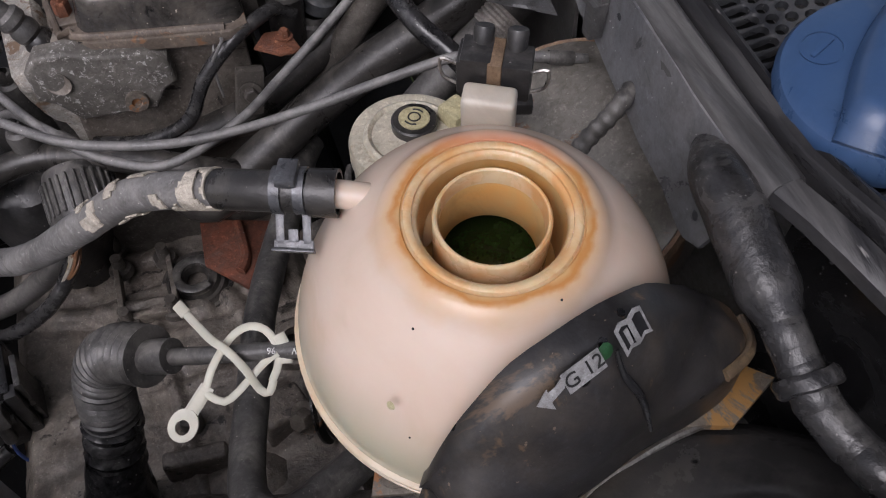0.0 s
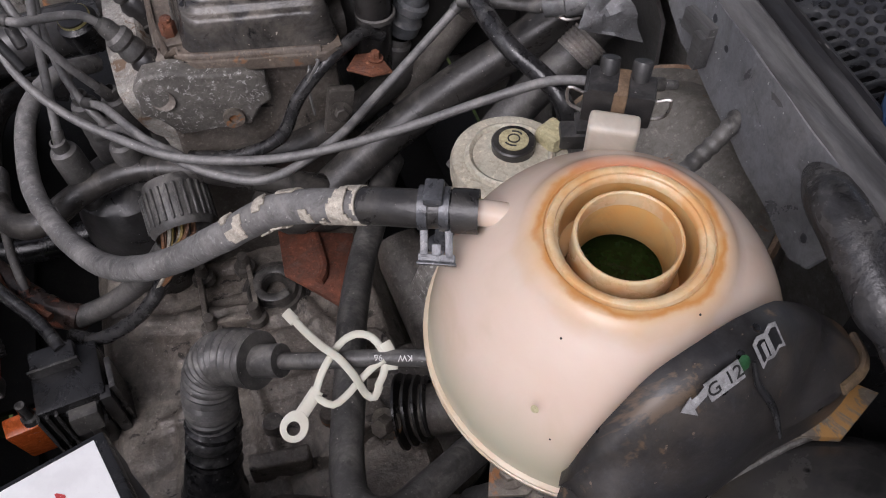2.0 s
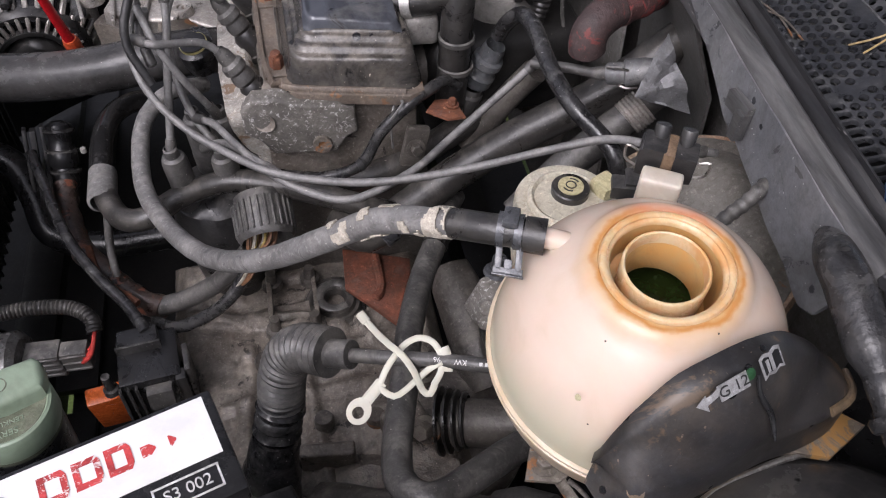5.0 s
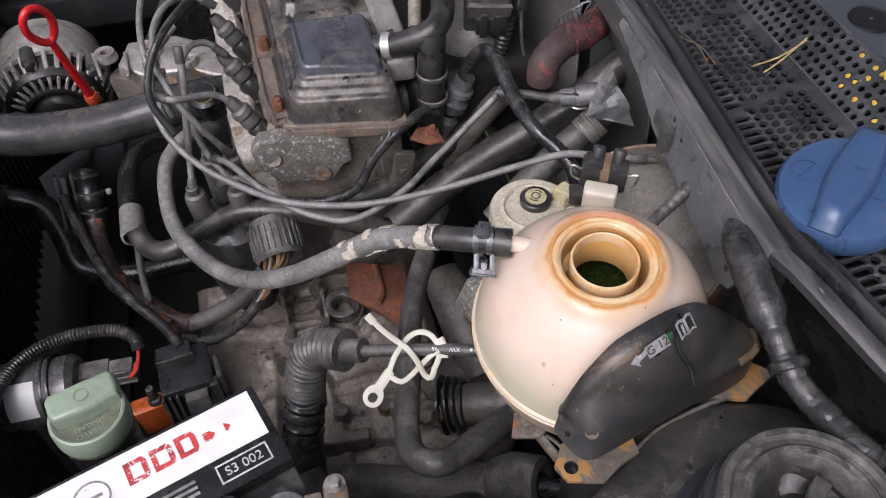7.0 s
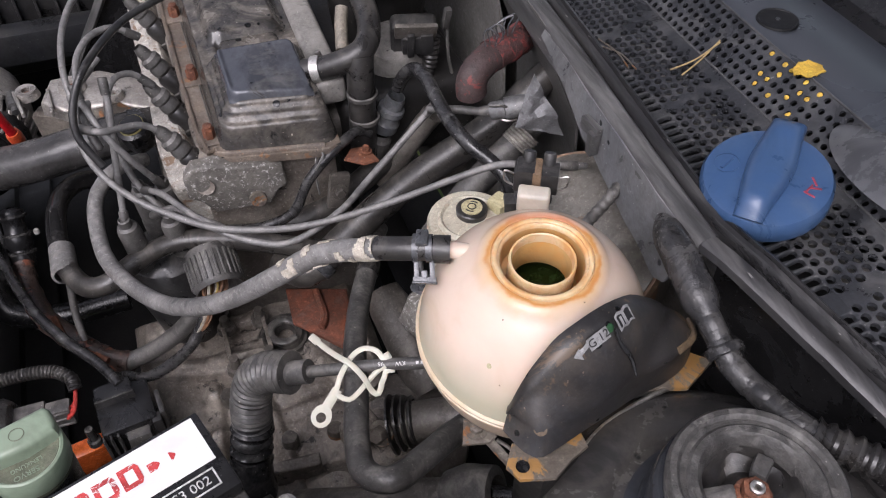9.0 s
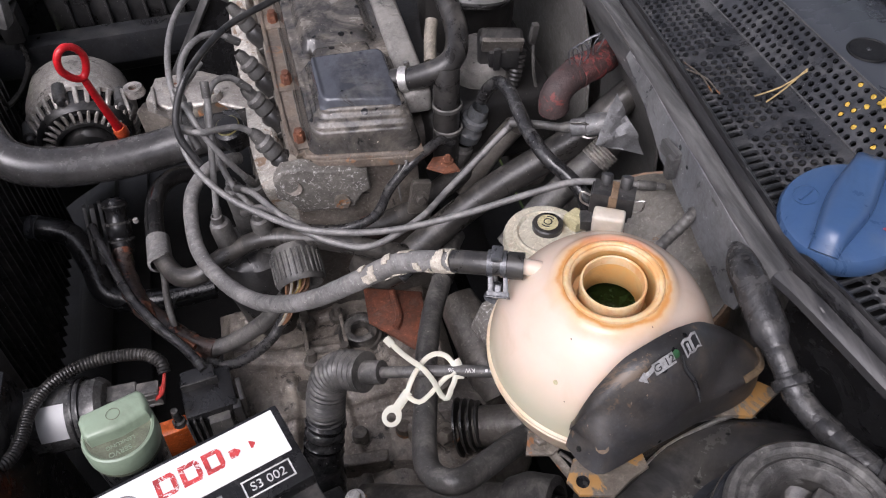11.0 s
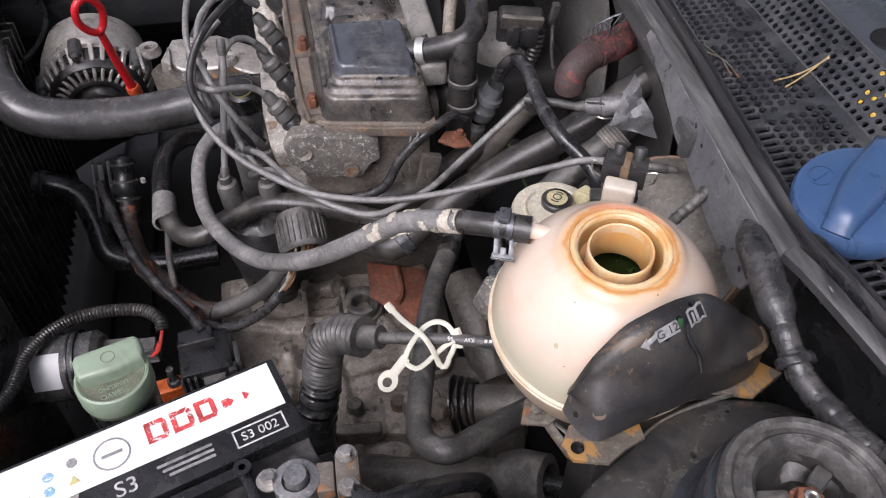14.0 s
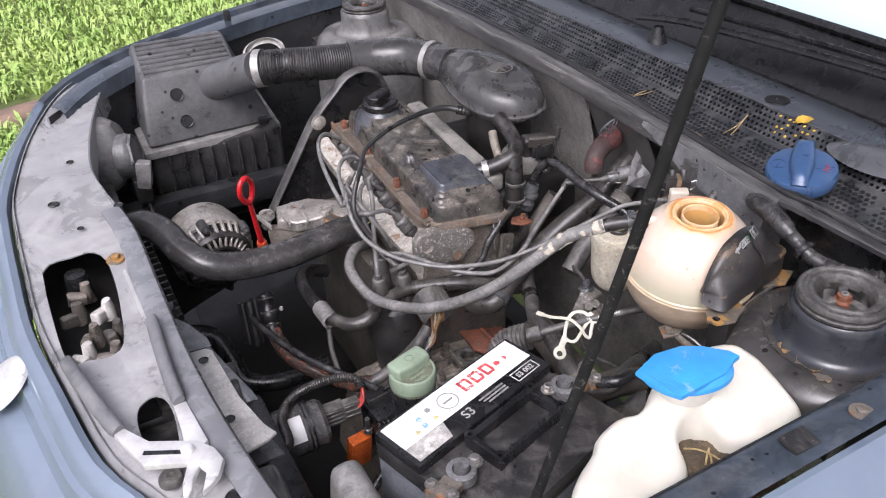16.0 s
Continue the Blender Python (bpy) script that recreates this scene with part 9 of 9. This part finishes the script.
def make_front_left():
    s = thing("lamp_motor", (-0.34, 0.43, 0.60), "dark cylindrical motor with a white sticker and grey plug", "motor")
    ax = Vector((0.99, -0.06, 0.04))
    m = aim((-0.335, 0.431, 0.652), ax)
    part("body", rough_up(lathe([(0, -0.075), (0.03, -0.072), (0.0355, -0.06), (0.0355, -0.022), (0.0355, -0.02), (0.0355, 0.016), (0.033, 0.02), (0.0335, 0.034), (0.028, 0.04), (0, 0.042)], m, 40), 0.0004), MOTOR_GREY, s)
    for z in (-0.044, 0.012, 0.018):
        part("band", lathe([(0.035, z - 0.0015), (0.0366, z - 0.001), (0.0366, z + 0.001), (0.035, z + 0.0015)], m, 40), BLACK, s)
    st = lathe([(0.0362, -0.022), (0.0362, 0.006)], m, 48)
    keep = [f for f in st.faces if not (0.661 < f.calc_center_median().z < 0.686 and f.calc_center_median().y < 0.43)]
    bmesh.ops.delete(st, geom=keep, context="FACES")
    part("sticker", thick(st, 0.0004), LABEL, s, "white sticker")
    part("plug", join(box((0.02, 0.03, 0.036), m @ pose(0.006, 0, 0.052), 0.002), box((0.016, 0.026, 0.03), m @ pose(0.006, 0, 0.078), 0.003)), RUBBER_GREY, s, "grey electrical plug")
    for k in range(4):
        part("plug_rib", box((0.022, 0.0035, 0.03), m @ pose(0.006, -0.011 + 0.0073 * k, 0.054), 0.001, 1), RUBBER_GREY, s)
    for k in range(3):
        part("plug_rib", box((0.018, 0.003, 0.024), m @ pose(0.006, -0.009 + 0.009 * k, 0.080), 0.001, 1), RUBBER_GREY, s)
    part("plug_seal", box((0.024, 0.034, 0.006), m @ pose(0.006, 0, 0.037), 0.001), LABEL_CREAM2, s, "pale plug seal")
    for k in range(3):
        hose("thin_wire", [(-0.247, 0.43 - 0.005 * k, 0.66), (-0.238, 0.43 - 0.004 * k, 0.668), (-0.233, 0.437 - 0.002 * k, 0.68)], 0.0018, WIRE_COLOURS[3], "thin red wire at the grey plug", "wire", seg=8, step=0.004)
    hose("ribbed_conduit", [(-0.233, 0.437, 0.679), (-0.236, 0.448, 0.686), (-0.256, 0.460, 0.69), (-0.30, 0.462, 0.692), (-0.335, 0.447, 0.695), (-0.357, 0.415, 0.698), (-0.362, 0.375, 0.703), (-0.372, 0.348, 0.712), (-0.400, 0.329, 0.727), (-0.434, 0.318, 0.760), (-0.470, 0.310, 0.782)], 0.006, RUBBER, "ribbed black cable conduit looping over the motor", "conduit", seg=14, ring=0.001, pitch=0.0036)
    b = thing("relay_box", (-0.2, 0.435, 0.55), "black relay box with a grey plug", "relay box")
    part("box", box((0.055, 0.055, 0.075), pose(-0.2, 0.437, 0.595, 0, 0, 6), 0.004), BLACK, b)
    bm_ = pose(-0.2, 0.437, 0.595, 0, 0, 6)
    part("cover", box((0.036, 0.019, 0.012), bm_ @ pose(-0.006, 0.018, 0.041, 6), 0.002), BLACK, b)
    part("cover_lip", box((0.040, 0.003, 0.016), bm_ @ pose(-0.006, 0.0075, 0.040), 0.001), RIB_BLACK, b)
    for k in range(3):
        part("guide_rail", box((0.003, 0.006, 0.074), bm_ @ pose(-0.027 + 0.007 * k, -0.029, -0.003), 0.0008, 1), RIB_BLACK, b)
    part("side_rail", box((0.009, 0.012, 0.082), bm_ @ pose(0.026, -0.026, -0.006), 0.0015), BLACK_DUSTY, b)
    part("side_rail", box((0.005, 0.03, 0.082), bm_ @ pose(0.033, -0.01, -0.004), 0.001), RIB_BLACK, b)
    part("front_panel", box((0.026, 0.004, 0.066), bm_ @ pose(0.006, -0.028, -0.004), 0.001), BLACK_DUSTY, b)
    plug = part("plug", join(box((0.023, 0.014, 0.02), bm_ @ pose(0.006, -0.035, 0.021, -12), 0.002), box((0.027, 0.006, 0.006), bm_ @ pose(0.007, -0.036, 0.012, -12), 0.001)), RUBBER_GREY, b, "dusty grey plug")
    part("boot", lathe([(0.004, 0.0), (0.0055, 0.003), (0.0045, 0.018), (0.0055, 0.024)], bm_ @ pose(0.008, -0.038, -0.014, -6), 14), RUBBER_GREY, plug)
    part("wire", tube([(-0.189, 0.401, 0.586), (-0.190, 0.396, 0.566), (-0.186, 0.394, 0.55), (-0.182, 0.396, 0.535)], 0.0015, 6, 0.006), WIRE_COLOURS[4], b, "thin blue wire")
    part("latch", lathe([(0, 0.026), (0.004, 0.025), (0.005, 0.008), (0.007, 0.006), (0.0075, 0)], bm_ @ pose(-0.038, -0.012, 0.012), 14), RIB_BLACK, b)
    part("foot_clip", box((0.012, 0.006, 0.008), bm_ @ pose(-0.004, -0.031, -0.034), 0.001), LABEL_CREAM2, b, "pale clip")
    solo("orange_relay", rough_up(box((0.034, 0.018, 0.066), pose(-0.249, 0.436, 0.562, 12, 0, 8), 0.003), 0.0005), ORANGE, "faded orange plastic relay", "relay")
    hose("relay_cable", [(-0.196, 0.403, 0.565), (-0.215, 0.396, 0.556), (-0.24, 0.385, 0.545), (-0.265, 0.37, 0.53), (-0.29, 0.36, 0.51)], 0.0068, GLOSS_HOSE, "black cable leaving the relay box", "cable", seg=12, step=0.006)
    t = thing("temperature_plug", (-0.288, 0.70, 0.60), "black round cable plug with a bracket", "connector")
    mt = aim((-0.2875, 0.70, 0.66), (0.05, 0.55, 0.85))
    part("collar", lathe([(0.006, 0.034), (0.0135, 0.03), (0.0145, 0.022), (0.0125, 0.018), (0.0125, 0.006), (0.015, 0.002), (0.015, -0.012), (0.012, -0.016), (0.0135, -0.022), (0.013, -0.036), (0.009, -0.04)], mt, 24), BLACK, t)
    part("bracket", join(box((0.006, 0.02, 0.075), pose(-0.318, 0.705, 0.645, -25, 10, 10), 0.001), box((0.004, 0.018, 0.075), pose(-0.308, 0.707, 0.648, -25, 10, 10), 0.001), box((0.004, 0.018, 0.07), pose(-0.328, 0.712, 0.645, -25, 10, 10), 0.001)), BLACK_DUSTY, t)
    for k in range(3):
        part("collar_ring", lathe([(0.0135, -0.002), (0.0165, -0.0012), (0.0165, 0.0012), (0.0135, 0.002)], mt @ pose(0, 0, 0.024 - 0.022 * k), 24), RIB_BLACK, t)
    part("nub", lathe([(0, 0.006), (0.003, 0.005), (0.0035, 0)], pose(-0.266, 0.70, 0.658), 10), LABEL_CREAM2, t)
    hose("rusty_conduit", [(-0.29, 0.675, 0.635), (-0.287, 0.64, 0.625), (-0.275, 0.60, 0.62), (-0.25, 0.562, 0.615), (-0.215, 0.524, 0.61), (-0.19, 0.505, 0.612)], 0.0125, RUST_CONDUIT, "conduit coated in rust-brown residue", "conduit", seg=16, step=0.006, rough=0.15)
    hose("conduit", [(-0.195, 0.508, 0.612), (-0.165, 0.503, 0.625), (-0.135, 0.495, 0.65), (-0.11, 0.49, 0.678), (-0.095, 0.493, 0.695)], 0.0095, RUBBER_GREY, "greyed cable conduit up to the large plug", "conduit", seg=16, step=0.006, rough=0.05)
    hose("taped_cable", [(-0.20, 0.492, 0.612), (-0.178, 0.474, 0.62), (-0.15, 0.468, 0.635), (-0.12, 0.468, 0.66), (-0.098, 0.478, 0.685)], 0.0062, TAPE, "taped cable branching to the large plug", "cable", seg=12, step=0.005, rough=0.2)
    hose("battery_cable", [(-0.318, 0.70, 0.665), (-0.307, 0.667, 0.655), (-0.277, 0.584, 0.65), (-0.247, 0.532, 0.645), (-0.218, 0.493, 0.64), (-0.2, 0.458, 0.64)], 0.0058, GLOSS_HOSE, "black cable running down beside the radiator", "cable", seg=12, step=0.008)
    hose("thin_cable", [(-0.225, 0.58, 0.70), (-0.232, 0.56, 0.66), (-0.232, 0.54, 0.63)], 0.004, RUBBER_GREY, "grey cable below the pale joint", "cable", seg=10, step=0.008)
    hose("stained_cable", [(-0.262, 0.585, 0.628), (-0.25, 0.545, 0.632), (-0.232, 0.52, 0.635), (-0.21, 0.50, 0.632)], 0.004, RUST, "thin rust-stained cable beside the conduit", "cable", seg=8, step=0.006, rough=0.2)
    p = thing("large_plug", (-0.082, 0.51, 0.67), "ribbed grey round plug with bare coloured wires", "connector")
    mp = aim((-0.079, 0.520, 0.722), (0.06, -0.90, -0.40))
    part("shell", lathe([(0, -0.012), (0.024, -0.01), (0.026, 0.0), (0.0265, 0.03), (0.0235, 0.034), (0.021, 0.03), (0.020, 0.02), (0, 0.018)], mp, 40), RUBBER_GREY, p)
    for k in range(26):
        an = 2 * math.pi * k / 26
        part("grip_rib", box((0.003, 0.0026, 0.03), mp @ pose(0.0265 * math.cos(an), 0.0265 * math.sin(an), 0.013, 0, 0, math.degrees(an)), 0.0007, 1), RUBBER_GREY, p)
    rng = random.Random(3)
    for k in range(12):
        a0 = mp @ Vector((rng.uniform(-0.014, 0.014), rng.uniform(-0.014, 0.014), 0.019))
        out = a0 + mp.to_3x3() @ Vector((0, 0, 0.016)) + Vector((-0.004, 0, -0.002))
        part("bare_wire", tube([a0, out, out.lerp(Vector((-0.098, 0.474, 0.690)), 0.6) + Vector((0, rng.uniform(-0.003, 0.003), 0.002)), (-0.103 + 0.003 * (k % 3), 0.474 - 0.002 * (k // 4), 0.684), (-0.120, 0.470, 0.664)], 0.0016, 6, 0.004), WIRE_COLOURS[(0, 1, 1, 2, 1, 1)[k % 6]], p)
    n = thing("earth_strap", (0.02, 0.54, 0.74), "dark taped cable tied to the head", "cable")
    part("strap", tube([(-0.06, 0.553, 0.728), (-0.02, 0.535, 0.735), (0.015, 0.527, 0.752), (0.035, 0.53, 0.785), (0.06, 0.535, 0.808), (0.085, 0.548, 0.815), (0.10, 0.56, 0.812), (0.114, 0.566, 0.80)], 0.0055, 12, 0.006, rough=0.12), TAPE, n)
    part("binding", tube([(0.045, 0.527, 0.802), (0.05, 0.525, 0.812), (0.056, 0.532, 0.816), (0.05, 0.54, 0.808), (0.045, 0.53, 0.79), (0.046, 0.53, 0.765)], 0.0012, 6, 0.003), RIM_GREY, n, "pale binding wire")
    part("rust_tab", rough_up(prism([(0.076, 0.532), (0.088, 0.546), (0.104, 0.545), (0.110, 0.519), (0.094, 0.519)], 0.800, 0.8025, None, 0.0005), 0.0015, 80), RUST, n, "rust-red metal tab")
    part("lug", rough_up(join(box((0.022, 0.01, 0.045), pose(0.066, 0.53, 0.765, 0, 10, 0), 0.004), hexbolt((0.066, 0.522, 0.77), 0.006, 0.006, (0, -1, 0.2))), 0.001), CAST_DARK, n)
    part("rust_bolt", hexbolt((0.101, 0.535, 0.8035), 0.004, 0.006), RUST, n)


MOTOR_GREY = mat("grimy_motor_casing", (0.17, 0.17, 0.168), (0.08, 0.077, 0.074), 0.35, 0.3, 30, 0.2, 0.6, (0.2, 0.19, 0.17), spots=(0.02, 0.02, 0.02), spot_scale=60, spot_cut=0.6)
RIB_BLACK = mat("dusty_rib_plastic", (0.03, 0.03, 0.031), (0.06, 0.058, 0.056), 0.3, 0, 30, 0.2, 0.7, (0.2, 0.19, 0.175))
RUST_CONDUIT = mat("rust_caked_conduit", (0.075, 0.05, 0.041), (0.03, 0.027, 0.026), 0.42, 0, 35, 0.6, 0.3, spots=(0.2, 0.075, 0.045), spot_scale=38, spot_cut=0.54)


def make_radiator():
    r = thing("radiator", (-0.45, 0.68, 0.38), "black radiator and fan shroud with vertical ribs", "radiator")
    part("core", box((0.03, 0.62, 0.40), pose(-0.475, 0.68, 0.58), 0.004), DARK, r)
    part("top_tank", rough_up(box((0.05, 0.62, 0.045), pose(-0.475, 0.68, 0.80), 0.008), 0.001), BLACK_DUSTY, r)
    part("shroud", box((0.02, 0.52, 0.34), pose(-0.45, 0.72, 0.59), 0.004), BLACK, r)
    for k in range(26):
        part("shroud_rib", box((0.018, 0.004, 0.30), pose(-0.432, 0.47 + 0.0195 * k, 0.60), 0.001, 1), RIB_BLACK, r)
    part("side_hook", rough_up(box((0.03, 0.02, 0.05), pose(-0.455, 0.545, 0.815), 0.006), 0.003), BLACK_DUSTY, r)
    l = thing("headlamp", (-0.42, 1.04, 0.72), "grimy back of the far headlamp", "headlamp")
    ml = aim((-0.405, 1.045, 0.835), (1, -0.35, 0.15))
    part("housing", rough_up(lathe([(0, 0.03), (0.03, 0.028), (0.055, 0.018), (0.066, 0.0), (0.07, -0.03), (0.075, -0.07)], aim((-0.435, 1.07, 0.835), (1, -0.4, 0.1)), 32), 0.002, 40), RIM_GREY, l)
    for k in range(7):
        part("cap_rib", box((0.003, 0.03, 0.012), ml @ pose(0.032 * math.cos(0.9 * k), 0.032 * math.sin(0.9 * k), 0.008, 0, 0, math.degrees(0.9 * k)), 0.001, 1), FITTING_GREY, l)
    part("clip", rough_up(box((0.025, 0.02, 0.05), pose(-0.395, 0.985, 0.82, 0, 10, -20), 0.005), 0.002), RIM_GREY, l)
    part("dust_cap", lathe([(0, 0.012), (0.03, 0.012), (0.036, 0.008), (0.04, 0.0), (0.04, -0.02)], ml, 32), FITTING_GREY, l, "ribbed grey dust cap")
    part("plug", rough_up(box((0.03, 0.04, 0.05), pose(-0.40, 1.03, 0.775), 0.006), 0.002), BLACK_DUSTY, l)
    hose("lamp_cable", [(-0.40, 1.03, 0.75), (-0.395, 1.0, 0.72), (-0.42, 0.95, 0.70), (-0.46, 0.90, 0.71)], 0.004, RUBBER, "black cable hanging from the headlamp", "cable", seg=8, step=0.01)
    f = thing("front_beam", (-0.25, 1.0, 0.60), "dark crossbeam below the airbox", "beam", kind="structure")
    part("beam", box((0.40, 0.04, 0.05), pose(-0.26, 1.06, 0.70, 0, 4, 6), 0.008), BAY_PAINT, f)
    c = thing("battery_tray", (-0.21, 0.14, 0.62), "dirty grey plastic battery tray", "tray")
    part("tray", rough_up(prism([(-0.33, 0.10), (-0.32, 0.215), (-0.26, 0.235), (-0.08, 0.27), (-0.05, 0.20), (-0.06, 0.05), (-0.28, 0.02)], 0.64, 0.67, None, 0.006), 0.001), BLACK_DUSTY, c)
    part("side_shield", rough_up(bev_block(-0.376, -0.313, 0.09, 0.218, 0.66, 0.818, 0.014, 0.014), 0.001), RIM_GREY, c, "pale grey rounded side shield")
    solo("air_guide", rough_up(box((0.06, 0.30, 0.30), pose(-0.40, 0.30, 0.58), 0.012), 0.004, 20), BLACK, "black plastic air guide beside the radiator", "air guide")


CRUMBS = ((1, 55), (1, 58), (1, 60), (2, 57), (2, 60), (2, 61), (3, 55), (3, 56), (3, 59), (4, 55), (4, 57), (4, 59), (4, 60), (4, 62))


def make_cowl_things():
    c = thing("blue_screw_closure", (0.285, 0.198, 0.965), "faded blue screw cap with a raised grip lying on the cowl", "screw cap")
    tilt = pose(0.291, 0.198, 0.975, 4, -12, 0)
    part("disc", lathe([(0.041, 0.0), (0.0425, 0.004), (0.0425, 0.014), (0.0405, 0.0175), (0.037, 0.0185), (0, 0.0185)], tilt, 56), BLUE, c)
    rows = []
    for k in range(17):
        x = -0.041 + 0.087 * k / 16
        w = 0.0118 - 0.0022 * math.cos(k / 16 * 6.283) + 0.002 * (k / 16)
        h = 0.0135 * min(1.0, 0.25 + 6 * k / 16, 0.55 + 4 * (1 - k / 16))
        rows.append([(x + 0.0015 * math.cos(a) ** 2, w * math.copysign(abs(math.cos(a)) ** 0.75, math.cos(a)), 0.0178 + h * max(0.0, math.sin(a)) ** 0.7) for a in (math.pi * q / 12 for q in range(13))])
    grip = loft(rows)
    grip.verts.ensure_lookup_table()
    for end in (range(13), range(16 * 13, 17 * 13)):
        grip.faces.new([grip.verts[q] for q in end])
    bmesh.ops.recalc_face_normals(grip, faces=grip.faces[:])
    grip.transform(tilt @ pose(0.0, 0.0, 0, 0, 0, 38))
    part("grip", grip, BLUE, c, "broad raised blue grip", sharp=50)
    part("emblem_ring", lathe([(0.0085, 0.0187), (0.0088, 0.0195), (0.0078, 0.0195), (0.0078, 0.0187)], tilt @ pose(-0.016, 0.022, 0), 28), BLUE, c, "moulded ring")
    part("emblem_bar", box((0.012, 0.0022, 0.0012), tilt @ pose(-0.016, 0.022, 0.019, 0, 0, 20), 0.0004), BLUE, c)
    for k, (x, y, a) in enumerate(((0.016, -0.022, 20), (0.019, -0.024, -40), (0.022, -0.019, 75), (0.013, -0.026, 110))):
        part("red_mark", box((0.008, 0.0014, 0.0006), tilt @ pose(x, y, 0.0187, 0, 0, a), 0.0002, 1), PRINT_RED2, c, "faded red mark")
    leaf = thing("fallen_leaf", (0.376, 0.285, 1.0), "curled yellow leaf on the cowl", "leaf")
    rng = random.Random(8)
    out = [((0.0125 + 0.002 * rng.uniform(-1, 1)) * math.cos(a), (0.0075 + 0.0016 * rng.uniform(-1, 1)) * math.sin(a)) for a in (2 * math.pi * k / 26 for k in range(26))]
    lm = prism(out, 0, 0.0008, pose(0.3795, 0.2775, 1.0012, 14, -10, -35))
    bmesh.ops.triangulate(lm, faces=[f for f in lm.faces if len(f.verts) > 4])
    part("blade", rough_up(lm, 0.0022, 90), LEAF, leaf)
    frag = thing("leaf_fragments", (0.365, 0.27, 0.985), "yellow leaf crumbs in the cowl holes", "leaf litter", kind="stuff")
    bms = []
    for k, j in CRUMBS:
        u, y = (k + 0.5) / 5, -0.2 + (j + 0.5 + 0.5 * (k % 2)) * 0.0082
        bms.append(rough_up(lathe([(0, 0.0008), (0.0013, 0.0006), (0.0021, 0.0)], pose(0.345 + 0.033 * u, y, 0.9728 + 0.025 * u, 0, -37, 0), 10), 0.0009, 330, k + j))
    part("crumb", join(*bms), LEAF, frag)
    for pts, lab in (([(0.318, 0.357, 0.9655), (0.337, 0.353, 0.973), (0.357, 0.352, 0.9855)], 0), ([(0.322, 0.346, 0.9665), (0.34, 0.35, 0.974), (0.358, 0.354, 0.986)], 1), ([(0.292, 0.43, 0.957), (0.296, 0.405, 0.9585), (0.294, 0.38, 0.958)], 2), ([(0.288, 0.42, 0.957), (0.297, 0.40, 0.9595), (0.298, 0.375, 0.959)], 3), ([(0.30, 0.55, 0.96), (0.312, 0.53, 0.964), (0.33, 0.52, 0.97)], 4), ([(0.303, 0.535, 0.961), (0.315, 0.535, 0.965), (0.325, 0.53, 0.968)], 5)):
        hose("pine_needle", pts, 0.0007, STRAW if lab not in (2, 3) else RUSTY_BRACKET, "dry straw-coloured pine needle on the cowl", "pine needle", seg=6, step=0.006)


PRINT_RED2 = mat("faded_red_print", (0.35, 0.04, 0.07), None, 0.5, 0, 90, 0.03)


def make_pliers():
    p = thing("water_pump_pliers", (-0.51, 0.25, 0.868), "silver water pump pliers with dull grey grips on the lock carrier", "pliers")
    z0, z1 = 0.8585, 0.8655
    part("slotted_jaw", prism([(-0.551, 0.313), (-0.541, 0.318), (-0.520, 0.283), (-0.477, 0.259), (-0.463, 0.240), (-0.459, 0.220), (-0.468, 0.203), (-0.479, 0.193), (-0.489, 0.189), (-0.483, 0.202), (-0.478, 0.214), (-0.483, 0.227), (-0.492, 0.233), (-0.532, 0.251)], z0, z1, None, 0.0018), SILVER, p)
    part("second_jaw", prism([(-0.493, 0.234), (-0.482, 0.228), (-0.492, 0.213), (-0.497, 0.198), (-0.502, 0.193), (-0.506, 0.197), (-0.503, 0.212)], z0 - 0.003, z1 - 0.003, None, 0.0016), SILVER, p)
    part("second_handle", prism([(-0.486, 0.330), (-0.472, 0.327), (-0.466, 0.258), (-0.480, 0.246), (-0.489, 0.262), (-0.487, 0.286)], z0 - 0.004, z1 - 0.004, None, 0.0016), SILVER, p)
    part("pivot", lathe([(0, 0.004), (0.005, 0.0035), (0.0072, 0.001), (0.0072, -0.004)], pose(-0.488, 0.249, z1 + 0.001), 20), SILVER, p, "round pivot screw")
    part("slot", box((0.040, 0.0055, 0.001), pose(-0.511, 0.2585, z1 + 0.0004, 0, 0, -28), 0.0003, 1), BLACK, p)
    part("grip", tube([(-0.545, 0.312, 0.866), (-0.553, 0.335, 0.869), (-0.565, 0.385, 0.872), (-0.578, 0.448, 0.875)], lambda u: 0.0092 if 0.03 < u < 0.97 else 0.0078, 16, 0.006, squash=0.75), GRIP, p, "dull grey plastic grip")
    part("grip", tube([(-0.479, 0.325, 0.866), (-0.480, 0.36, 0.871), (-0.4785, 0.415, 0.877), (-0.476, 0.468, 0.882)], lambda u: 0.0088 if 0.03 < u < 0.97 else 0.0075, 16, 0.006, squash=0.75), GRIP, p, "dull grey plastic grip")


GRIP = mat("dull_grip_plastic", (0.13, 0.132, 0.14), (0.17, 0.17, 0.175), 0.5, 0, 20, 0.1, 0.5, (0.26, 0.257, 0.25), speck=False)


make_valve_cover()
make_head()
make_throttle_clutter()
make_belt_cover()
make_air_system()
make_alternator()
make_dipstick()
make_hoses()
make_leads()
make_gearbox()
make_shift_boot()
make_tie()
make_front_left()
make_radiator()
make_cowl_things()
make_pliers()
